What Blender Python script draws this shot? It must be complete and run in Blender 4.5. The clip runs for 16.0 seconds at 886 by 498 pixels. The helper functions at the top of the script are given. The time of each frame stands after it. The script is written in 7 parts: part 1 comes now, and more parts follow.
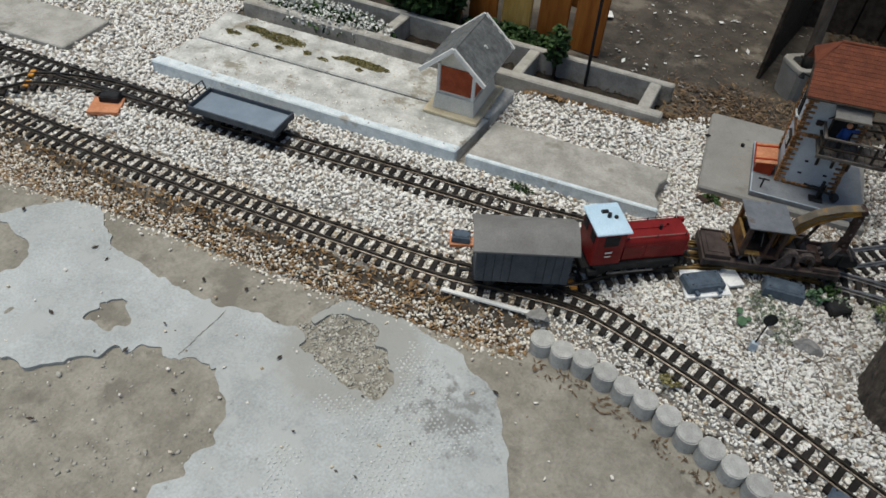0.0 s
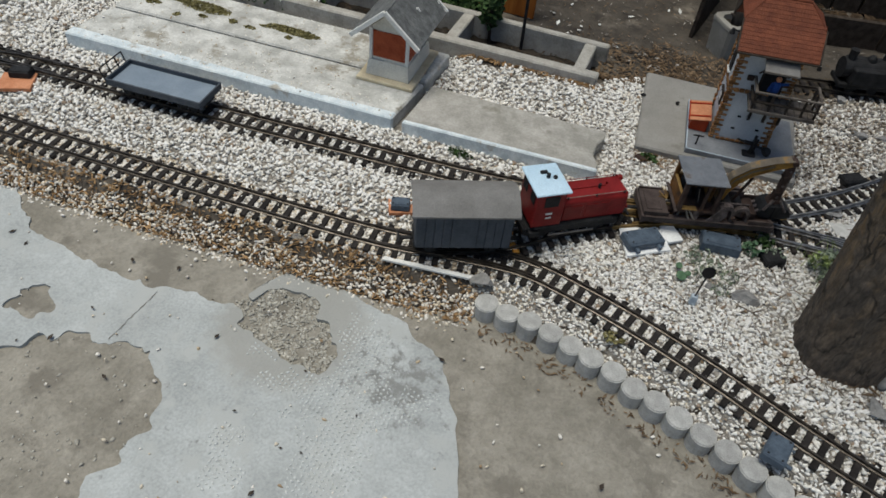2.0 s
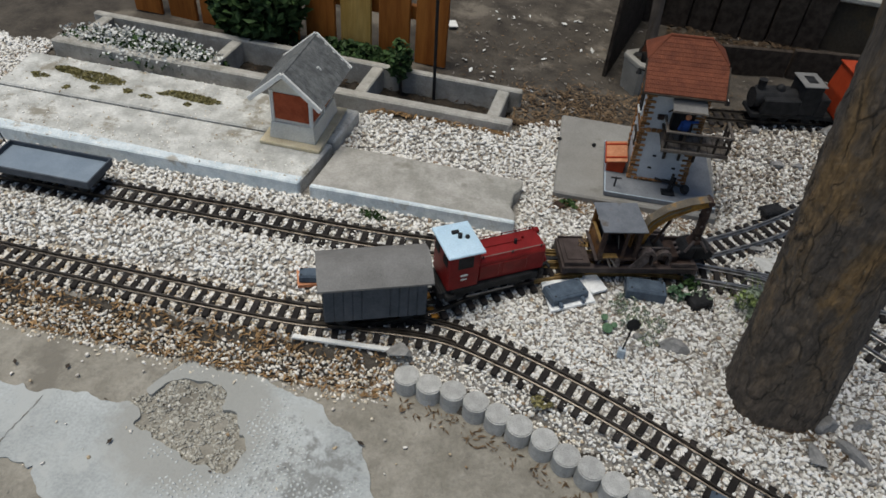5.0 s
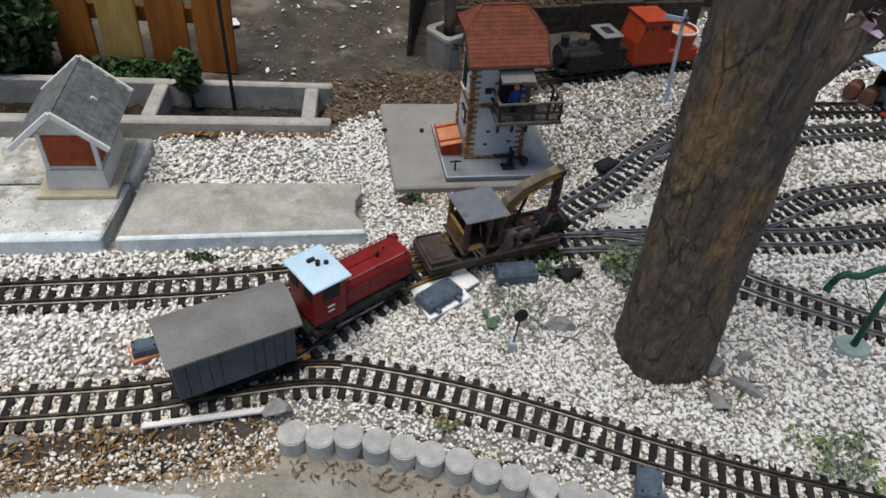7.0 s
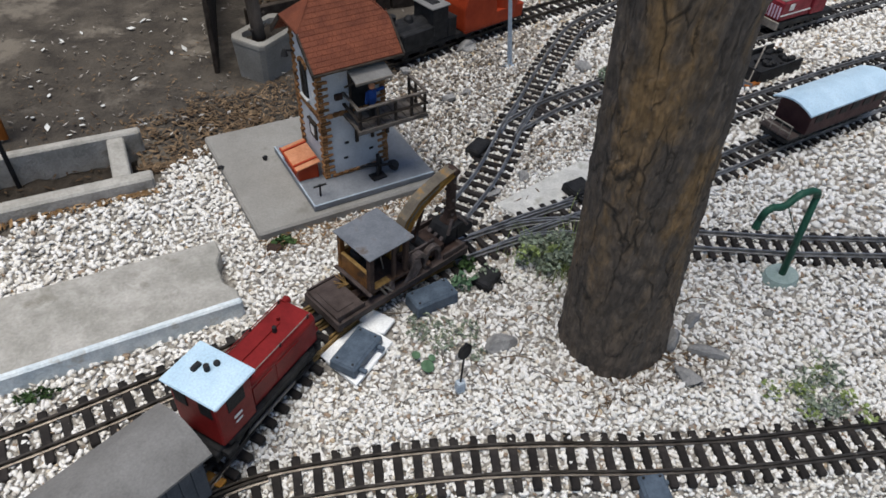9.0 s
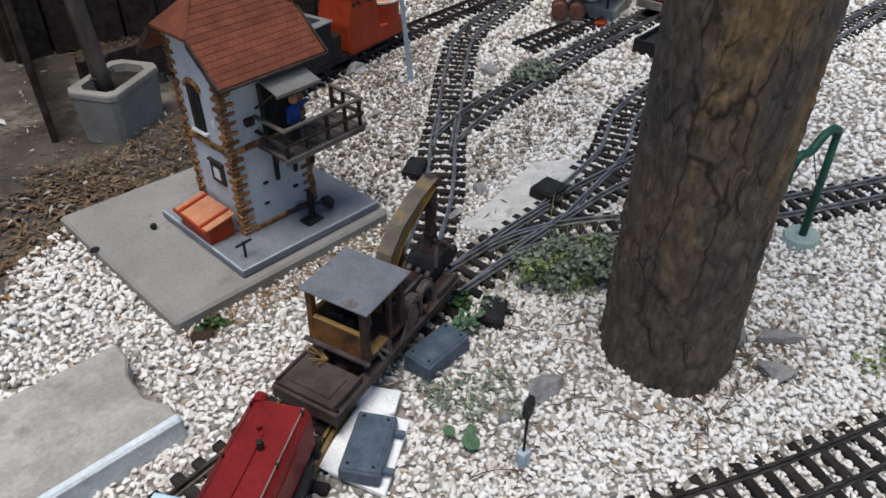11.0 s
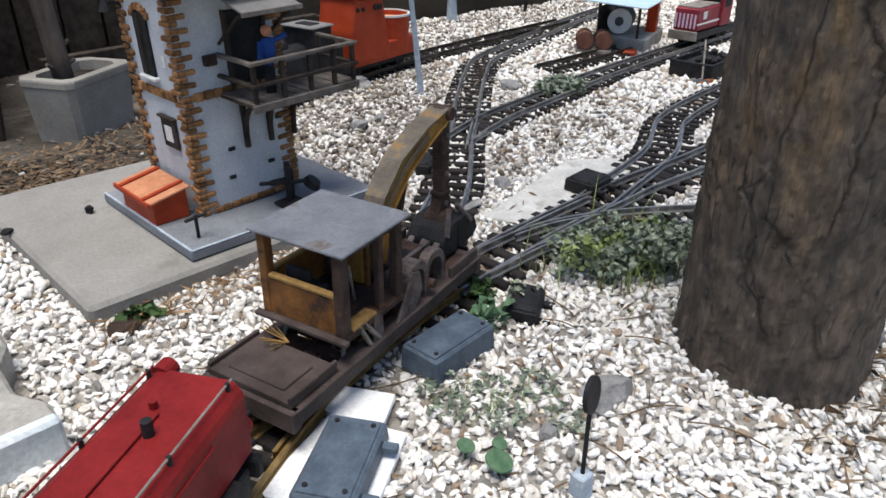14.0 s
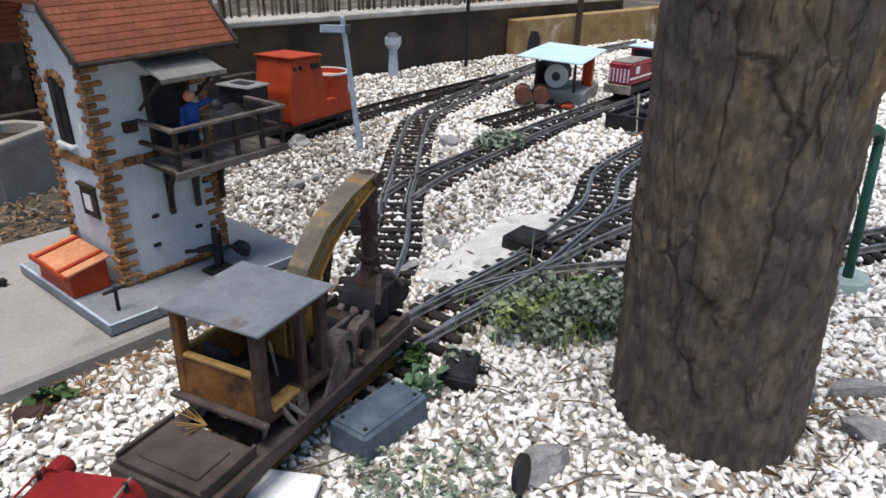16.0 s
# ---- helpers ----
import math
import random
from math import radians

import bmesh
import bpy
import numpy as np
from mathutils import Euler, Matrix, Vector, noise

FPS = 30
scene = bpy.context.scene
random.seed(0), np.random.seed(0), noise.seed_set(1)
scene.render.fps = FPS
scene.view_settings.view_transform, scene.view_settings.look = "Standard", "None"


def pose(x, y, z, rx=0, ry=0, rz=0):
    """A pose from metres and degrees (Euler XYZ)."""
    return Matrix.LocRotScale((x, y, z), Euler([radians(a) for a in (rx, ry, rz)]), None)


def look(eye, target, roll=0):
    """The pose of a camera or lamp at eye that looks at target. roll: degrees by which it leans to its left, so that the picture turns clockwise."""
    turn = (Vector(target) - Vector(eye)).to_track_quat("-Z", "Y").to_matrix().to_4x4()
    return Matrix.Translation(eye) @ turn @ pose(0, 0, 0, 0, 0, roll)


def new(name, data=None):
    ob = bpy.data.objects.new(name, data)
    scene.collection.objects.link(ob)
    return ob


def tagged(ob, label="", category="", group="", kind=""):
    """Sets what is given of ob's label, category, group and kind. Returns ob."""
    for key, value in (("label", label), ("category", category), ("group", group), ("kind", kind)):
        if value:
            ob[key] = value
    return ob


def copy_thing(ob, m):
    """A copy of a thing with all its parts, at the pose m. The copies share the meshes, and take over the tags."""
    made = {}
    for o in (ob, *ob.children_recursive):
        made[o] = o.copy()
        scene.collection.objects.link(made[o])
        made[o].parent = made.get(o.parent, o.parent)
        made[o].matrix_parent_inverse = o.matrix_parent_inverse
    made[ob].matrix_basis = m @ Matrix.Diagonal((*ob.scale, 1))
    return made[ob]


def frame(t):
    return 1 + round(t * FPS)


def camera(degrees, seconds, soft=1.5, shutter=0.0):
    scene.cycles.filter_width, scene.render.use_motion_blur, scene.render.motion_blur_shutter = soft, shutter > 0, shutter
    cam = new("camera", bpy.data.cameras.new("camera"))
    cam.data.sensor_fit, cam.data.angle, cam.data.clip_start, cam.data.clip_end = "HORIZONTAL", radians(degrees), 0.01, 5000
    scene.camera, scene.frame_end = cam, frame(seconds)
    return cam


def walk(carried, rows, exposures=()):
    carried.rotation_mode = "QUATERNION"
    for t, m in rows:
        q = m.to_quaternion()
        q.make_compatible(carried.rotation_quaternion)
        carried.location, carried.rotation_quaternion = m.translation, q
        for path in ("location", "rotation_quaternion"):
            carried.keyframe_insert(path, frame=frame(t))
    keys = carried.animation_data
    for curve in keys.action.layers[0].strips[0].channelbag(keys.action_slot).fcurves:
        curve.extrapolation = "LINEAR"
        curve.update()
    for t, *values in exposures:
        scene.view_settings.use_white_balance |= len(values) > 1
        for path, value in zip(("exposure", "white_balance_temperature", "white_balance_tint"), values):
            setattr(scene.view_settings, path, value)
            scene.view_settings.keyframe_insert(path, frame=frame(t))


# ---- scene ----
cam = camera(64.4, 16.0, soft=1.6)
PATH = [
    (0, (0.144, 0.091, 1.03), (-0.419, 1.406, -0.368), 4.8),
    (0.5, (0.153, 0.096, 1.014), (-0.339, 1.405, -0.416), 5.9),
    (1, (0.159, 0.101, 1.01), (-0.273, 1.447, -0.406), 5.7),
    (1.5, (0.16, 0.098, 1.002), (-0.285, 1.443, -0.409), 5.5),
    (2, (0.157, 0.104, 0.999), (-0.249, 1.437, -0.436), 6.7),
    (2.5, (0.166, 0.11, 0.992), (-0.217, 1.486, -0.408), 6.8),
    (3, (0.186, 0.116, 0.988), (-0.166, 1.514, -0.398), 6.3),
    (3.5, (0.203, 0.132, 0.997), (-0.101, 1.547, -0.383), 6.7),
    (4, (0.195, 0.131, 0.991), (-0.115, 1.584, -0.348), 6.0),
    (4.2, (0.203, 0.147, 0.992), (-0.12, 1.593, -0.351), 5.4),
    (6.3, (0.197, 0.298, 0.966), (0.016, 1.755, -0.392), 5.2),
    (6.5, (0.177, 0.311, 0.956), (0.115, 1.772, -0.408), 5.2),
    (7, (0.102, 0.345, 0.936), (0.321, 1.81, -0.408), 6.9),
    (7.5, (0.092, 0.382, 0.932), (0.46, 1.83, -0.397), 6.3),
    (8, (0.111, 0.46, 0.922), (0.461, 1.902, -0.418), 4.0),
    (8.5, (0.095, 0.512, 0.886), (0.557, 1.907, -0.47), 4.6),
    (8.7, (0.067, 0.535, 0.874), (0.625, 1.893, -0.484), 4.2),
    (10.8, (-0.019, 0.792, 0.654), (0.981, 2.026, -0.563), 3.6),
    (11, (-0.027, 0.823, 0.632), (1.051, 2.014, -0.558), 1.5),
    (11.5, (0.008, 0.876, 0.499), (1.152, 2.041, -0.655), 5.1),
    (12, (0.036, 0.904, 0.436), (1.21, 2.164, -0.581), 2.7),
    (12.5, (0.031, 0.899, 0.396), (1.198, 2.181, -0.602), 4.2),
    (13, (0.05, 0.908, 0.383), (1.358, 2.197, -0.41), 2.8),
    (13.5, (0.061, 0.914, 0.367), (1.303, 2.196, -0.536), 1.9),
    (14, (0.055, 0.908, 0.373), (1.208, 2.254, -0.555), 0.9),
    (14.5, (0.052, 0.909, 0.373), (1.197, 2.281, -0.523), 0.9),
    (15, (0.064, 0.905, 0.371), (1.246, 2.25, -0.52), 0.6),
    (15.5, (0.073, 0.905, 0.374), (1.319, 2.211, -0.486), 2.2),
    (16, (0.085, 0.909, 0.382), (1.372, 2.212, -0.422), 1.1),
]
EXPOSURES = [(0, -0.2, 6800, 6), (2, -0.27, 6800, 6), (4.2, -0.32, 6800, 7), (7, 0.0, 6700, 9), (8.7, 0.06, 6600, 10), (11, 0.06, 6500, 11), (12, 0.14, 6520, 11), (13, 0.42, 6560, 11), (14, 0.53, 6580, 11), (15, 0.53, 6580, 11), (16, 0.6, 6580, 12)]
walk(cam, [(t, look(eye, target, roll)) for t, eye, target, roll in PATH], EXPOSURES)

# ---- world and sun: a bright overcast day ----
world = bpy.data.worlds.new("overcast_sky")
scene.world = world
world.use_nodes = True
wn = world.node_tree.nodes
sky = wn.new("ShaderNodeTexSky")
sky.sky_type = "NISHITA"
sky.sun_disc = False
sky.sun_elevation = radians(80)
sky.sun_rotation = radians(-115)
sky.dust_density = 1.0
sky.ozone_density = 1.5
world.node_tree.links.new(sky.outputs[0], wn["Background"].inputs[0])
wn["Background"].inputs[1].default_value = 0.1
sun = new("sun", bpy.data.lights.new("sun", "SUN"))
sun.data.energy = 3.45
sun.data.angle = radians(32)
sun.data.color = (1.0, 0.97, 0.9)
sun.matrix_world = look((0, 0, 5), (0.3, 0.14, 3.2))


# ---- materials ----
def material(name, dark, light, size=0.02, rough=0.8, metal=0.0, bump=0.3, grain=0.004, vary=0.0, island=0.0, stain=None, stain_size=0.1, stain_level=0.55, spec=0.18, stretch=(1, 1, 1)):
    """Two tones mixed by noise of a real-world size, fine grain relief, and an optional stain of a third tone."""
    m = bpy.data.materials.new(name)
    m.use_nodes = True
    n, l = m.node_tree.nodes, m.node_tree.links
    b = n["Principled BSDF"]
    b.inputs["Roughness"].default_value = rough
    b.inputs["Metallic"].default_value = metal
    b.inputs["Specular IOR Level"].default_value = spec
    co = n.new("ShaderNodeTexCoord")
    mp = n.new("ShaderNodeMapping")
    mp.inputs["Scale"].default_value = stretch
    l.new(co.outputs["Object"], mp.inputs["Vector"])

    def noise_of(metres, detail=4.0, roughness=0.6):
        t = n.new("ShaderNodeTexNoise")
        t.inputs["Scale"].default_value = 1.0 / metres
        t.inputs["Detail"].default_value = detail
        t.inputs["Roughness"].default_value = roughness
        l.new(mp.outputs[0], t.inputs["Vector"])
        return t

    def mix(fac, a, c, kind="MIX"):
        x = n.new("ShaderNodeMix")
        x.data_type, x.blend_type = "RGBA", kind
        for socket, value in ((x.inputs[0], fac), (x.inputs[6], a), (x.inputs[7], c)):
            if hasattr(value, "is_linked"):
                l.new(value, socket)
            else:
                socket.default_value = value
        return x.outputs[2]

    def ramp(source, low, high):
        r = n.new("ShaderNodeMapRange")
        r.inputs["From Min"].default_value, r.inputs["From Max"].default_value = low, high
        l.new(source, r.inputs["Value"])
        return r.outputs[0]

    big = noise_of(size, 5.0)
    fine = noise_of(grain, 3.0)
    colour = mix(ramp(big.outputs["Fac"], 0.35, 0.65), (*dark, 1), (*light, 1))
    colour = mix(ramp(fine.outputs["Fac"], 0.3, 0.7), mix(0.22, colour, (0, 0, 0, 1)), colour)
    if stain:
        spots = noise_of(stain_size, 6.0, 0.65)
        colour = mix(ramp(spots.outputs["Fac"], stain_level, stain_level + 0.09), colour, (*stain, 1))
    if vary or island:
        if island:
            r = n.new("ShaderNodeNewGeometry").outputs["Random Per Island"]
        else:
            r = n.new("ShaderNodeObjectInfo").outputs["Random"]
        h = n.new("ShaderNodeHueSaturation")
        l.new(colour, h.inputs["Color"])
        v = n.new("ShaderNodeMapRange")
        v.inputs["To Min"].default_value, v.inputs["To Max"].default_value = 1 - (vary or island), 1 + (vary or island) * 0.6
        l.new(r, v.inputs["Value"])
        l.new(v.outputs[0], h.inputs["Value"])
        colour = h.outputs[0]
    l.new(colour, b.inputs["Base Color"])
    if bump:
        k = n.new("ShaderNodeBump")
        k.inputs["Strength"].default_value = bump
        k.inputs["Distance"].default_value = min(grain, 0.004)
        l.new(fine.outputs["Fac"], k.inputs["Height"])
        l.new(k.outputs[0], b.inputs["Normal"])
    return m


def pebble_material(name, tones):
    """Pebbles, each of one of several tones, taken by chance from its own island."""
    m = material(name, (0.76, 0.75, 0.73), (0.88, 0.87, 0.85), size=0.01, rough=0.7, bump=0.2, grain=0.002)
    n, l = m.node_tree.nodes, m.node_tree.links
    g = n.new("ShaderNodeNewGeometry")
    r = n.new("ShaderNodeValToRGB")
    r.color_ramp.interpolation = "CONSTANT"
    for i, (at, tone) in enumerate(tones):
        e = r.color_ramp.elements[i] if i < 2 else r.color_ramp.elements.new(at)
        e.position, e.color = at, (*tone, 1)
    l.new(g.outputs["Random Per Island"], r.inputs[0])
    x = n.new("ShaderNodeMix")
    x.data_type, x.blend_type = "RGBA", "MULTIPLY"
    x.inputs[0].default_value = 1.0
    b = n["Principled BSDF"]
    l.new(b.inputs["Base Color"].links[0].from_socket, x.inputs[6])
    l.new(r.outputs[0], x.inputs[7])
    l.new(x.outputs[2], b.inputs["Base Color"])
    return m


WHITE_GRAVEL = pebble_material("white_gravel", [(0.0, (1.1, 1.09, 1.08)), (0.55, (1.0, 0.98, 0.94)), (0.78, (0.85, 0.81, 0.75)), (0.88, (0.62, 0.58, 0.53)), (0.94, (0.42, 0.32, 0.24)), (0.97, (0.28, 0.27, 0.26))])
TAN_GRAVEL = pebble_material("tan_gravel", [(0.0, (1.06, 1.02, 0.97)), (0.46, (0.9, 0.81, 0.68)), (0.68, (0.66, 0.53, 0.38)), (0.82, (0.42, 0.3, 0.19)), (0.89, (0.74, 0.69, 0.64))])
DIRTY_GRAVEL = pebble_material("dirty_gravel", [(0.0, (0.62, 0.58, 0.54)), (0.3, (0.42, 0.37, 0.32)), (0.55, (0.26, 0.22, 0.18)), (0.75, (0.8, 0.76, 0.72)), (0.88, (0.15, 0.125, 0.1))])
SOIL = material("soil", (0.05, 0.043, 0.037), (0.1, 0.086, 0.071), size=0.08, rough=0.95, bump=0.8, grain=0.008, stain=(0.155, 0.135, 0.112), stain_size=0.2, stain_level=0.54)
LITTER = material("leaf_litter", (0.16, 0.09, 0.04), (0.42, 0.27, 0.14), size=0.02, rough=0.9, island=0.5)
CONCRETE = material("weathered_concrete", (0.32, 0.31, 0.28), (0.48, 0.46, 0.43), size=0.05, rough=0.85, bump=0.5, grain=0.005, stain=(0.2, 0.19, 0.16), stain_size=0.12, stain_level=0.6)
PLATFORM = material("pale_platform_concrete", (0.4, 0.4, 0.38), (0.68, 0.68, 0.655), size=0.05, rough=0.85, bump=0.5, grain=0.006, stain=(0.27, 0.25, 0.21), stain_size=0.07, stain_level=0.56)
PLATFORM_EDGE = material("pale_blue_edge_paint", (0.56, 0.64, 0.69), (0.78, 0.84, 0.87), size=0.03, rough=0.7, bump=0.3, grain=0.004, stain=(0.4, 0.38, 0.34), stain_size=0.05, stain_level=0.58)
SLAB = material("smooth_grey_slab", (0.255, 0.245, 0.228), (0.325, 0.315, 0.295), size=0.12, rough=0.85, bump=0.2, grain=0.003, stain=(0.2, 0.19, 0.172), stain_size=0.07, stain_level=0.58)
PATIO = material("exposed_patio_concrete", (0.235, 0.218, 0.185), (0.345, 0.322, 0.28), size=0.06, rough=0.95, bump=0.8, grain=0.007, stain=(0.19, 0.175, 0.15), stain_size=0.1)
SKIM = material("pale_cement_skim", (0.37, 0.39, 0.392), (0.5, 0.525, 0.53), size=0.16, rough=0.75, bump=0.35, grain=0.005, stain=(0.4, 0.415, 0.412), stain_size=0.1, stain_level=0.52)
sn, sl = SKIM.node_tree.nodes, SKIM.node_tree.links
worn_at = sn.new("ShaderNodeVectorMath")
worn_at.operation = "DISTANCE"
worn_at.inputs[1].default_value = (-0.105, 0.775, -0.083)
sl.new(next(k for k in sn if k.bl_idname == "ShaderNodeTexCoord").outputs["Object"], worn_at.inputs[0])
worn_near = sn.new("ShaderNodeMapRange")
worn_near.inputs["From Min"].default_value, worn_near.inputs["From Max"].default_value = 0.15, 0.03
worn_near.inputs["To Max"].default_value = 0.2
sl.new(worn_at.outputs["Value"], worn_near.inputs["Value"])
worn_spots = sn.new("ShaderNodeTexNoise")
worn_spots.inputs["Scale"].default_value, worn_spots.inputs["Detail"].default_value = 38, 8
worn_spots.inputs["Roughness"].default_value = 0.7
sl.new(next(k for k in sn if k.bl_idname == "ShaderNodeTexCoord").outputs["Object"], worn_spots.inputs["Vector"])
worn_sum = sn.new("ShaderNodeMath")
sl.new(worn_near.outputs[0], worn_sum.inputs[0])
sl.new(worn_spots.outputs["Fac"], worn_sum.inputs[1])
worn_fac = sn.new("ShaderNodeMapRange")
worn_fac.inputs["From Min"].default_value, worn_fac.inputs["From Max"].default_value = 0.62, 0.74
sl.new(worn_sum.outputs[0], worn_fac.inputs["Value"])
worn_mix = sn.new("ShaderNodeMix")
worn_mix.data_type = "RGBA"
sl.new(worn_fac.outputs[0], worn_mix.inputs[0])
skim_base = sn["Principled BSDF"].inputs["Base Color"]
sl.new(skim_base.links[0].from_socket, worn_mix.inputs[6])
worn_mix.inputs[7].default_value = (0.22, 0.225, 0.22, 1)
# grey cement smeared round the round pit
smear_at = sn.new("ShaderNodeVectorMath")
smear_at.operation = "DISTANCE"
smear_at.inputs[1].default_value = (-0.335, 0.795, -0.083)
sl.new(next(k for k in sn if k.bl_idname == "ShaderNodeTexCoord").outputs["Object"], smear_at.inputs[0])
smear_sum = sn.new("ShaderNodeMath")
smear_sum.operation = "MULTIPLY_ADD"
smear_sum.inputs[1].default_value = 0.09
sl.new(worn_spots.outputs["Fac"], smear_sum.inputs[0])
sl.new(smear_at.outputs["Value"], smear_sum.inputs[2])
smear_fac = sn.new("ShaderNodeMapRange")
smear_fac.inputs["From Min"].default_value, smear_fac.inputs["From Max"].default_value = 0.205, 0.165
smear_fac.inputs["To Max"].default_value = 0.8
sl.new(smear_sum.outputs[0], smear_fac.inputs["Value"])
smear_mix = sn.new("ShaderNodeMix")
smear_mix.data_type = "RGBA"
sl.new(smear_fac.outputs[0], smear_mix.inputs[0])
sl.new(worn_mix.outputs[2], smear_mix.inputs[6])
smear_mix.inputs[7].default_value = (0.3, 0.298, 0.28, 1)
sl.new(smear_mix.outputs[2], skim_base)
SLEEPER = material("dark_brown_sleeper", (0.014, 0.012, 0.012), (0.036, 0.031, 0.029), size=0.02, rough=0.7, bump=0.4, grain=0.003, vary=0.4)
RAIL = material("dull_brass_rail", (0.06, 0.051, 0.043), (0.135, 0.118, 0.102), size=0.02, rough=0.36, metal=0.75, bump=0.1, grain=0.003)
# Brighter copy of the rail metal, low-angle sheen put into its base colour.
RAIL_YARD = material("bright_sheen_rail", (0.2, 0.195, 0.19), (0.42, 0.41, 0.4), size=0.02, rough=0.32, metal=0.7, bump=0.1, grain=0.003)
RAIL_RUST = material("rusty_brass_rail", (0.2, 0.125, 0.05), (0.36, 0.24, 0.1), size=0.02, rough=0.5, metal=0.5, bump=0.1, grain=0.003)
LOG = material("grey_concrete_edging", (0.4, 0.4, 0.39), (0.54, 0.54, 0.53), size=0.02, rough=0.9, bump=0.6, grain=0.003, vary=0.12)


def bark_material(name):
    """Bark: upright bands of grey, brown and ochre, fissures between plates, pale flecks."""
    m = bpy.data.materials.new(name)
    m.use_nodes = True
    n, l = m.node_tree.nodes, m.node_tree.links
    b = n["Principled BSDF"]
    b.inputs["Roughness"].default_value = 0.85
    co = n.new("ShaderNodeTexCoord")

    def coords(stretch, wobble):
        mp = n.new("ShaderNodeMapping")
        mp.inputs["Scale"].default_value = (1, 1, stretch)
        w = n.new("ShaderNodeTexNoise")
        w.inputs["Scale"].default_value = 25
        l.new(co.outputs["Object"], w.inputs["Vector"])
        l.new(co.outputs["Object"], mp.inputs["Vector"])
        v = n.new("ShaderNodeVectorMath")
        v.operation = "MULTIPLY_ADD"
        l.new(w.outputs["Color"], v.inputs[0])
        v.inputs[1].default_value = (wobble,) * 3
        l.new(mp.outputs[0], v.inputs[2])
        return v.outputs[0]

    def noise(vector, metres, detail=4.0):
        t = n.new("ShaderNodeTexNoise")
        t.inputs["Scale"].default_value = 1.0 / metres
        t.inputs["Detail"].default_value = detail
        t.inputs["Roughness"].default_value = 0.62
        l.new(vector, t.inputs["Vector"])
        return t.outputs["Fac"]

    def ramp(source, stops):
        r = n.new("ShaderNodeValToRGB")
        for i, (at, tone) in enumerate(stops):
            e = r.color_ramp.elements[i] if i < 2 else r.color_ramp.elements.new(at)
            e.position, e.color = at, (*tone, 1)
        l.new(source, r.inputs[0])
        return r.outputs[0]

    def blend(kind, fac, a, c):
        x = n.new("ShaderNodeMix")
        x.data_type, x.blend_type = "RGBA", kind
        for socket, value in ((x.inputs[0], fac), (x.inputs[6], a), (x.inputs[7], c)):
            if hasattr(value, "is_linked"):
                l.new(value, socket)
            else:
                socket.default_value = value
        return x.outputs[2]

    bands = noise(coords(0.24, 0.03), 0.05, 5.0)
    mottle = noise(coords(0.33, 0.008), 0.016, 8.0)
    grain = noise(coords(0.24, 0.003), 0.0045, 6.0)
    height = n.new("ShaderNodeSeparateXYZ")
    l.new(co.outputs["Object"], height.inputs[0])
    high = n.new("ShaderNodeMapRange")
    high.inputs["From Min"].default_value, high.inputs["From Max"].default_value = 0.06, 0.3
    l.new(height.outputs["Z"], high.inputs["Value"])
    plain = ramp(bands, [(0.35, (0.062, 0.052, 0.044)), (0.6, (0.118, 0.092, 0.071))])
    ochre = ramp(bands, [(0.3, (0.06, 0.052, 0.047)), (0.47, (0.098, 0.08, 0.066)), (0.55, (0.13, 0.094, 0.06)), (0.64, (0.205, 0.13, 0.06))])
    colour = blend("MIX", high.outputs[0], plain, ochre)
    colour = blend("MULTIPLY", 0.8, colour, ramp(mottle, [(0.36, (0.66, 0.65, 0.65)), (0.64, (1.24, 1.2, 1.15))]))
    colour = blend("MULTIPLY", 0.9, colour, ramp(grain, [(0.38, (0.66, 0.65, 0.64)), (0.62, (1.2, 1.2, 1.2))]))
    flecks = ramp(noise(coords(0.22, 0.003), 0.005, 4.0), [(0.65, (0, 0, 0)), (0.72, (0.7, 0.7, 0.7))])
    colour = blend("MIX", flecks, colour, (0.21, 0.17, 0.125, 1))
    cells = n.new("ShaderNodeTexVoronoi")
    cells.feature = "DISTANCE_TO_EDGE"
    cells.inputs["Scale"].default_value = 23
    l.new(coords(0.22, 0.014), cells.inputs["Vector"])
    fissure = ramp(cells.outputs["Distance"], [(0.0, (0.06, 0.055, 0.05)), (0.035, (1, 1, 1))])
    gaps = ramp(noise(coords(0.6, 0.0), 0.06, 3.0), [(0.46, (1, 1, 1)), (0.55, (0, 0, 0))])
    fissure = blend("MIX", gaps, fissure, (1, 1, 1, 1))
    small = n.new("ShaderNodeTexVoronoi")
    small.feature = "DISTANCE_TO_EDGE"
    small.inputs["Scale"].default_value = 70
    l.new(coords(0.22, 0.006), small.inputs["Vector"])
    flakes = blend("MIX", ramp(noise(coords(0.5, 0.0), 0.028, 3.0), [(0.53, (1, 1, 1)), (0.6, (0, 0, 0))]), ramp(small.outputs["Distance"], [(0.0, (0.2, 0.19, 0.18)), (0.06, (1, 1, 1))]), (1, 1, 1, 1))
    fissure = blend("MULTIPLY", 1.0, fissure, flakes)
    colour = blend("MULTIPLY", 0.78, colour, fissure)
    l.new(colour, b.inputs["Base Color"])
    first = n.new("ShaderNodeBump")
    first.inputs["Strength"].default_value = 0.5
    first.inputs["Distance"].default_value = 0.005
    l.new(fissure, first.inputs["Height"])
    second = n.new("ShaderNodeBump")
    second.inputs["Strength"].default_value = 0.75
    second.inputs["Distance"].default_value = 0.005
    l.new(blend("ADD", 0.5, mottle, grain), second.inputs["Height"])
    l.new(first.outputs[0], second.inputs["Normal"])
    l.new(second.outputs[0], b.inputs["Normal"])
    return m


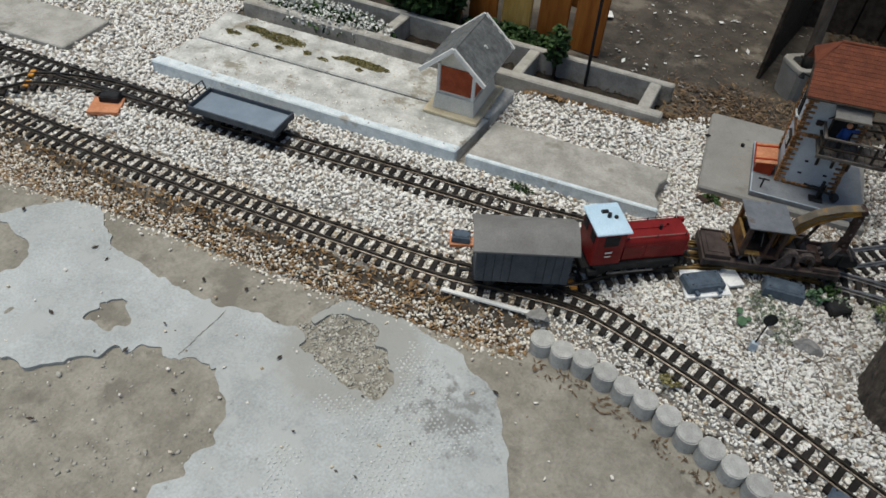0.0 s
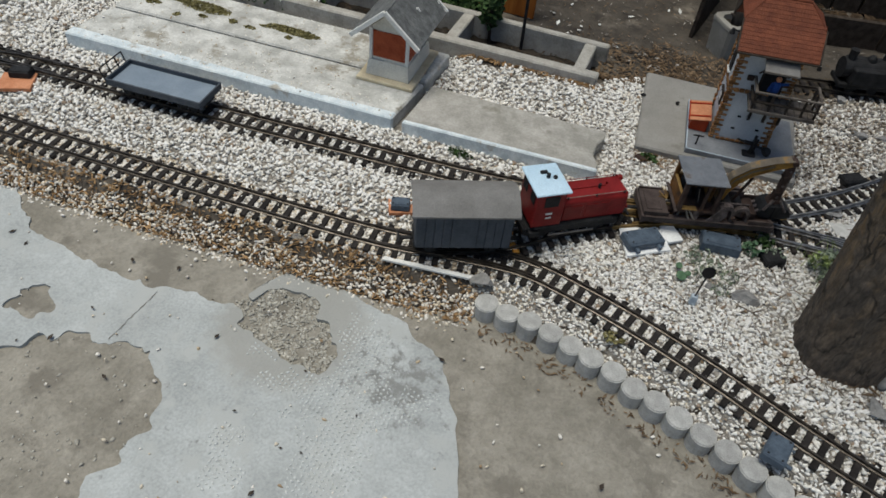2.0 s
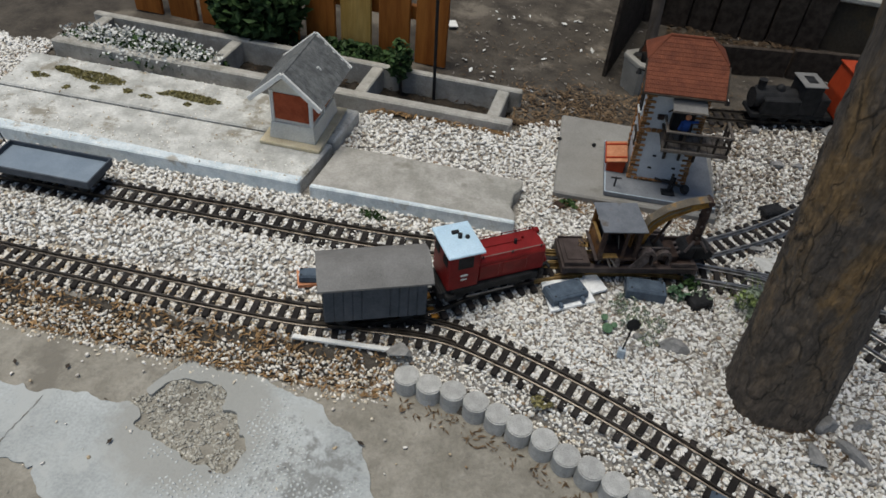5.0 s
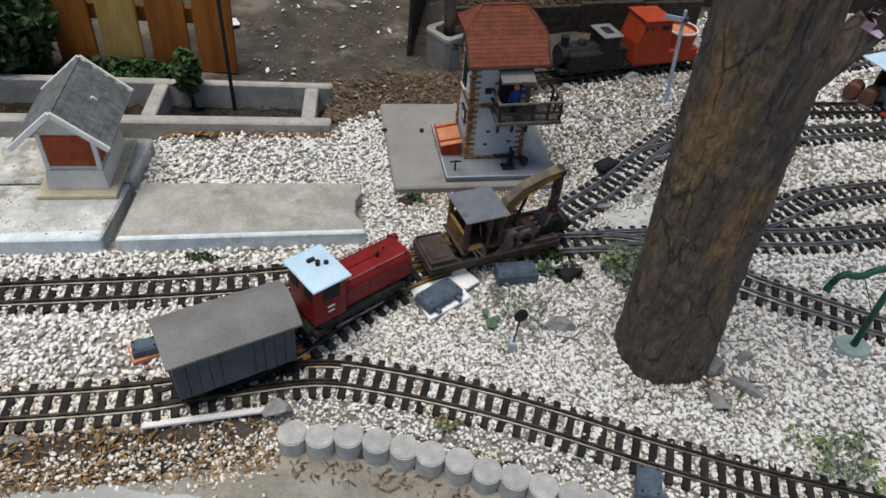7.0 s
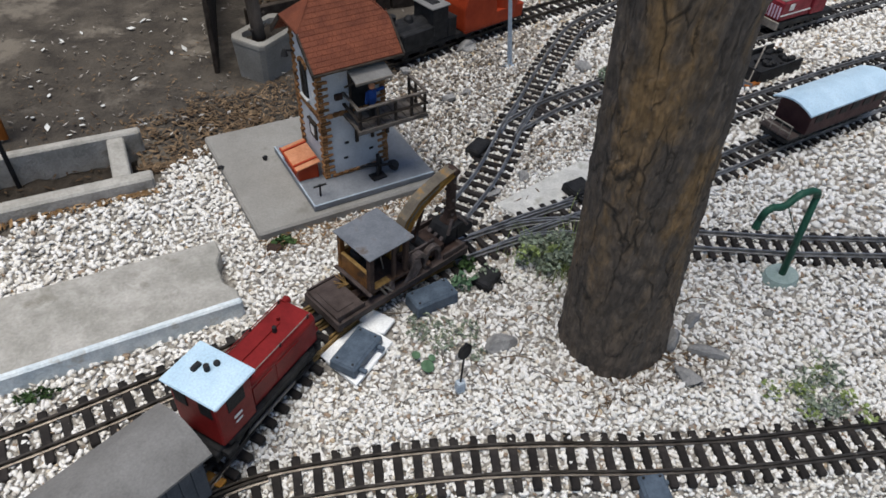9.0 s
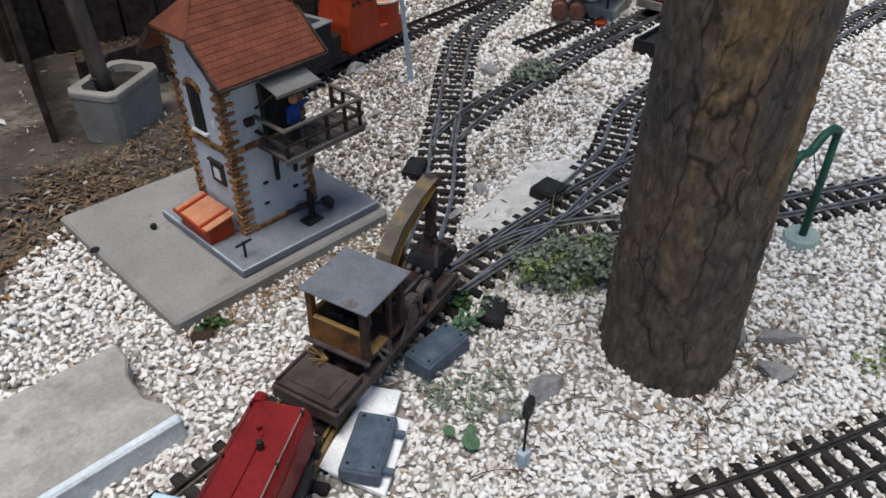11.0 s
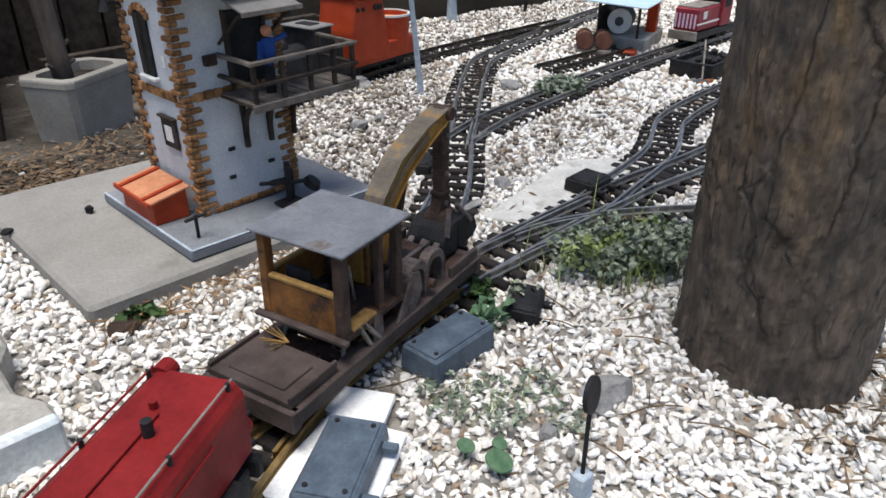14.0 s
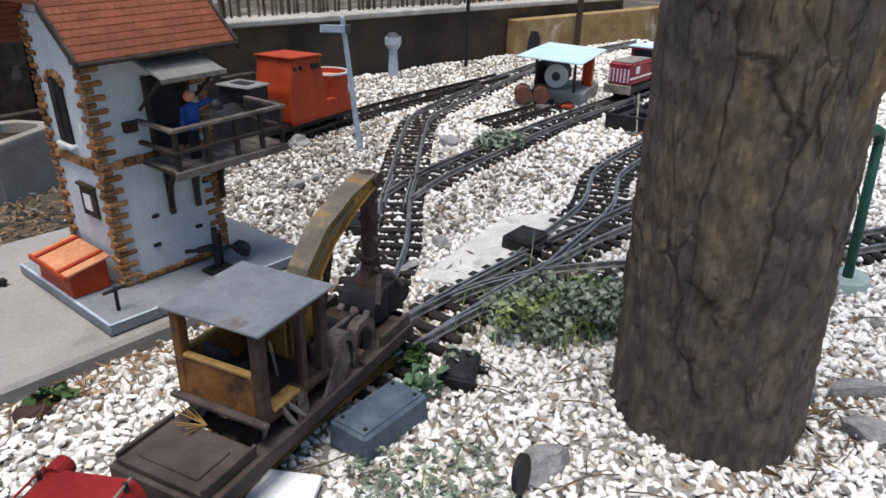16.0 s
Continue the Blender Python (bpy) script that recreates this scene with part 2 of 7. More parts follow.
BARK = bark_material("furrowed_brown_bark")
WALL_PAINT = material("pale_blue_grey_plaster", (0.53, 0.56, 0.6), (0.64, 0.67, 0.71), size=0.04, rough=0.8, bump=0.25, grain=0.003, stain=(0.33, 0.34, 0.36), stain_size=0.06, stain_level=0.6)
BRICK = material("brown_brick", (0.21, 0.095, 0.038), (0.46, 0.24, 0.105), size=0.006, rough=0.85, bump=0.5, grain=0.002, vary=0.45)
ROOF_TILE = material("orange_red_roof_tile", (0.15, 0.045, 0.025), (0.22, 0.068, 0.036), size=0.02, rough=0.65, bump=0.3, grain=0.003, vary=0.15)
SLATE = material("grey_slate_shingle", (0.1, 0.106, 0.11), (0.185, 0.193, 0.197), size=0.02, rough=0.7, bump=0.4, grain=0.003, vary=0.14)
HUT_CREAM = material("pale_cream_render", (0.66, 0.64, 0.58), (0.78, 0.76, 0.69), size=0.04, rough=0.75, bump=0.2, grain=0.003)
HUT_BASE = material("yellowish_base_board", (0.6, 0.5, 0.33), (0.74, 0.65, 0.47), size=0.03, rough=0.7, bump=0.2, grain=0.003)
WHITE = material("white_paint", (0.7, 0.7, 0.68), (0.82, 0.82, 0.8), size=0.03, rough=0.5, bump=0.1, grain=0.003)
HUT_RED = material("brick_red_board", (0.31, 0.06, 0.024), (0.41, 0.095, 0.04), size=0.02, rough=0.7, bump=0.3, grain=0.003)
LOCO_RED = material("worn_red_paint", (0.16, 0.011, 0.011), (0.26, 0.02, 0.02), size=0.05, rough=0.42, bump=0.08, grain=0.004, stain=(0.2, 0.025, 0.02), stain_size=0.04, stain_level=0.62)
PALE_BLUE = material("pale_blue_paint", (0.48, 0.66, 0.8), (0.6, 0.78, 0.92), size=0.05, rough=0.35, bump=0.05, grain=0.003)
BLACK = material("sooty_black", (0.012, 0.012, 0.013), (0.03, 0.03, 0.032), size=0.02, rough=0.6, bump=0.3, grain=0.003)
VAN_GREY = material("blue_grey_board", (0.055, 0.067, 0.083), (0.088, 0.1, 0.12), size=0.03, rough=0.65, bump=0.3, grain=0.003)
ROOF_GREY = material("matt_grey_roof", (0.17, 0.165, 0.16), (0.23, 0.225, 0.22), size=0.05, rough=0.7, bump=0.2, grain=0.003)
CRANE_GREY = material("slate_grey_roof_paint", (0.13, 0.14, 0.16), (0.2, 0.215, 0.24), size=0.04, rough=0.5, bump=0.15, grain=0.003, stain=(0.12, 0.1, 0.09), stain_size=0.04, stain_level=0.6)
CRANE_YELLOW = material("rusty_yellow_paint", (0.19, 0.095, 0.024), (0.35, 0.2, 0.05), size=0.02, rough=0.6, bump=0.25, grain=0.003, stain=(0.06, 0.035, 0.022), stain_size=0.03, stain_level=0.57)
RUST = material("dark_rust", (0.035, 0.022, 0.018), (0.085, 0.055, 0.045), size=0.02, rough=0.75, bump=0.4, grain=0.003, stain=(0.14, 0.07, 0.035), stain_size=0.03, stain_level=0.62)
RUST_DECK = material("brown_grey_deck", (0.05, 0.037, 0.034), (0.095, 0.073, 0.068), size=0.03, rough=0.6, bump=0.3, grain=0.003)
BOX_GREY = material("blue_grey_plastic", (0.065, 0.088, 0.12), (0.11, 0.145, 0.19), size=0.02, rough=0.5, bump=0.1, grain=0.003)
STYRO = material("white_foam_board", (0.91, 0.93, 0.94), (0.95, 0.96, 0.97), size=0.02, rough=0.7, bump=0.2, grain=0.003)
ORANGE = material("orange_red_paint", (0.34, 0.04, 0.013), (0.45, 0.062, 0.021), size=0.03, rough=0.5, bump=0.15, grain=0.003)
ORANGE_TILE = material("orange_clay_tile", (0.5, 0.2, 0.1), (0.65, 0.3, 0.17), size=0.02, rough=0.8, bump=0.3, grain=0.003)
WOOD_ORANGE = material("orange_stained_wood", (0.24, 0.075, 0.015), (0.38, 0.14, 0.03), size=0.03, rough=0.6, bump=0.5, grain=0.006, stretch=(1, 1, 0.12), vary=0.2)
WOOD_DARK = material("dark_brown_wood", (0.03, 0.023, 0.018), (0.07, 0.055, 0.045), size=0.02, rough=0.8, bump=0.4, grain=0.003)
BALCONY_WOOD = material("brown_grey_balcony_wood", (0.085, 0.07, 0.06), (0.19, 0.165, 0.145), size=0.02, rough=0.85, bump=0.4, grain=0.003)
WOOD_GREY = material("weathered_grey_wood", (0.16, 0.14, 0.12), (0.3, 0.27, 0.24), size=0.02, rough=0.85, bump=0.4, grain=0.003)
GREEN_METAL = material("dark_green_paint", (0.015, 0.07, 0.045), (0.03, 0.11, 0.075), size=0.02, rough=0.45, bump=0.1, grain=0.003)
PALE_GREEN = material("grey_green_base", (0.25, 0.33, 0.31), (0.34, 0.42, 0.4), size=0.02, rough=0.8, bump=0.2, grain=0.003)
LIGHT_BLUE = material("light_blue_grey_paint", (0.35, 0.42, 0.5), (0.5, 0.57, 0.63), size=0.01, rough=0.6, bump=0.2, grain=0.003)
GREY_STONE = material("grey_stone", (0.2, 0.2, 0.2), (0.36, 0.35, 0.34), size=0.02, rough=0.9, bump=0.6, grain=0.004)
BACK_WALL = material("stained_garden_wall", (0.034, 0.029, 0.024), (0.085, 0.068, 0.048), size=0.25, rough=0.9, bump=0.6, grain=0.01, stain=(0.12, 0.082, 0.044), stain_size=0.4, stain_level=0.55)
STEM = material("grey_brown_stem", (0.07, 0.056, 0.046), (0.135, 0.112, 0.095), size=0.02, rough=0.85, bump=0.5, grain=0.004, stretch=(1, 1, 0.3))
POT_GREY = material("dull_grey_concrete", (0.25, 0.235, 0.21), (0.33, 0.315, 0.285), size=0.08, rough=0.9, bump=0.12, grain=0.004)
PLINTH = material("blue_grey_plinth", (0.18, 0.193, 0.215), (0.26, 0.273, 0.295), size=0.05, rough=0.7, bump=0.2, grain=0.003)
BOOM_TOP = material("worn_boom_paint", (0.1, 0.085, 0.07), (0.19, 0.16, 0.12), size=0.03, rough=0.55, bump=0.2, grain=0.003, stain=(0.26, 0.15, 0.05), stain_size=0.03, stain_level=0.55)
TAN_WALL = material("tan_rendered_wall", (0.2, 0.125, 0.05), (0.4, 0.28, 0.14), size=0.14, rough=0.9, bump=0.4, grain=0.01, stain=(0.45, 0.38, 0.27), stain_size=0.12, stain_level=0.58)
REED = material("dark_reed", (0.05, 0.04, 0.03), (0.16, 0.13, 0.1), size=0.05, rough=0.9, island=0.5)
LEAF = material("garden_leaf", (0.03, 0.06, 0.02), (0.065, 0.12, 0.04), size=0.01, rough=0.6, bump=0.1, grain=0.002, island=0.45)
SAGE = material("grey_green_leaf", (0.15, 0.19, 0.135), (0.33, 0.38, 0.29), size=0.01, rough=0.8, bump=0.1, grain=0.002, island=0.4)
WHITE_FLOWER = material("white_flower", (0.65, 0.66, 0.64), (0.8, 0.8, 0.78), size=0.01, rough=0.7, bump=0.1, grain=0.002, island=0.25)
PINK = material("pale_pink_blossom", (0.6, 0.42, 0.55), (0.75, 0.6, 0.7), size=0.01, rough=0.7, bump=0.1, grain=0.002)
BLUE_CLOTH = material("blue_paint", (0.015, 0.05, 0.2), (0.03, 0.09, 0.33), size=0.01, rough=0.7, bump=0.1, grain=0.002)
MOSS = material("dry_moss", (0.2, 0.18, 0.075), (0.35, 0.31, 0.15), size=0.01, rough=0.95, bump=0.8, grain=0.003, island=0.4)
YELLOW_GREEN = material("yellow_green_blade", (0.18, 0.24, 0.08), (0.32, 0.39, 0.15), size=0.01, rough=0.6, bump=0.1, grain=0.002, island=0.4)
CRACK = material("crack_dirt", (0.15, 0.14, 0.125), (0.24, 0.23, 0.21), size=0.01, rough=0.95, grain=0.003)
PALE_PLATE = material("pale_cement_plate", (0.5, 0.495, 0.47), (0.66, 0.65, 0.62), size=0.04, rough=0.85, bump=0.4, grain=0.004, stain=(0.36, 0.35, 0.31), stain_size=0.06, stain_level=0.6)
TWIG = material("dry_twig", (0.1, 0.065, 0.04), (0.24, 0.165, 0.1), size=0.02, rough=0.9, island=0.4)
# Twig colour darkened for shade in the planter and by the fence.
TWIG_DARK = material("shade_dark_leaf", (0.035, 0.024, 0.016), (0.1, 0.066, 0.04), size=0.02, rough=0.9, island=0.4)
LILY = material("broad_green_leaf", (0.07, 0.14, 0.075), (0.13, 0.22, 0.13), size=0.01, rough=0.5, bump=0.2, grain=0.002)
GRIT_BED = material("packed_pale_grit", (0.2, 0.18, 0.155), (0.42, 0.395, 0.36), size=0.012, rough=0.95, bump=1.0, grain=0.004, stain=(0.2, 0.17, 0.14), stain_size=0.05, stain_level=0.6)
CAB_RUST = material("rusty_brown_cab_paint", (0.13, 0.058, 0.02), (0.26, 0.115, 0.034), size=0.02, rough=0.6, bump=0.25, grain=0.003, stain=(0.055, 0.032, 0.022), stain_size=0.03, stain_level=0.55)
CAB_YELLOW = material("worn_yellow_edge", (0.26, 0.15, 0.05), (0.4, 0.25, 0.09), size=0.01, rough=0.6, bump=0.2, grain=0.003)
GEAR_GREY = material("greasy_brown_grey_steel", (0.075, 0.06, 0.057), (0.17, 0.14, 0.135), size=0.012, rough=0.45, metal=0.3, bump=0.3, grain=0.003)
LIGHT_SCRAP = material("pale_brown_scrap", (0.2, 0.175, 0.15), (0.46, 0.43, 0.4), size=0.02, rough=0.9, island=0.5)


# ---- building helpers ----
def link(name, mesh, mat, parent=None, label=""):
    mesh.materials.clear()
    mesh.materials.append(mat)
    ob = new(name, mesh)
    if parent:
        ob.parent = parent
    if label:
        ob["label"] = label
    return ob


def part(name, bm, mat, parent=None, label="", smooth=False):
    """Links a bmesh as one mesh object under a thing or under a part."""
    mesh = bpy.data.meshes.new(name)
    if smooth:
        for f in bm.faces:
            f.smooth = True
    bm.to_mesh(mesh)
    bm.free()
    return link(name, mesh, mat, parent, label)


def thing(name, m, label, category, group="", kind=""):
    """An Empty at the base of a thing, which parents its parts."""
    ob = new(name)
    ob.empty_display_size = 0.02
    ob.matrix_basis = m
    return tagged(ob, label, category, group, kind)


def box(w, d, h, at=(0, 0, 0), bevel=0.0008, turn=(0, 0, 0), bm=None, top=1.0):
    """A bevelled box; at is the middle of its bottom face before the turn. top: scale of the upper face."""
    own = bmesh.new()
    bmesh.ops.create_cube(own, size=1)
    for v in own.verts:
        k = top if v.co.z > 0 else 1
        v.co = Vector((v.co.x * w * k, v.co.y * d * k, (v.co.z + 0.5) * h))
    if bevel:
        bmesh.ops.bevel(own, geom=own.edges[:], offset=min(bevel, w * 0.4, d * 0.4, h * 0.4), segments=1, affect="EDGES")
    own.transform(Matrix.Translation(at) @ Euler([radians(a) for a in turn]).to_matrix().to_4x4())
    return merge(bm, own)


def merge(bm, own):
    if bm is None:
        return own
    mesh = bpy.data.meshes.new("scratch")
    own.to_mesh(mesh)
    own.free()
    bm.from_mesh(mesh)
    bpy.data.meshes.remove(mesh)
    return bm


def rod(a, b, r, r2=None, sides=10, bm=None):
    """A cylinder or cone from a to b."""
    a, b = Vector(a), Vector(b)
    own = bmesh.new()
    bmesh.ops.create_cone(own, cap_ends=True, segments=sides, radius1=r, radius2=r if r2 is None else r2, depth=(b - a).length)
    own.transform(Matrix.Translation((a + b) / 2) @ (b - a).to_track_quat("Z", "Y").to_matrix().to_4x4())
    return merge(bm, own)


def ball(at, r, bm=None, scale=(1, 1, 1), sub=2):
    own = bmesh.new()
    bmesh.ops.create_icosphere(own, subdivisions=sub, radius=r)
    own.transform(Matrix.Translation(at) @ Matrix.Diagonal((*scale, 1)))
    return merge(bm, own)


def prism(points, h, at=(0, 0, 0), axis="z", bevel=0.0, bm=None):
    """A flat outline in two axes, pushed out by h along the third."""
    own = bmesh.new()
    place = {"z": lambda p, q, k: (p, q, k), "y": lambda p, q, k: (p, k, q), "x": lambda p, q, k: (k, p, q)}[axis]
    low = [own.verts.new(place(p, q, 0)) for p, q in points]
    high = [own.verts.new(place(p, q, h)) for p, q in points]
    own.faces.new(low)
    own.faces.new(high)
    for i in range(len(points)):
        j = (i + 1) % len(points)
        own.faces.new((low[i], low[j], high[j], high[i]))
    bmesh.ops.recalc_face_normals(own, faces=own.faces[:])
    if bevel:
        bmesh.ops.bevel(own, geom=own.edges[:], offset=bevel, segments=1, affect="EDGES")
    own.transform(Matrix.Translation(at))
    return merge(bm, own)


def sheet(name, xs, ys, height, mat, parent=None):
    """A grid of quads over xs and ys at height(X, Y)."""
    X, Y = np.meshgrid(xs, ys)
    v = np.stack([X, Y, height(X, Y)], -1).reshape(-1, 3)
    i = np.arange(len(v)).reshape(X.shape)
    f = np.stack([i[:-1, :-1], i[:-1, 1:], i[1:, 1:], i[1:, :-1]], -1).reshape(-1, 4)
    return link(name, raw(name, v, f, True), mat, parent)


def raw(name, v, f, smooth=False):
    mesh = bpy.data.meshes.new(name)
    mesh.from_pydata(v.tolist(), [], f.tolist())
    if smooth:
        mesh.polygons.foreach_set("use_smooth", np.ones(len(f), bool))
    mesh.update()
    return mesh


def wave(X, Y, size, seed=0):
    """Cheap smooth noise of about -1 to 1, of a given size in metres."""
    r = np.random.RandomState(seed)
    out = 0
    for k in range(7):
        a, p = r.uniform(0, 2 * np.pi), r.uniform(0, 2 * np.pi)
        w = 2 * np.pi / size * r.uniform(0.6, 1.6)
        out = out + np.sin(w * (X * np.cos(a) + Y * np.sin(a)) + p)
    return out / 3.5


# ---- the railway lines: middle of each, and the height of its rail tops ----
NEAR = [(-1.85, 0.962), (-1.46, 0.966), (-1.27, 0.968), (-1.05, 0.974), (-0.66, 0.995), (-0.28, 1.022), (-0.12, 1.052), (0.03, 1.074), (0.16, 1.054), (0.30, 1.016), (0.42, 0.974), (0.55, 0.922), (0.68, 0.876), (0.82, 0.835), (1.1, 0.76), (1.5, 0.68)]
PLATFORM_LINE = [(-1.9, 1.12), (-1.457, 1.146), (-1.27, 1.16), (-0.98, 1.18), (-0.68, 1.203), (-0.478, 1.222), (-0.2, 1.247), (-0.014, 1.274), (0.144, 1.303), (0.28, 1.345), (0.39, 1.393), (0.486, 1.45), (0.565, 1.51), (0.625, 1.56), (0.69, 1.625), (0.76, 1.70), (0.85, 1.785), (0.95, 1.885), (1.06, 1.99), (1.18, 2.09), (1.34, 2.16), (1.55, 2.24), (1.73, 2.31), (2.17, 2.43), (2.8, 2.5)]
LOOP = [(-1.85, 0.975), (-1.65, 0.99), (-1.537, 1.035), (-1.478, 1.078), (-1.385, 1.122), (-1.272, 1.152), (-1.1, 1.171)]
CROSSOVER = [(-0.28, 1.022), (-0.18, 1.043), (-0.1, 1.075), (-0.02, 1.122), (0.075, 1.193), (0.175, 1.265), (0.28, 1.322), (0.40, 1.362), (0.49, 1.378), (0.62, 1.396), (0.77, 1.408), (0.85, 1.413), (0.96, 1.411), (1.09, 1.42), (1.34, 1.453), (1.8, 1.5), (2.4, 1.52)]
YARD_BEND = [(0.72, 1.404), (0.81, 1.428), (0.93, 1.458), (1.0, 1.485), (1.07, 1.525), (1.13, 1.555), (1.26, 1.585), (1.46, 1.612), (1.8, 1.65), (2.4, 1.68)]
TREE_LINE = [(0.49, 1.378), (0.6, 1.384), (0.67, 1.372), (0.75, 1.338), (0.87, 1.262), (0.96, 1.217), (1.05, 1.172), (1.11, 1.147), (1.24, 1.093), (1.6, 0.95), (2.0, 0.82)]
SHED_LINE = [(0.76, 1.70), (0.82, 1.725), (0.91, 1.756), (1.02, 1.78), (1.13, 1.803), (1.26, 1.832), (1.43, 1.86), (1.66, 1.893), (1.9, 1.925), (2.5, 1.99)]
STUB = [(1.235, 1.95), (1.33, 1.958), (1.44, 1.968), (1.56, 1.98)]
BACK_LINE = [(0.5, 2.04), (0.65, 2.08), (0.83, 2.135), (1.08, 2.205), (1.36, 2.262), (1.55, 2.292), (1.72, 2.32)]


def curve(points, step=0.004):
    """Catmull-Rom through the points, in equal steps."""
    p = np.array([points[0], *points, points[-1]], float)
    p[0] = 2 * p[1] - p[2]
    p[-1] = 2 * p[-2] - p[-3]
    out = []
    for i in range(1, len(p) - 2):
        u = np.linspace(0, 1, 40, endpoint=False)[:, None]
        a, b, c, d = p[i - 1 : i + 3]
        out.append(0.5 * (2 * b + (c - a) * u + (2 * a - 5 * b + 4 * c - d) * u**2 + (3 * b - a - 3 * c + d) * u**3))
    q = np.vstack(out + [p[-2:-1]])
    s = np.r_[0, np.cumsum(np.hypot(*np.diff(q, axis=0).T))]
    t = np.arange(0, s[-1], step)
    return np.stack([np.interp(t, s, q[:, 0]), np.interp(t, s, q[:, 1])], 1)


NEAR_Q = curve(NEAR)


def near_y(x):
    return np.interp(x, NEAR_Q[:, 0], NEAR_Q[:, 1])


EDGE_X = [-3.0, -1.9, -1.32, -1.06, -0.71, -0.44, -0.18, -0.04, -0.02, 0.08, 0.21, 0.34, 0.43, 0.55, 0.7, 1.0, 1.5, 3.0]
EDGE_Y = [0.78, 0.80, 0.825, 0.872, 0.888, 0.91, 0.932, 0.945, 0.975, 0.972, 0.94, 0.898, 0.868, 0.82, 0.755, 0.65, 0.5, 0.3]


def edge_y(x):
    """Where the gravel bed ends against the patio."""
    return np.interp(x, EDGE_X, EDGE_Y)


def smooth(v, low, high):
    t = np.clip((v - low) / (high - low), 0, 1)
    return t * t * (3 - 2 * t)


def bed(X, Y):
    """Height of the gravel bed: level by the platform, lower along the near line, lowest at the patio."""
    d = Y - near_y(X)
    z = -0.027 * (1 - smooth(d, 0.02, 0.13))
    z = z - 0.061 * smooth(near_y(X) - 0.03 - Y, 0.0, 0.09) * (X < -0.02) - 0.042 * smooth(near_y(X) - 0.035 - Y, 0.0, 0.05) * (X >= -0.02)
    z = z + 0.021 * smooth(Y, 1.56, 1.69) * smooth(X, -0.38, -0.3) * (1 - smooth(X, 0.0, 0.12)) * (Y < 1.742)
    return z


def rail_height(x, y):
    d = y - near_y(x)
    return -0.012 + 0.027 * float(smooth(d, 0.02, 0.13))


def ground_height(X, Y):
    z = bed(X, Y) - 0.002
    z = np.where(Y < edge_y(X) - 0.01, -0.13, z)
    bay = (X > -1.2) & (X < -0.01) & (Y > 1.742 + 0.0473 * (X - 0.018)) & (Y < 1.894 + 0.0324 * (X - 0.014))
    z = np.where(bay, -0.045, z)
    far = np.maximum(0, Y - 2.0)
    return z + 0.004 * wave(X, Y, 0.2, 3) * smooth(Y, 1.9, 2.1) + 0.02 * wave(X, Y, 1.3, 4) * smooth(far, 0.8, 2.0)


def axis_steps(a, b, step, reach):
    fine = np.arange(a, b, step)
    out, k = [], step
    while (out[-1] if out else 0) < reach:
        k *= 1.35
        out.append((out[-1] if out else 0) + k)
    out = np.array(out)
    return np.r_[a - out[::-1], fine, b + out]


ground = sheet("ground", axis_steps(-2.2, 3.2, 0.02, 80), axis_steps(0.5, 3.0, 0.02, 80), ground_height, SOIL)
tagged(ground, "bare brown soil with scattered grit", "ground", kind="structure")


# ---- patio: worn concrete with a broken pale skim on it ----
def blob(X, Y, cx, cy, rx, ry, turn, seed, rough=0.25):
    c, s = np.cos(radians(turn)), np.sin(radians(turn))
    u, v = ((X - cx) * c + (Y - cy) * s) / rx, (-(X - cx) * s + (Y - cy) * c) / ry
    return np.hypot(u, v) + rough * 0.8 * wave(X, Y, 0.16, seed) + rough * 0.35 * wave(X, Y, 0.05, seed + 1) + 0.09 * wave(X, Y, 0.018, seed + 2)


def inside(X, Y, poly):
    out = np.zeros(X.shape, bool)
    for (x0, y0), (x1, y1) in zip(poly, poly[1:] + poly[:1]):
        out ^= ((y0 > Y) != (y1 > Y)) & (X < (x1 - x0) * (Y - y0) / (y1 - y0 + 1e-12) + x0)
    return out


def ragged(X, Y, poly, seed):
    """Inside of an outline whose edge wanders a little."""
    u = X + 0.011 * wave(X, Y, 0.07, seed) + 0.005 * wave(X, Y, 0.024, seed + 1) + 0.0025 * wave(X, Y, 0.011, seed + 4)
    w = Y + 0.011 * wave(X, Y, 0.07, seed + 2) + 0.005 * wave(X, Y, 0.024, seed + 3) + 0.0025 * wave(X, Y, 0.011, seed + 5)
    return inside(u, w, poly)


BIG_PIT = [(-1.4, 0.36), (-1.05, 0.42), (-0.89, 0.463), (-0.8, 0.494), (-0.746, 0.569), (-0.658, 0.625), (-0.615, 0.613), (-0.567, 0.638), (-0.517, 0.627), (-0.471, 0.586), (-0.449, 0.553), (-0.445, 0.503), (-0.461, 0.392), (-0.48, 0.3), (-0.6, 0.16), (-1.0, 0.1), (-1.4, 0.1)]
ROUND_PIT = [(-0.452, 0.81), (-0.416, 0.855), (-0.36, 0.872), (-0.311, 0.861), (-0.262, 0.81), (-0.214, 0.773), (-0.22, 0.73), (-0.26, 0.712), (-0.356, 0.737), (-0.428, 0.764)]
SMALL_PIT = [(-0.83, 0.616), (-0.825, 0.677), (-0.777, 0.675), (-0.751, 0.632), (-0.763, 0.604)]
WORN_SPOT = [(-1.3, 0.62), (-1.07, 0.6), (-1.06, 0.66), (-1.08, 0.7), (-1.3, 0.74)]


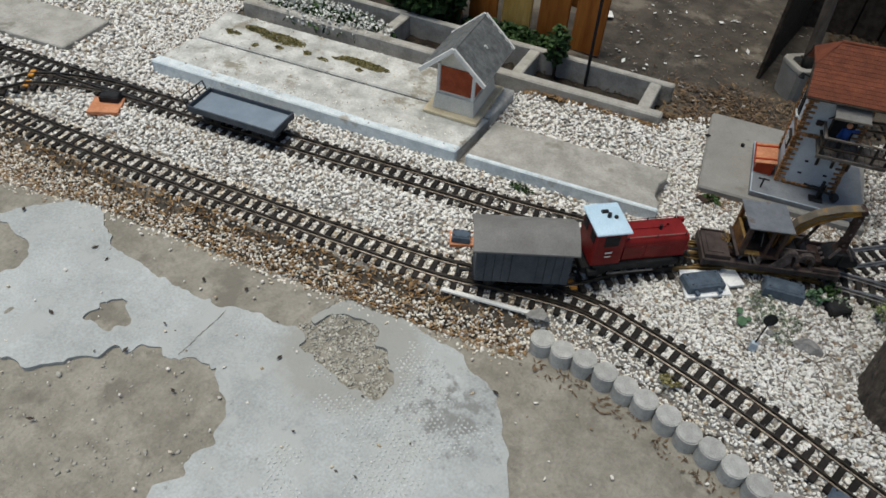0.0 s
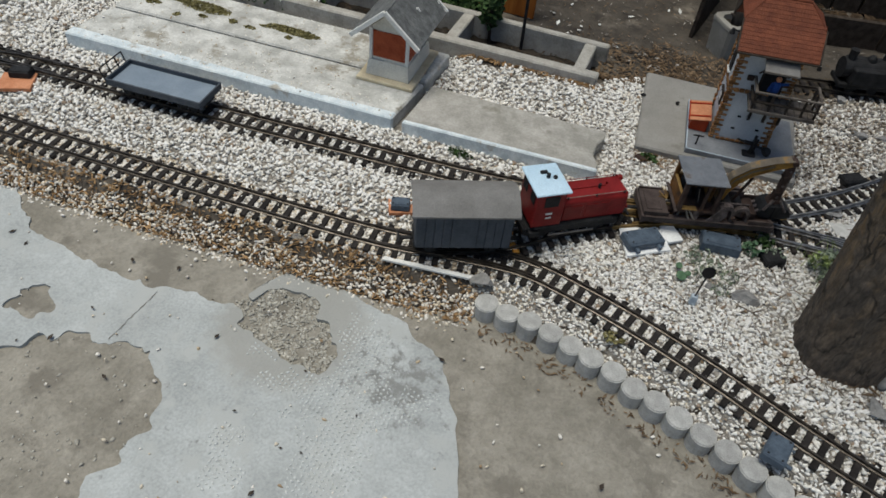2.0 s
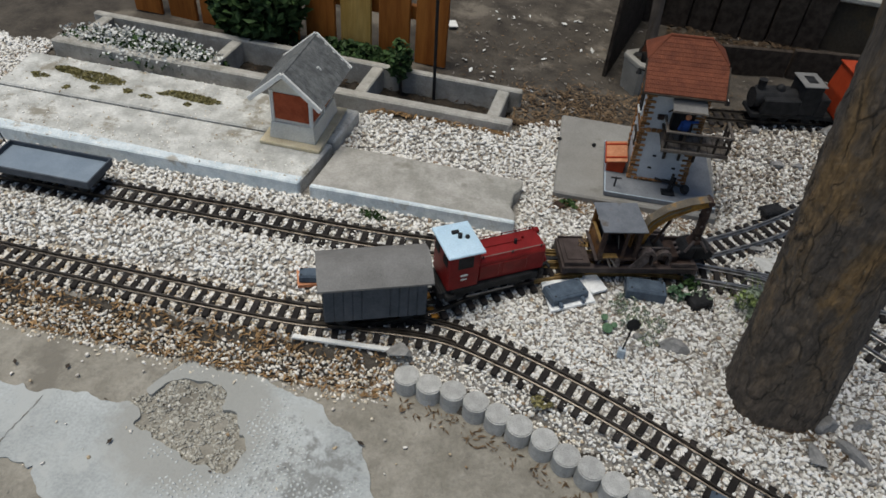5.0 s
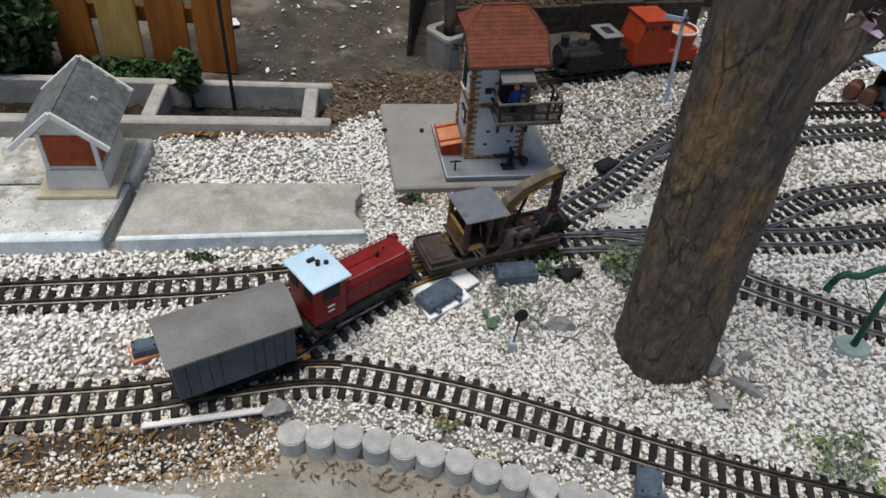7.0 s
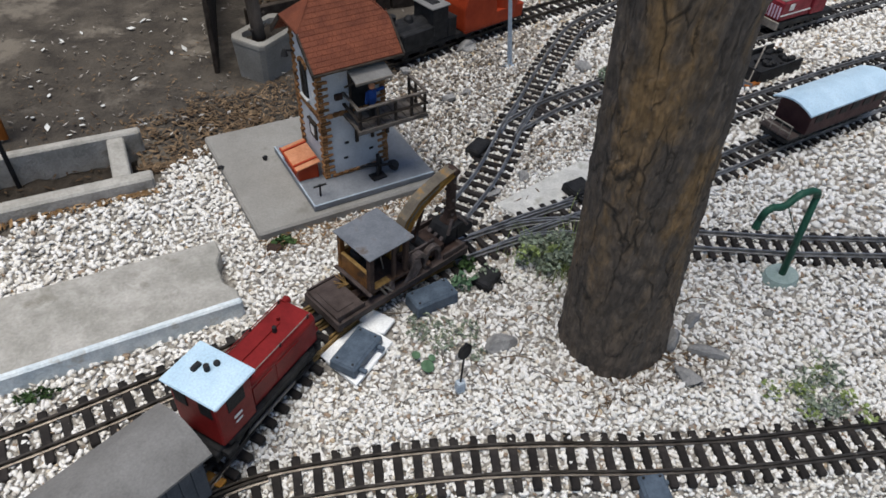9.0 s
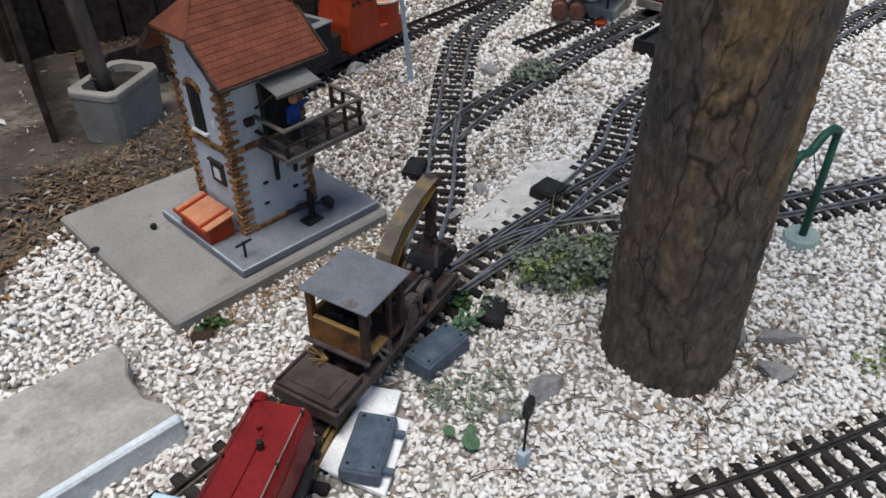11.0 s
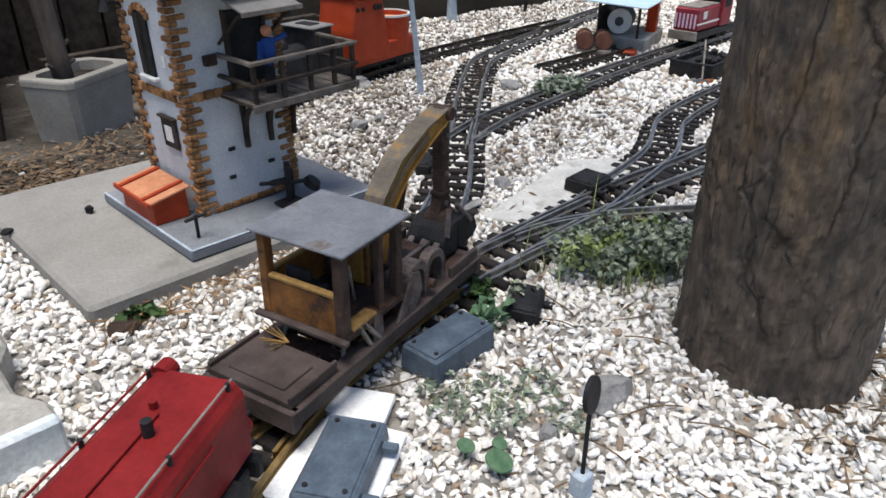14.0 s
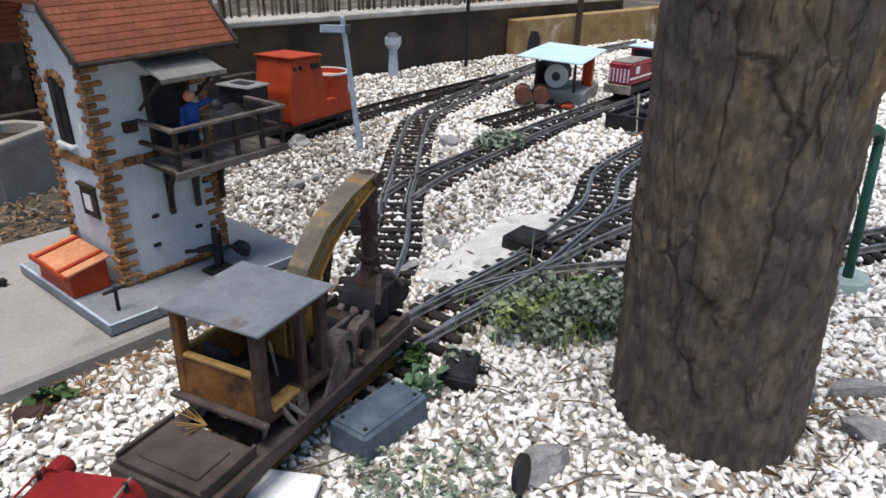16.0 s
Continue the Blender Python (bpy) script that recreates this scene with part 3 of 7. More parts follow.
def skim_mask(X, Y):
    line = np.interp(X, [-3, -1.34, -1.225, -1.198, -1.12, -1.06, -0.982, -0.944, -0.868, -0.787, -0.71, -0.617, -0.56, -0.484, -0.455, -0.43, -0.41, -0.3, -0.167, -0.045, 0.03, 0.08, 0.13], [0.72, 0.73, 0.74, 0.78, 0.86, 0.865, 0.82, 0.785, 0.778, 0.765, 0.76, 0.767, 0.778, 0.776, 0.81, 0.87, 0.905, 0.912, 0.9, 0.84, 0.725, 0.6, 0.2])
    keep = Y < line + 0.007 * wave(X, Y, 0.09, 11) + 0.004 * wave(X, Y, 0.03, 12) + 0.002 * wave(X, Y, 0.014, 14)
    keep &= X < 0.15 + 0.03 * wave(X, Y, 0.2, 13)
    for k, poly in enumerate((BIG_PIT, ROUND_PIT, SMALL_PIT, WORN_SPOT)):
        keep &= ~ragged(X, Y, poly, 21 + 10 * k)
    return keep


def patio_height(X, Y):
    pit = 0.007 * smooth(1.25 - blob(X, Y, -0.33, 0.79, 0.11, 0.075, -20, 31), 0, 0.5) + 0.004 * smooth(1.3 - blob(X, Y, -0.75, 0.4, 0.3, 0.2, 25, 21), 0, 0.5)
    return -0.0868 - pit + (0.0015 + 0.35 * pit) * wave(X, Y, 0.09, 5) + (0.001 + 0.15 * pit) * wave(X, Y, 0.03, 6)


def clipped(name, xs, ys, height, keep, mat, parent=None, thick=0.0):
    """A grid of which only the cells that keep() allows remain; thick adds a rim that goes down."""
    X, Y = np.meshgrid(xs, ys)
    v = np.stack([X, Y, height(X, Y)], -1).reshape(-1, 3)
    i = np.arange(len(v)).reshape(X.shape)
    ok = keep((X[:-1, :-1] + X[1:, 1:]) / 2, (Y[:-1, :-1] + Y[1:, 1:]) / 2)
    f = np.stack([i[:-1, :-1], i[:-1, 1:], i[1:, 1:], i[1:, :-1]], -1)[ok]
    if thick:
        e = np.concatenate([f[:, [0, 1]], f[:, [1, 2]], f[:, [2, 3]], f[:, [3, 0]]])
        key = np.sort(e, 1)
        _, first, count = np.unique(key[:, 0] * len(v) + key[:, 1], return_index=True, return_counts=True)
        rim = e[first[count == 1]]
        for _ in range(3):
            total, times = np.zeros_like(v), np.zeros(len(v))
            for s, t in ((0, 1), (1, 0)):
                np.add.at(total, rim[:, s], v[rim[:, t]])
                np.add.at(times, rim[:, s], 1)
            k = times > 0
            v[k] = 0.5 * v[k] + 0.5 * total[k] / times[k][:, None]
        low = v - (0, 0, thick)
        f = np.vstack([f, np.stack([rim[:, 1], rim[:, 0], rim[:, 0] + len(v), rim[:, 1] + len(v)], -1)])
        v = np.vstack([v, low])
    if thick:
        # lone scraps of a few cells are left out
        tag = np.arange(len(v))
        for _ in range(400):
            low_tag = tag[f].min(1)
            before = tag.copy()
            np.minimum.at(tag, f.ravel(), np.repeat(low_tag, 4))
            if (before == tag).all():
                break
        names, size = np.unique(tag[f[:, 0]], return_counts=True)
        f = f[np.isin(tag[f[:, 0]], names[size > 400])]
    used = np.unique(f)
    where = np.zeros(len(v), int)
    where[used] = np.arange(len(used))
    return link(name, raw(name, v[used], where[f]), mat, parent)


patio = clipped("patio", np.arange(-2.6, 2.0, 0.014), np.arange(-1.5, 1.0, 0.014), patio_height, lambda X, Y: Y < edge_y(X) + 0.02, PATIO)
tagged(patio, "worn sandy grey concrete patio with pits", "patio", kind="structure")
skim = clipped("skim_coat", np.arange(-1.9, 0.3, 0.0062), np.arange(-0.6, 1.0, 0.0062), lambda X, Y: -0.0835 + 0.0012 * wave(X, Y, 0.4, 8), skim_mask, SKIM, patio, thick=0.014)
skim["label"] = "pale bluish cement skim, broken at its edges"
for points in ([(-0.447, 0.84), (-0.432, 0.868), (-0.428, 0.892), (-0.418, 0.91), (-0.409, 0.935)], [(-0.616, 0.627), (-0.613, 0.66), (-0.612, 0.69), (-0.609, 0.72), (-0.608, 0.757)]):
    q = curve(points, 0.003)
    q = q + np.random.RandomState(7).normal(0, 0.0007, q.shape)
    wide = 0.0007 + 0.0004 * np.sin(np.arange(len(q)) * 0.7)
    z = -0.0826 + 0.0012 * wave(q[:, 0], q[:, 1], 0.4, 8)
    v = np.stack([np.c_[q[:, 0] - wide, q[:, 1], z], np.c_[q[:, 0] + wide, q[:, 1], z]], 1).reshape(-1, 3)
    i = np.arange(len(q) - 1) * 2
    link("crack", raw("crack", v, np.stack([i, i + 1, i + 3, i + 2], 1)), CRACK, patio, "thin dirty crack in the skim")
outer_patio = link("pavement", raw("pavement", np.array([(-30, -30, -0.094), (30, -30, -0.094), (30, -1.49, -0.094), (-30, -1.49, -0.094), (-30, -1.49, -0.094), (-2.59, -1.49, -0.094), (-2.59, 0.8, -0.094), (-30, 0.8, -0.094)], float), np.array([(0, 1, 2, 3), (4, 5, 6, 7)])), PATIO)
tagged(outer_patio, "plain grey concrete paving behind the patio", "pavement", kind="structure")


# ---- tracks ----
GAUGE = 0.045
TRACKS = {}


def sleeper_mesh(length=0.088):
    bm = box(0.0125, length, 0.009, bevel=0.0015)
    mesh = bpy.data.meshes.new("sleeper")
    bm.to_mesh(mesh)
    bm.free()
    mesh.materials.append(SLEEPER)
    return mesh


SLEEPER_MESH = sleeper_mesh()


def rail_strip(q, offset, z):
    """One rail: foot, web and head swept along the line."""
    d = np.gradient(q, axis=0)
    d /= np.hypot(*d.T)[:, None]
    side = np.stack([-d[:, 1], d[:, 0]], 1)
    outline = [(-0.0035, -0.0085), (-0.0035, -0.0072), (-0.0009, -0.0062), (-0.0009, -0.0028), (-0.0017, -0.002), (-0.0017, 0.0), (0.0017, 0.0), (0.0017, -0.002), (0.0009, -0.0028), (0.0009, -0.0062), (0.0035, -0.0072), (0.0035, -0.0085)]
    k = len(outline)
    v = np.concatenate([np.c_[q + side * (offset + o), z + h][:, None] for o, h in outline], 1).reshape(-1, 3)
    i = np.arange(len(q) - 1)[:, None] * k + np.arange(k)
    j = np.arange(len(q) - 1)[:, None] * k + (np.arange(k) + 1) % k
    f = np.stack([i, j, j + k, i + k], -1).reshape(-1, 4)
    return v, f


def lay_track(points, name, label, lift=0.0, clear=(), rusty=None, first=0.012, guards=(), after=RAIL):
    q = curve(points, 0.012)
    z = np.array([rail_height(x, y) for x, y in q]) + lift
    top = thing(name, Matrix.Identity(4), label, "railway track", kind="structure")
    spans = [(0, len(q), after)]
    if rusty:
        i0, i1 = (int(np.abs(q[:, 0] - x).argmin()) for x in rusty)
        spans = [(0, i0 + 1, RAIL), (i0, i1 + 1, RAIL_RUST), (i1, len(q), after)]
    for sign in (-1, 1):
        for i, j, mat in spans:
            v, f = rail_strip(q, sign * GAUGE / 2, z)
            k = 12
            link("rail", raw("rail", v[i * k : j * k], f[i * k : (j - 1) * k] - i * k), mat, top)
    for x0, x1 in guards:
        i, j = (int(np.abs(q[:, 0] - x).argmin()) for x in (x0, x1))
        for sign in (-1, 1):
            v, f = rail_strip(q, sign * (GAUGE / 2 - 0.0062), z - 0.0003)
            link("guard_rail", raw("guard_rail", v[i * 12 : (j + 1) * 12], f[i * 12 : j * 12] - i * 12), RAIL_RUST if rusty and rusty[0] <= x0 <= rusty[1] else after if x0 > 0.4 else RAIL, top)
    fine = curve(points, 0.001)
    for n in range(int(first / 0.001), len(fine) - 2, 27):
        x, y = fine[n]
        if any(np.hypot(*(c - (x, y)).T).min() < 0.03 for c in clear):
            continue
        dx, dy = fine[n + 1] - fine[n]
        ob = new("sleeper", SLEEPER_MESH)
        ob.parent = top
        ob.matrix_basis = pose(x, y, rail_height(x, y) + lift - 0.0172 + random.uniform(-0.0008, 0.0004), random.uniform(-1, 1), random.uniform(-1, 1), math.degrees(math.atan2(dy, dx)) + random.uniform(-1.5, 1.5))
    TRACKS[name] = q
    return top


TRACK_LABEL = "garden railway track with brass rails on dark plastic sleepers"
lay_track(PLATFORM_LINE, "railway_track", TRACK_LABEL, rusty=(0.12, 0.5), guards=((-1.34, -1.18), (0.16, 0.46), (0.74, 0.84)), after=RAIL_YARD)
PLATFORM_Q = curve(PLATFORM_LINE, 0.01)
lay_track(NEAR, "railway_track", TRACK_LABEL, lift=0.0004, guards=((-0.1, 0.06),))
NEAR_C = curve(NEAR, 0.01)
lay_track(CROSSOVER, "railway_track", "crossover track with rusty rails across two lines", lift=0.0008, clear=(PLATFORM_Q, NEAR_C), rusty=(0.16, 0.46), guards=((-0.2, -0.06), (0.2, 0.44), (0.6, 0.74)), after=RAIL_YARD)
CROSS_Q = curve(CROSSOVER, 0.01)
lay_track(LOOP, "railway_track", TRACK_LABEL, lift=0.0012, clear=(PLATFORM_Q, NEAR_C))
lay_track(YARD_BEND, "railway_track", TRACK_LABEL, lift=0.0012, clear=(CROSS_Q,), after=RAIL_YARD)
lay_track(TREE_LINE, "railway_track", TRACK_LABEL, lift=0.0016, clear=(CROSS_Q,), guards=((0.58, 0.7),), after=RAIL_YARD)
lay_track(SHED_LINE, "railway_track", TRACK_LABEL, lift=0.0012, clear=(PLATFORM_Q,), after=RAIL_YARD)
lay_track(STUB, "railway_track", "short dark piece of siding track on gravel", lift=0.0006)
lay_track(BACK_LINE, "railway_track", TRACK_LABEL, lift=0.0009, clear=(PLATFORM_Q,))


# ---- platform, slabs, planter, fence, walls ----
def slab(name, points, low, high, mat, label, category, bevel=0.003, kind="structure"):
    ob = part(name, prism(points, high - low, (0, 0, low), bevel=bevel), mat)
    return tagged(ob, label, category, kind=kind)


platform = thing("platform", Matrix.Identity(4), "long pale concrete station platform with worn edge paint", "platform", kind="structure")
part("front_slab", prism([(-1.25, 1.279), (-0.378, 1.336), (-0.366, 1.503), (-1.24, 1.441)], 0.065, (0, 0, -0.03), bevel=0.004), PLATFORM, platform)
part("back_slab", prism([(-1.241, 1.449), (-0.366, 1.511), (-0.36, 1.665), (-1.268, 1.612)], 0.065, (0, 0, -0.03), bevel=0.004), PLATFORM, platform)
part("edge_band", prism([(-1.251, 1.2765), (-0.377, 1.3335), (-0.378, 1.362), (-0.6, 1.343), (-0.85, 1.335), (-1.252, 1.312)], 0.0585, (0, 0, -0.0225), bevel=0.003), PLATFORM_EDGE, platform, "pale blue worn paint along the edge")
ramp = thing("platform", Matrix.Identity(4), "separate grey concrete platform slab with a broken end", "platform", kind="structure")
part("slab", prism([(-0.353, 1.338), (0.1, 1.374), (0.099, 1.4), (0.082, 1.425), (0.08, 1.47), (0.092, 1.5), (0.09, 1.53), (-0.348, 1.508)], 0.063, (0, 0, -0.03), bevel=0.003), CONCRETE, ramp)
part("edge_band", prism([(-0.353, 1.3355), (0.101, 1.3715), (0.1, 1.384), (-0.352, 1.348)], 0.056, (0, 0, -0.022), bevel=0.003), PLATFORM_EDGE, ramp, "faded pale blue paint along the edge")
slab("paving_slab", [(-1.524, 1.23), (-1.535, 1.41), (-2.3, 1.35), (-2.3, 1.16)], -0.03, 0.014, CONCRETE, "grey concrete slab beside the tracks", "paving slab")

planter = thing("planter", Matrix.Identity(4), "long low concrete planter with open compartments", "planter", kind="structure")
part("front_wall", prism([(-1.25, 1.662), (0.018, 1.722), (0.018, 1.752), (-1.25, 1.692)], 0.092, (0, 0, -0.042), bevel=0.004), CONCRETE, planter)
part("back_wall", prism([(-1.25, 1.845), (0.014, 1.886), (0.014, 1.908), (-1.25, 1.867)], 0.092, (0, 0, -0.042), bevel=0.004), CONCRETE, planter)
for x in (-1.2, -0.8, -0.585, -0.385, -0.035):
    y0 = 1.7525 + (x - 0.018) * 0.0473
    y1 = 1.885 + (x - 0.014) * 0.0324
    part("cross_wall", prism([(x - 0.016, y0 - 0.001), (x + 0.016, y0), (x + 0.016, y1 + 0.001), (x - 0.016, y1)], 0.089, (0, 0, -0.042), bevel=0.003), CONCRETE, planter)

# Soil darkened in its colour for the shade between the planter walls.
SHADE_SOIL = material("shade_dark_soil", (0.018, 0.015, 0.012), (0.05, 0.041, 0.033), size=0.03, rough=0.95, bump=0.8, grain=0.006)
for x0, x1 in ((-1.19, -0.81), (-0.79, -0.595), (-0.575, -0.395), (-0.375, -0.045), (-0.028, 0.008)):
    y0, y1 = 1.748 + ((x0 + x1) / 2 - 0.018) * 0.0473, 1.889 + ((x0 + x1) / 2 - 0.014) * 0.0324
    earth = sheet("earth", np.linspace(x0 - 0.004, x1 + 0.004, 24), np.linspace(y0, y1, 14), lambda X, Y: -0.016 + 0.004 * wave(X, Y, 0.05, 9) + 0.002 * wave(X, Y, 0.018, 10), SHADE_SOIL, planter)
    earth["label"] = "earth with shade put into its dark colour"

YELLOW_BOARD = material("faded_yellow_board", (0.4, 0.24, 0.06), (0.52, 0.35, 0.12), size=0.03, rough=0.7, bump=0.4, grain=0.006, stretch=(1, 1, 0.12))
fence = thing("fence", Matrix.Identity(4), "orange stained wooden fence of wide upright boards", "fence", kind="structure")
for i in range(9):
    x = -0.28 - i * 0.112
    old = i == 2
    part("board", box(0.092, 0.012, 0.75, (x, 2.022 - i * 0.002 + (i % 2) * 0.008, 0.0 + random.uniform(-0.004, 0.01)), bevel=0.002), YELLOW_BOARD if old else WOOD_ORANGE, fence, "faded yellow board" if old else "")
for z in (0.12, 0.55):
    part("crosspiece", box(0.97, 0.018, 0.04, (-0.725, 2.05, z), bevel=0.002), WOOD_ORANGE, fence)

back_wall = thing("wall_back", Matrix.Identity(4), "low stained garden wall behind the railway", "wall", kind="structure")
part("wall", box(2.6, 0.1, 0.22, (1.55, 2.69, -0.05), bevel=0.004), BACK_WALL, back_wall)
part("coping", box(2.6, 0.12, 0.018, (1.55, 2.68, 0.165), bevel=0.004), CONCRETE, back_wall)
side_wall = part("wall_side", box(3.0, 0.05, 0.178, (3.59, 2.612, -0.05), bevel=0.004), TAN_WALL)
tagged(side_wall, "tan rendered wall with peeling paint", "wall", kind="structure")
part("hole", prism([(2.155, 0.008), (2.2, -0.01), (2.228, 0.012), (2.222, 0.06), (2.205, 0.082), (2.17, 0.086), (2.156, 0.05)], 0.006, (0, 2.584, 0), "y"), BLACK, side_wall, "dark ragged hole in the render")
for x, y, high, mat, label in ((1.785, 2.54, 0.42, BLACK, "thin black upright pole before the garden wall"), (2.42, 2.56, 0.26, RUST, "rusty upright post beside the tan wall")):
    pole = part("pole", rod((0, 0, -0.02), (0.006, 0, high), 0.006 if mat is BLACK else 0.012, sides=8), mat)
    pole.matrix_basis = pose(x, y, 0)
    tagged(pole, label, "pole")


# ---- edging of upright concrete logs ----
def edging_log():
    top = thing("edging_log", Matrix.Identity(4), "round grey concrete edging log standing beside the patio", "edging", "edging logs")
    bm = bmesh.new()
    bmesh.ops.create_cone(bm, cap_ends=True, segments=24, radius1=0.0235, radius2=0.0235, depth=0.055)
    bmesh.ops.bevel(bm, geom=[e for e in bm.edges if abs(e.verts[0].co.z - e.verts[1].co.z) < 1e-5 and e.verts[0].co.z > 0], offset=0.002, segments=2, affect="EDGES")
    part("log", bm, LOG, top)
    return top


LOG_SPOTS = [(-0.008, 0.982), (0.036, 0.976), (0.082, 0.975), (0.127, 0.965), (0.17, 0.954), (0.211, 0.941), (0.257, 0.928), (0.299, 0.912), (0.341, 0.898), (0.384, 0.884), (0.428, 0.869), (0.472, 0.853), (0.515, 0.836), (0.558, 0.818), (0.6, 0.8)]
first_log = edging_log()
for i, (x, y) in enumerate(LOG_SPOTS):
    m = pose(x, y, -0.0765 + random.uniform(-0.003, 0.002), random.uniform(-2, 2), random.uniform(-2, 2), random.uniform(0, 360))
    if i == 0:
        first_log.matrix_basis = m
    else:
        copy_thing(first_log, m)


# ---- tree ----
def tree_trunk():
    top = thing("tree", pose(0.631, 1.118, 0), "leaning brown tree with furrowed bark in the gravel", "tree")
    a = np.linspace(0, 2 * np.pi, 210, endpoint=False)
    z = np.r_[np.linspace(-0.03, 0.62, 300), np.linspace(0.63, 1.5, 40)]
    A, Zz = np.meshgrid(a, z)
    r = np.interp(Zz, [-0.03, 0.02, 0.1, 0.3, 0.6, 1.0, 1.5], [0.089, 0.085, 0.0815, 0.077, 0.0725, 0.065, 0.055])
    r = r * (1 + 0.03 * np.sin(2 * A + 1) + 0.025 * np.sin(3 * A + 2 + 2 * Zz) + 0.035 * np.exp(-np.maximum(Zz, 0) * 14) * np.sin(5 * A))
    U, V = A * 0.08, Zz
    twist = U + 0.006 * np.sin(V * 14)
    rs = np.random.RandomState(5)
    sites = np.stack([rs.uniform(0, 2 * np.pi * 0.08, 520), rs.uniform(-0.05, 1.55, 520) * 0.36], 1)
    sites = np.vstack([sites + (k * 2 * np.pi * 0.08, 0) for k in (-1, 0, 1)])
    pts = np.stack([U + 0.0035 * wave(U, V, 0.06, 3) + 0.0012 * wave(U, V, 0.009, 4), V * 0.36 + 0.0015 * wave(U, V, 0.02, 6)], -1).reshape(-1, 2)
    crack = np.empty(len(pts))
    tone = np.empty(len(pts))
    height = rs.uniform(-1, 1, 520)
    for k in range(0, len(pts), 3000):
        p = pts[k : k + 3000]
        near = sites[np.abs(sites[:, 1] - p[:, 1].mean()) < 0.06 + np.ptp(p[:, 1])]
        ids = np.flatnonzero(np.abs(sites[:, 1] - p[:, 1].mean()) < 0.06 + np.ptp(p[:, 1])) % 520
        d = np.hypot(p[:, None, 0] - near[None, :, 0], p[:, None, 1] - near[None, :, 1])
        two = np.argpartition(d, 1, axis=1)[:, :2]
        first, second = np.take_along_axis(d, two, 1).T
        crack[k : k + 3000] = second - first
        tone[k : k + 3000] = height[ids[two[:, 0]]]
    crack, tone = np.clip(crack / 0.004, 0, 1).reshape(A.shape), tone.reshape(A.shape)
    deep = 0.55 + 0.45 * wave(U, V, 0.16, 8)
    r = r + 0.002 * (np.sqrt(crack) - 0.8) * np.clip(deep, 0.3, 1.1) + 0.0009 * tone + 0.0014 * wave(U, V, 0.035, 7) + 0.0007 * wave(U, V, 0.011, 9) + 0.0004 * wave(U, V, 0.005, 10)
    x = r * np.cos(A) - 0.097 * Zz
    y = r * np.sin(A) - 0.02 * Zz
    v = np.stack([x, y, Zz], -1).reshape(-1, 3)
    i = np.arange(len(v)).reshape(A.shape)
    j = np.roll(i, -1, 1)
    f = np.stack([i[:-1], j[:-1], j[1:], i[1:]], -1).reshape(-1, 4)
    link("trunk", raw("trunk", v, f, True), BARK, top)
    limbs = [((-0.03, 0.0, 0.46), (0.06, -0.02, 0.62), 0.026, 0.022), ((0.06, -0.02, 0.615), (0.24, -0.07, 0.95), 0.022, 0.016), ((0.24, -0.07, 0.945), (0.45, -0.12, 1.6), 0.016, 0.01), ((-0.145, 0.02, 1.48), (-0.5, 0.25, 2.8), 0.05, 0.015), ((-0.145, 0.02, 1.48), (0.15, 0.4, 2.9), 0.045, 0.012), ((-0.145, 0.02, 1.48), (-0.1, -0.45, 2.85), 0.04, 0.012)]
    for a0, b0, r0, r1 in limbs:
        part("limb", rod(a0, b0, r0, r1, 14), BARK, top, smooth=True)
    return top


tree = tree_trunk()


def leaves(name, count, centre, spread, size, mat, parent=None, label="", seed=1, droop=0.5, shape=1.6):
    """Many small folded leaves scattered in a cloud."""
    r = np.random.RandomState(seed)
    c = r.normal(0, 1, (count, 3))
    c /= np.linalg.norm(c, axis=1)[:, None]
    c = c * r.uniform(0.15, 1, (count, 1)) ** 0.45 * np.array(spread) + np.array(centre)
    u = r.normal(0, 1, (count, 3))
    u[:, 2] *= droop
    u /= np.linalg.norm(u, axis=1)[:, None]
    w = np.cross(u, r.normal(0, 1, (count, 3)))
    w /= np.linalg.norm(w, axis=1)[:, None]
    n = np.cross(u, w)
    s = size * r.uniform(0.6, 1.3, (count, 1))
    v = np.stack([c - u * s * shape / 2, c + w * s * 0.5 + n * s * 0.15, c + u * s * shape / 2, c - w * s * 0.5 + n * s * 0.15, c - n * s * 0.05], 1).reshape(-1, 3)
    b = np.arange(count)[:, None] * 5
    f = np.concatenate([b + np.array(t) for t in ((0, 1, 4), (1, 2, 4), (2, 3, 4), (3, 0, 4))])
    ob = link(name, raw(name, v, f), mat, parent, label)
    return ob


for k, (c, s) in enumerate((((-0.55, 0.25, 3.0), (0.6, 0.6, 0.4)), ((0.15, 0.4, 3.15), (0.6, 0.6, 0.4)), ((-0.1, -0.5, 3.0), (0.6, 0.5, 0.35)), ((0.45, -0.12, 1.75), (0.3, 0.3, 0.25)))):
    leaves("crown", 420 if k < 3 else 120, c, s, 0.036, LEAF, tree, seed=k)
leaves("blossom", 14, (0.055, -0.035, 0.628), (0.018, 0.018, 0.018), 0.02, PINK, tree, "pale pink blossom", seed=9, shape=1.0)


# ---- tower on its slab ----
slab("concrete_slab", [(0.162, 1.532), (0.527, 1.566), (0.512, 1.9), (0.13, 1.872)], -0.03, 0.02, SLAB, "smooth grey concrete slab under the tower", "slab", bevel=0.004)


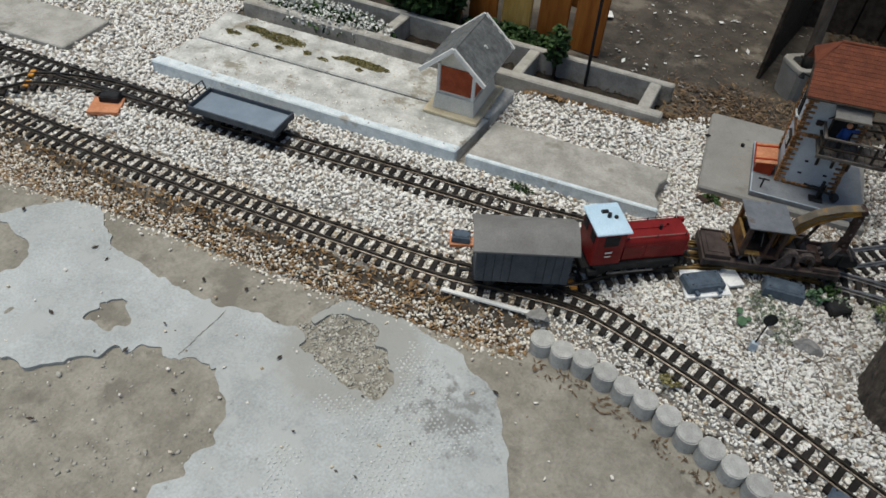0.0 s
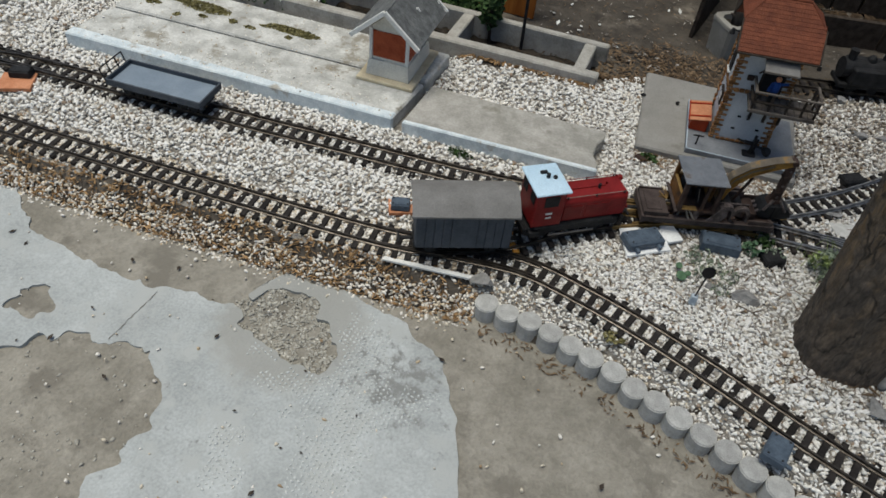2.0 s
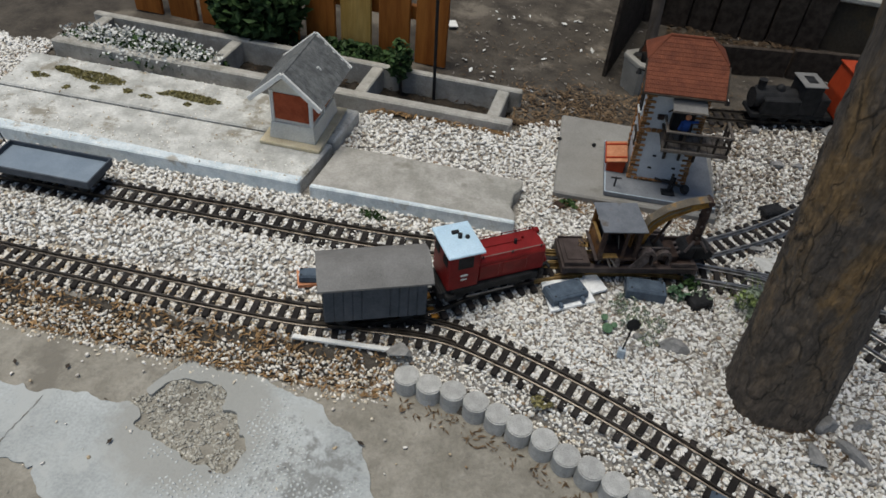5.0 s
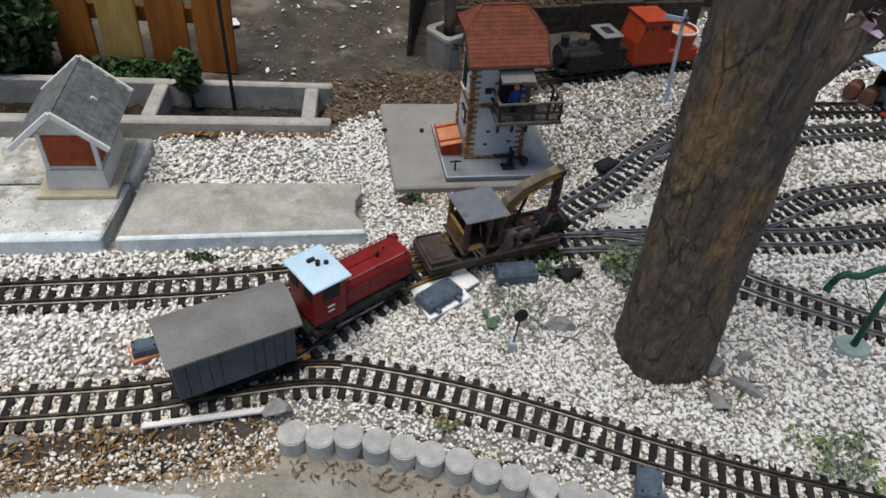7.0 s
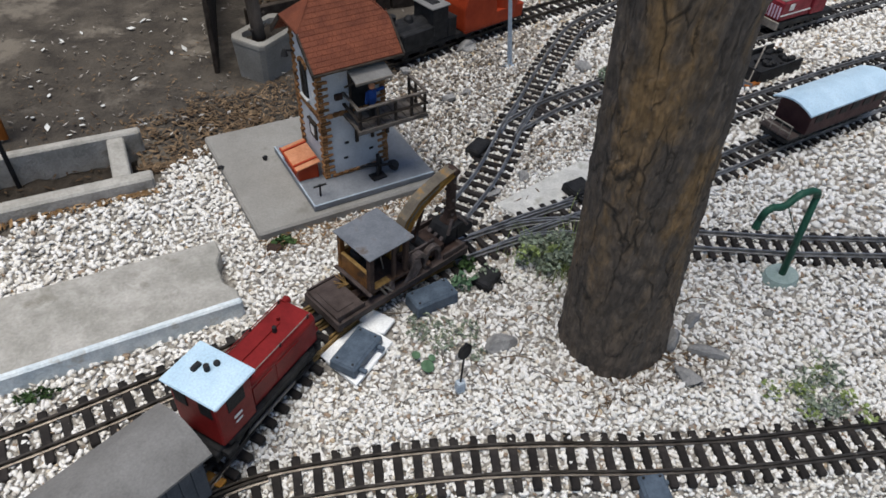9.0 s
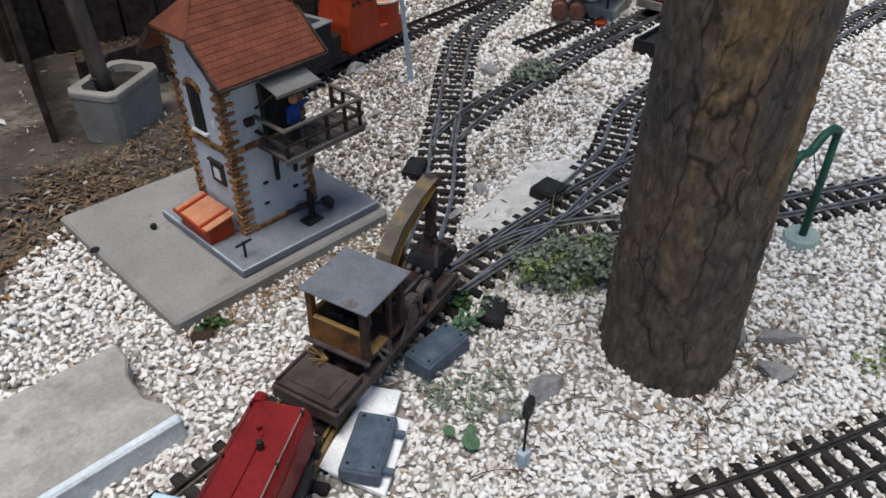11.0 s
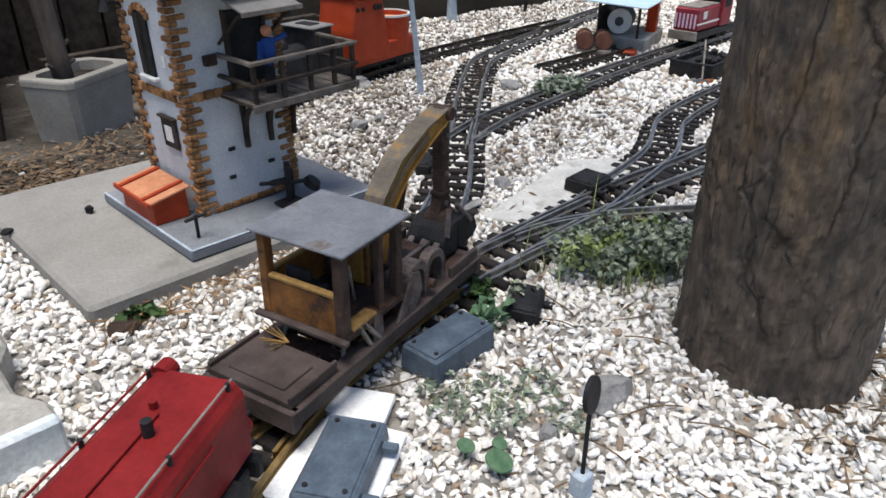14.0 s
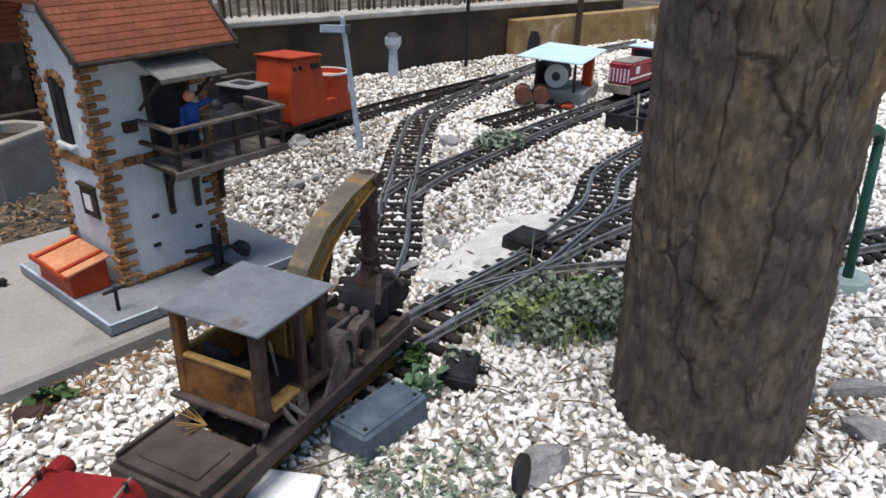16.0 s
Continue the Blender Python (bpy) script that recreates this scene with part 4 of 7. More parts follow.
def tower_plinth():
    top = thing("tower_plinth", pose(0.318, 1.631, 0.021, 0, 0, 5.5), "blue grey model plinth with a pale worn edge", "plinth")
    part("slab", box(0.25, 0.215, 0.011, (0.072, 0.038, 0), bevel=0.0015), PLINTH, top)
    for at, size in (((0.072, -0.068, 0.0112), (0.248, 0.003)), ((-0.0515, 0.038, 0.0112), (0.003, 0.211))):
        part("edge_line", box(size[0], size[1], 0.0012, at, bevel=0.0003), LIGHT_BLUE, top, "worn pale edge line")


tower_plinth()


def signal_tower():
    top = thing("signal_tower", pose(0.3195, 1.632, 0.0205, 0, -1.8, 6.2), "two-storey model signal tower with brick corners and red roof", "model building")
    w, d = 0.127, 0.108
    part("wall", box(w, d, 0.279, (w / 2, d / 2, 0.011), bevel=0.001), WALL_PAINT, top)
    part("gable", prism([(0, 0.288), (d, 0.288), (d - 0.012, 0.302), (0.012, 0.302)], w - 0.004, (0.002, 0, 0), "x"), WALL_PAINT, top)
    # bands of brick between the storeys and along the foot
    for face, long in ((0, w), (1, d)):
        count = 9 if face == 0 else 8
        n = (long - 0.024) / count
        for j in range(count):
            u = 0.012 + (j + 0.5) * n
            at = (u, -0.001) if face == 0 else (-0.001, u)
            part("brick", box(n * 0.9, 0.005, 0.0095, (*at, 0.141 + random.uniform(-0.0004, 0.0004)), bevel=0.001, turn=(0, 0, 90 * face)), BRICK, top)
            if face == 0:
                part("brick", box(n * 0.9, 0.006, 0.006, (*at, 0.0115), bevel=0.001), BRICK, top)
    # brick corners, long and short by turns
    mesh_long, mesh_short = (bpy.data.meshes.new("brick") for _ in range(2))
    for mesh, a, b in ((mesh_long, 0.021, 0.011), (mesh_short, 0.011, 0.019)):
        bm = box(a, b, 0.0056, bevel=0.0012)
        bm.to_mesh(mesh)
        bm.free()
        mesh.materials.append(BRICK)
    for cx, cy, sx, sy in ((0, 0, 1, 1), (w, 0, -1, 1), (0, d, 1, -1)):
        for k in range(40):
            z = 0.012 + k * 0.0069
            a, b = (0.021, 0.011) if k % 2 else (0.011, 0.019)
            ob = new("brick", mesh_long if k % 2 else mesh_short)
            ob.parent = top
            ob.matrix_basis = pose(cx + sx * (a / 2 - 0.003) + random.uniform(-0.0012, 0.0012), cy + sy * (b / 2 - 0.003) + random.uniform(-0.001, 0.001), z + random.uniform(-0.0004, 0.0004), random.uniform(-3, 3), random.uniform(-3, 3), random.uniform(-6, 6))
    # steep roof with rows of tiles and clipped gable ends
    ex, ey, zl, zr, clip = 0.02, 0.04, 0.256, 0.343, 0.55
    run = d / 2 + ey

    def edge(t):
        cut = max(0.0, t - clip) / (1 - clip) * 0.042
        return -ey + run * t, zl + (zr - zl) * t, -ex + cut, w + ex - cut

    for side in (0, 1):
        rows = 14
        for k in range(rows):
            y0, z0, a0, b0 = edge(k / rows)
            y1, z1, a1, b1 = edge(min((k + 1.2) / rows, 1.0))
            if side:
                y0, y1 = d - y0, d - y1
            bm = bmesh.new()
            up = 0.0016
            vs = [bm.verts.new(p) for p in ((a0, y0, z0 + up), (b0, y0, z0 + up), (b1, y1, z1 + 0.0006), (a1, y1, z1 + 0.0006), (a0, y0, z0 - 0.001), (b0, y0, z0 - 0.001), (b1, y1, z1 - 0.0025), (a1, y1, z1 - 0.0025))]
            for q in ((0, 1, 2, 3), (7, 6, 5, 4), (0, 4, 5, 1), (1, 5, 6, 2), (2, 6, 7, 3), (3, 7, 4, 0)):
                bm.faces.new([vs[i] for i in q])
            bmesh.ops.recalc_face_normals(bm, faces=bm.faces[:])
            part("tile_course", bm, ROOF_TILE, top)
        # thin upright seams between the tiles of the slope that faces the line
        if not side:
            for k in range(rows):
                y0, z0, a0, b0 = edge(k / rows)
                y1, z1, _, _ = edge((k + 0.9) / rows)
                shift = 0.5 * (k % 2)
                joints = bmesh.new()
                for c in range(1, 21):
                    x = a0 + (b0 - a0) * (c - shift) / 20
                    rod((x, y0 - 0.0002, z0 + 0.0015), (x, y1, z1 + 0.0008), 0.0005, sides=4, bm=joints)
                part("tile_seams", joints, ROOF_TILE, top)
    for sx in (-ex - 0.0022, w + ex - 0.0008):
        for side in (0, 1):
            yc, zc, _, _ = edge(clip)
            ends = [(-ey - 0.004, zl - 0.0075), (-ey - 0.004, zl + 0.0025), (yc, zc + 0.0025), (yc, zc - 0.0075)]
            part("verge_board", prism([((d - y) if side else y, z) for y, z in ends], 0.003, (sx, 0, 0), "x"), WOOD_DARK, top, "dark verge board")
    yc, zc, _, _ = edge(clip)
    for x0, x1 in ((-ex, -ex + 0.042), (w + ex, w + ex - 0.042)):
        bm = bmesh.new()
        vs = [bm.verts.new(p) for p in ((x0, yc, zc + 0.002), (x0, d - yc, zc + 0.002), (x1, d / 2 + 0.002, zr + 0.002), (x1, d / 2 - 0.002, zr + 0.002))]
        f = bm.faces.new(vs)
        g = bmesh.ops.extrude_face_region(bm, geom=[f])
        for v in g["geom"]:
            if isinstance(v, bmesh.types.BMVert):
                v.co.z -= 0.004
        bmesh.ops.recalc_face_normals(bm, faces=bm.faces[:])
        part("roof_hip", bm, ROOF_TILE, top)
    part("ridge", rod((-ex + 0.04, d / 2, zr), (w + ex - 0.04, d / 2, zr), 0.0035, sides=8), ROOF_TILE, top)
    part("gutter", rod((-ex, -ey - 0.0035, zl - 0.001), (w + ex, -ey - 0.0035, zl - 0.001), 0.0022, sides=8), WOOD_DARK, top)
    part("soffit", box(w + 2 * ex - 0.006, 0.04, 0.002, (w / 2, -ey / 2 + 0.001, 0.264), bevel=0.0004, turn=(43, 0, 0)), WOOD_DARK, top)
    # window and notice board on the narrow side
    win = part("window", box(0.004, 0.027, 0.066, (-0.0015, 0.06, 0.162), bevel=0.001), BLACK, top, "dark tall window with a pale sill")
    part("glazing_bar", box(0.003, 0.0016, 0.062, (-0.0036, 0.06, 0.164), bevel=0.0003), WOOD_DARK, win)
    part("sill", box(0.008, 0.034, 0.004, (-0.003, 0.06, 0.158), bevel=0.001), WHITE, win)
    for k in range(7):
        a = radians(25 + k * 21.6)
        part("brick", box(0.006, 0.006, 0.007, (-0.001, 0.06 - 0.0185 * math.cos(a), 0.216 + 0.014 * math.sin(a)), bevel=0.001), BRICK, win)
    board = part("notice_board", box(0.003, 0.032, 0.034, (-0.002, 0.04, 0.084), bevel=0.001), WOOD_DARK, top)
    part("board_roof", box(0.006, 0.036, 0.003, (-0.003, 0.04, 0.118), bevel=0.0006), WOOD_DARK, board)
    part("notice", box(0.002, 0.015, 0.018, (-0.0035, 0.04, 0.092), bevel=0.0004), WHITE, board, "white paper notice")
    part("notice", box(0.0015, 0.006, 0.012, (-0.001, 0.024, 0.176), bevel=0.0003), WHITE, top, "small white paper notice")
    lamp = part("wall_lamp", rod((-0.002, 0.1, 0.232), (-0.018, 0.1, 0.236), 0.002, sides=6), BLACK, top, "black wall lamp on a bracket")
    part("lamp_shade", rod((-0.018, 0.1, 0.226), (-0.018, 0.1, 0.238), 0.007, 0.003, 10), BLACK, lamp)
    bm = rod((w, 0.088, 0.232), (w + 0.032, 0.082, 0.23), 0.0022, sides=8)
    rod((w + 0.032, 0.082, 0.23), (w + 0.05, 0.05, 0.208), 0.0022, sides=8, bm=bm)
    ball((w + 0.032, 0.082, 0.231), 0.0042, bm, sub=1)
    lamp = part("wall_lamp", bm, WHITE, top, "pale bent lamp bracket")
    part("lamp_shade", rod((w + 0.05, 0.05, 0.2), (w + 0.05, 0.05, 0.209), 0.0055, 0.003, 10), BLACK, lamp)
    # balcony, its door and awning
    part("door", box(0.042, 0.005, 0.082, (0.082, -0.0005, 0.146), bevel=0.001), BLACK, top, "dark open doorway")
    part("door_frame", box(0.004, 0.008, 0.084, (0.059, -0.002, 0.145), bevel=0.0006), WOOD_DARK, top)
    part("door_frame", box(0.004, 0.008, 0.084, (0.105, -0.002, 0.145), bevel=0.0006), WOOD_DARK, top)
    balcony = part("balcony", box(0.138, 0.066, 0.0035, (0.111, -0.034, 0.14), bevel=0.0006), WOOD_DARK, top, "dark weathered wooden balcony")
    for k in range(10):
        part("floor_board", box(0.0125, 0.064, 0.0016, (0.0485 + k * 0.0139, -0.034, 0.1433), bevel=0.0004), BALCONY_WOOD, balcony)
    part("fascia", box(0.14, 0.004, 0.008, (0.111, -0.068, 0.136), bevel=0.0006), BALCONY_WOOD, balcony)
    for x, y in ((0.048, -0.064), (0.083, -0.064), (0.118, -0.064), (0.15, -0.064), (0.177, -0.064), (0.177, -0.03), (0.177, -0.004)):
        part("post", box(0.0048, 0.0048, 0.042, (x, y, 0.1435), bevel=0.0006), WOOD_DARK, balcony)
    for z in (0.161, 0.1835):
        m = BALCONY_WOOD if z > 0.18 else WOOD_DARK
        part("handrail", box(0.14, 0.006, 0.0038, (0.112, -0.0655, z), bevel=0.0006), m, balcony)
        part("handrail", box(0.006, 0.07, 0.0038, (0.179, -0.034, z), bevel=0.0006), m, balcony)
        part("handrail", box(0.006, 0.07, 0.0038, (0.046, -0.034, z), bevel=0.0006), m, balcony)
    part("wall_block", box(0.014, 0.008, 0.011, (0.036, -0.003, 0.176), bevel=0.001), RUST, balcony)
    for x in (0.066, 0.098, 0.13):
        arc = [(-0.004 - 0.05 * (1 - math.cos(a)), 0.096 + 0.042 * math.sin(a)) for a in (math.pi / 2 * i / 6 for i in range(7))]
        for i, ((ya, za), (yb, zb)) in enumerate(zip(arc, arc[1:])):
            part("bracket", rod((x, ya, za), (x, yb, zb), 0.0032, sides=6), WOOD_DARK, balcony)
        part("bracket_post", box(0.006, 0.005, 0.062, (x, -0.003, 0.077), bevel=0.0008), WOOD_DARK, balcony)
    part("awning", box(0.07, 0.066, 0.0026, (0.08, -0.031, 0.2415), bevel=0.0006, turn=(15, 0, 0)), ROOF_GREY, top, "small grey sloping awning")
    part("awning_edge", box(0.072, 0.0025, 0.005, (0.08, -0.064, 0.2305), bevel=0.0004), WOOD_GREY, top)
    for x in (0.05, 0.11):
        part("awning_post", rod((x, -0.002, 0.196), (x, -0.052, 0.232), 0.002, sides=6), WOOD_DARK, top)
    for x, z in ((0.046, 0.078), (0.112, 0.1), (0.095, 0.05), (0.042, 0.045)):
        part("vent", box(0.008, 0.003, 0.004, (x, -0.001, z), bevel=0.0005), BLACK, top)
    return top


signal_tower()


def figurine():
    bm = box(0.011, 0.008, 0.034, (0, 0, 0), bevel=0.002)
    box(0.018, 0.011, 0.027, (0, 0, 0.033), bevel=0.004, bm=bm)
    ball((0, 0, 0.067), 0.0062, bm)
    rod((0.009, 0, 0.056), (0.022, -0.004, 0.061), 0.003, sides=8, bm=bm)
    rod((-0.009, 0, 0.057), (-0.013, -0.003, 0.037), 0.003, sides=8, bm=bm)
    ob = part("figurine", bm, BLUE_CLOTH, smooth=True)
    ob.data.materials.append(BLACK)
    ob.data.materials.append(ORANGE_TILE)
    for f in ob.data.polygons:
        f.material_index = 1 if f.center.z < 0.033 else 2 if f.center.z > 0.0615 and abs(f.center.x) < 0.007 else 0
    ob.matrix_basis = pose(0.401, 1.6, 0.1655, 0, 0, 10)
    return tagged(ob, "small blue painted figurine standing on the tower balcony", "figurine")


figurine()


def crate():
    top = thing("storage_box", pose(0.283, 1.68, 0.0322, 0, 0, 5.5), "orange red model storage box with a sloping lid", "storage box")
    part("body", prism([(-0.02, 0), (0.02, 0), (0.02, 0.034), (-0.02, 0.026)], 0.078, (0, -0.039, 0), "y", bevel=0.001), ORANGE, top)
    lid = part("lid", box(0.05, 0.086, 0.003, (-0.001, 0, 0.0305), bevel=0.0008, turn=(0, -11, 0)), ORANGE_TILE, top, "paler orange lid")
    for y in (-0.028, 0.028):
        part("batten", box(0.049, 0.005, 0.0028, (-0.0015, y, 0.0335), bevel=0.0006, turn=(0, -11, 0)), ORANGE, lid)
    part("lid_edge", box(0.003, 0.087, 0.006, (-0.0255, 0, 0.0235), bevel=0.0006), ORANGE, lid)


crate()


def lever_frame():
    top = thing("lever_frame", pose(0.412, 1.604, 0.0325, 0, 0, 10), "rusty black model lever frame on the plinth", "machine")
    part("base", box(0.03, 0.022, 0.004, bevel=0.001), BLACK, top)
    part("column", rod((0, 0, 0.003), (0, 0, 0.052), 0.0035, sides=8), BLACK, top)
    part("column", rod((0.008, 0.004, 0.003), (0.008, 0.004, 0.04), 0.003, sides=8), BLACK, top)
    part("arm", rod((-0.038, 0, 0.036), (0.03, 0, 0.02), 0.0025, sides=8), BLACK, top)
    part("arm", rod((-0.02, 0.005, 0.03), (0.0, 0.0, 0.03), 0.004, sides=8), BLACK, top)
    bm = bmesh.new()
    bmesh.ops.create_cone(bm, cap_ends=True, segments=16, radius1=0.012, radius2=0.009, depth=0.008)
    bm.transform(Matrix.Translation((0.036, 0, 0.016)) @ Euler((0.5, 0.4, 0)).to_matrix().to_4x4())
    part("wheel", bm, BLACK, top)


lever_frame()
tap = thing("water_tap", pose(0.292, 1.585, 0.0325), "small dark model stand pipe beside the tower", "stand pipe")
part("pipe", rod((0, 0, 0), (0, 0, 0.026), 0.002, sides=8), BLACK, tap)
part("spout", rod((-0.012, 0, 0.022), (0.012, 0, 0.025), 0.002, sides=8), BLACK, tap)


# ---- station hut ----
def station_hut():
    top = thing("station_hut", pose(-0.455, 1.545, 0.0355, 0, 0, 3), "small model station hut with red boards and grey shingle roof", "model building")
    part("base", box(0.146, 0.198, 0.009, bevel=0.0015), HUT_BASE, top, "yellowish cream base board")
    part("skirt", box(0.112, 0.158, 0.04, (0, 0, 0.009), bevel=0.001, top=0.92), HUT_CREAM, top)
    w, d, z0, z1 = 0.094, 0.136, 0.049, 0.128
    part("wall", prism([(-w / 2, z0), (w / 2, z0), (w / 2 + 0.004, z1), (0, z1 + 0.048), (-w / 2 - 0.004, z1)], d, (0, -d / 2, 0), "y"), HUT_CREAM, top)
    part("panel", box(0.082, 0.004, 0.068, (0, -d / 2 - 0.0005, z0 + 0.008), bevel=0.001), HUT_RED, top, "brick red board panel")
    part("panel", box(0.004, 0.05, 0.062, (w / 2 + 0.0008, -0.038, z0 + 0.008), bevel=0.001), HUT_RED, top, "brick red board panel")
    part("panel", box(0.004, 0.05, 0.062, (-w / 2 - 0.0008, -0.038, z0 + 0.008), bevel=0.001), HUT_RED, top, "brick red board panel")
    part("door", box(0.004, 0.03, 0.066, (w / 2 + 0.001, 0.03, z0 + 0.006), bevel=0.001), WOOD_ORANGE, top, "brown door")
    for x in (-0.046, 0.046):
        part("corner_post", box(0.008, 0.008, 0.082, (x, -d / 2, z0), bevel=0.001), WHITE, top)
    part("post", box(0.007, 0.007, 0.082, (w / 2 + 0.002, 0.002, z0), bevel=0.001), WHITE, top)
    run, rise = 0.082, 0.072
    length = math.hypot(run, rise)
    slope = math.degrees(math.atan2(rise, run))
    zr = z1 + 0.062
    for sign in (-1, 1):
        m = Matrix.Translation((0, 0, zr)) @ Euler((0, sign * radians(slope), 0)).to_matrix().to_4x4()
        bm = box(length, 0.205, 0.003, (sign * length / 2, 0, 0), bevel=0.0006)
        bm.transform(m)
        sheet_part = part("roof_board", bm, WHITE, top)
        rows, cols = 9, 11
        for r in range(rows):
            for c in range(cols):
                bm = box(length / rows * 1.2, 0.2 / cols * 0.95, 0.0018, (sign * (length * (r + 0.5) / rows), -0.1 + 0.2 * (c + 0.5 + 0.25 * (r % 2)) / (cols + 0.25), 0.003), bevel=0, turn=(0, sign * -2.5, 0))
                bm.transform(m)
                part("shingle", bm, SLATE, sheet_part)
        for y in (-0.1035, 0.1035):
            bm = box(length + 0.004, 0.006, 0.011, (sign * length / 2, y, -0.004), bevel=0.001)
            bm.transform(m)
            part("bargeboard", bm, WHITE, top, "white bargeboard")
    part("ridge", box(0.008, 0.2, 0.004, (0, 0, zr + 0.001), bevel=0.001), SLATE, top)
    bm = rod((0.036, -0.006, zr - 0.034), (0.04, 0.006, zr - 0.026), 0.0018, sides=8)
    rod((0.04, 0.006, zr - 0.026), (0.047, 0.006, zr - 0.034), 0.0018, sides=8, bm=bm)
    part("roof_hook", bm, WHITE, top, "bent pale hook on the shingles")


station_hut()


# ---- rolling stock ----
CROSS_FINE = curve([*NEAR[:5], *CROSSOVER], 0.001)


def on_line(x, q=CROSS_FINE, lift=0.0):
    """The pose on the rails at that x."""
    i = int(np.abs(q[:, 0] - x).argmin())
    a, b = q[max(i - 40, 0)], q[min(i + 40, len(q) - 1)]
    px, py = q[i]
    return pose(px, py, rail_height(px, py) + lift, 0, 0, math.degrees(math.atan2(b[1] - a[1], b[0] - a[0])))


def wheel_set(parent, x, r=0.0125):
    for sign in (-1, 1):
        y = sign * 0.0225
        bm = rod((x, y - 0.003, r), (x, y + 0.003, r), r, sides=20)
        rod((x, y - sign * 0.0045, r), (x, y - sign * 0.003, r), r + 0.002, sides=20, bm=bm)
        rod((x, y + sign * 0.003, r), (x, y + sign * 0.006, r), r * 0.35, sides=10, bm=bm)
        part("wheel", bm, BLACK, parent)
    part("axle", rod((x, -0.02, r), (x, 0.02, r), 0.002, sides=8), BLACK, parent)


def coupler(parent, x, sign):
    part("coupler", box(0.03, 0.008, 0.005, (x + sign * 0.013, 0, 0.014), bevel=0.001), BLACK, parent)
    part("coupler_loop", box(0.005, 0.03, 0.005, (x + sign * 0.027, 0, 0.016), bevel=0.001), BLACK, parent)


def diesel_loco(m):
    top = thing("diesel_locomotive", m, "worn red model diesel locomotive with pale blue cab roof", "model locomotive")
    part("frame", box(0.205, 0.062, 0.02, (0, 0, 0.014), bevel=0.002), BLACK, top)
    part("side_skirt", box(0.17, 0.076, 0.008, (0.0, 0, 0.033), bevel=0.0015), BLACK, top)
    hood = part("hood", prism([(-0.031, 0.041), (0.031, 0.041), (0.031, 0.088), (0.025, 0.096), (-0.025, 0.096), (-0.031, 0.088)], 0.14, (-0.03, 0, 0), "x", bevel=0.0025), LOCO_RED, top)
    for sign in (-1, 1):
        part("handrail", rod((-0.025, sign * 0.0255, 0.099), (0.105, sign * 0.0255, 0.099), 0.0008, sides=6), WOOD_GREY if sign < 0 else LOCO_RED, hood)
        for x in (-0.02, 0.04, 0.1):
            part("knob", rod((x, sign * 0.0255, 0.094), (x, sign * 0.0255, 0.1), 0.0016, sides=6), BLACK, hood)
        part("headlight", rod((0.105, sign * 0.022, 0.092 if sign > 0 else 0.056), (0.116, sign * 0.022, 0.092 if sign > 0 else 0.056), 0.0068, sides=14), LOCO_RED, hood, "round red headlight housing")
        part("hatch", box(0.05, 0.002, 0.034, (0.045, sign * 0.0312, 0.047), bevel=0.0006), LOCO_RED, hood)
        part("hatch", box(0.04, 0.002, 0.034, (-0.007, sign * 0.0312, 0.047), bevel=0.0006), LOCO_RED, hood)
        part("coupling_rod", box(0.1, 0.003, 0.005, (0.0, sign * 0.033, 0.009), bevel=0.0008), WOOD_GREY, top)
        part("step", box(0.02, 0.012, 0.012, (-0.085, sign * 0.036, 0.018), bevel=0.001), BLACK, top)
        part("plate", box(0.014, 0.0015, 0.004, (-0.062, sign * 0.0385, 0.074), bevel=0.0003), WHITE, top, "small pale plate, unreadable")
        part("plate", box(0.012, 0.0015, 0.003, (-0.062, sign * 0.0385, 0.064), bevel=0.0003), WHITE, top, "small pale plate, unreadable")
    part("hood_rail", rod((-0.02, 0, 0.0975), (0.07, 0, 0.0975), 0.0009, sides=6), LOCO_RED, hood)
    part("exhaust", rod((0.055, -0.004, 0.094), (0.055, -0.004, 0.106), 0.0032, sides=10), BLACK, hood)
    part("lifting_eye", rod((0.075, 0.006, 0.095), (0.075, 0.006, 0.101), 0.0025, sides=8), LOCO_RED, hood)
    part("grille", box(0.002, 0.044, 0.034, (0.1105, 0, 0.047), bevel=0.0006), BLACK, hood)
    part("buffer_beam", box(0.008, 0.07, 0.016, (0.108, 0, 0.022), bevel=0.0015), BLACK, top)
    part("buffer_beam", box(0.008, 0.07, 0.016, (-0.104, 0, 0.022), bevel=0.0015), BLACK, top)
    cab = part("cab", box(0.062, 0.074, 0.086, (-0.062, 0, 0.041), bevel=0.002), LOCO_RED, top)
    for sign in (-1, 1):
        part("window", box(0.03, 0.002, 0.026, (-0.06, sign * 0.0375, 0.092), bevel=0.0006), BLACK, cab, "dark cab window")
        part("window", box(0.002, 0.02, 0.024, (-0.0305, sign * 0.02, 0.1), bevel=0.0006), BLACK, cab, "dark cab window")
        part("window", box(0.002, 0.02, 0.024, (-0.0935, sign * 0.02, 0.096), bevel=0.0006), BLACK, cab, "dark cab window")
    roof = part("cab_roof", box(0.072, 0.09, 0.005, (-0.062, 0, 0.127), bevel=0.0015), PALE_BLUE, top, "pale blue cab roof")
    part("horn", rod((-0.058, 0.004, 0.131), (-0.058, 0.004, 0.141), 0.004, sides=10), BLACK, roof)
    part("horn", box(0.014, 0.007, 0.006, (-0.062, 0.018, 0.131), bevel=0.001), BLACK, roof)
    part("horn", ball((-0.045, 0.0, 0.134), 0.0045), BLACK, roof)
    for x in (-0.06, 0.055):
        wheel_set(top, x, 0.0145)
    coupler(top, 0.11, 1)
    coupler(top, -0.106, -1)
    return top


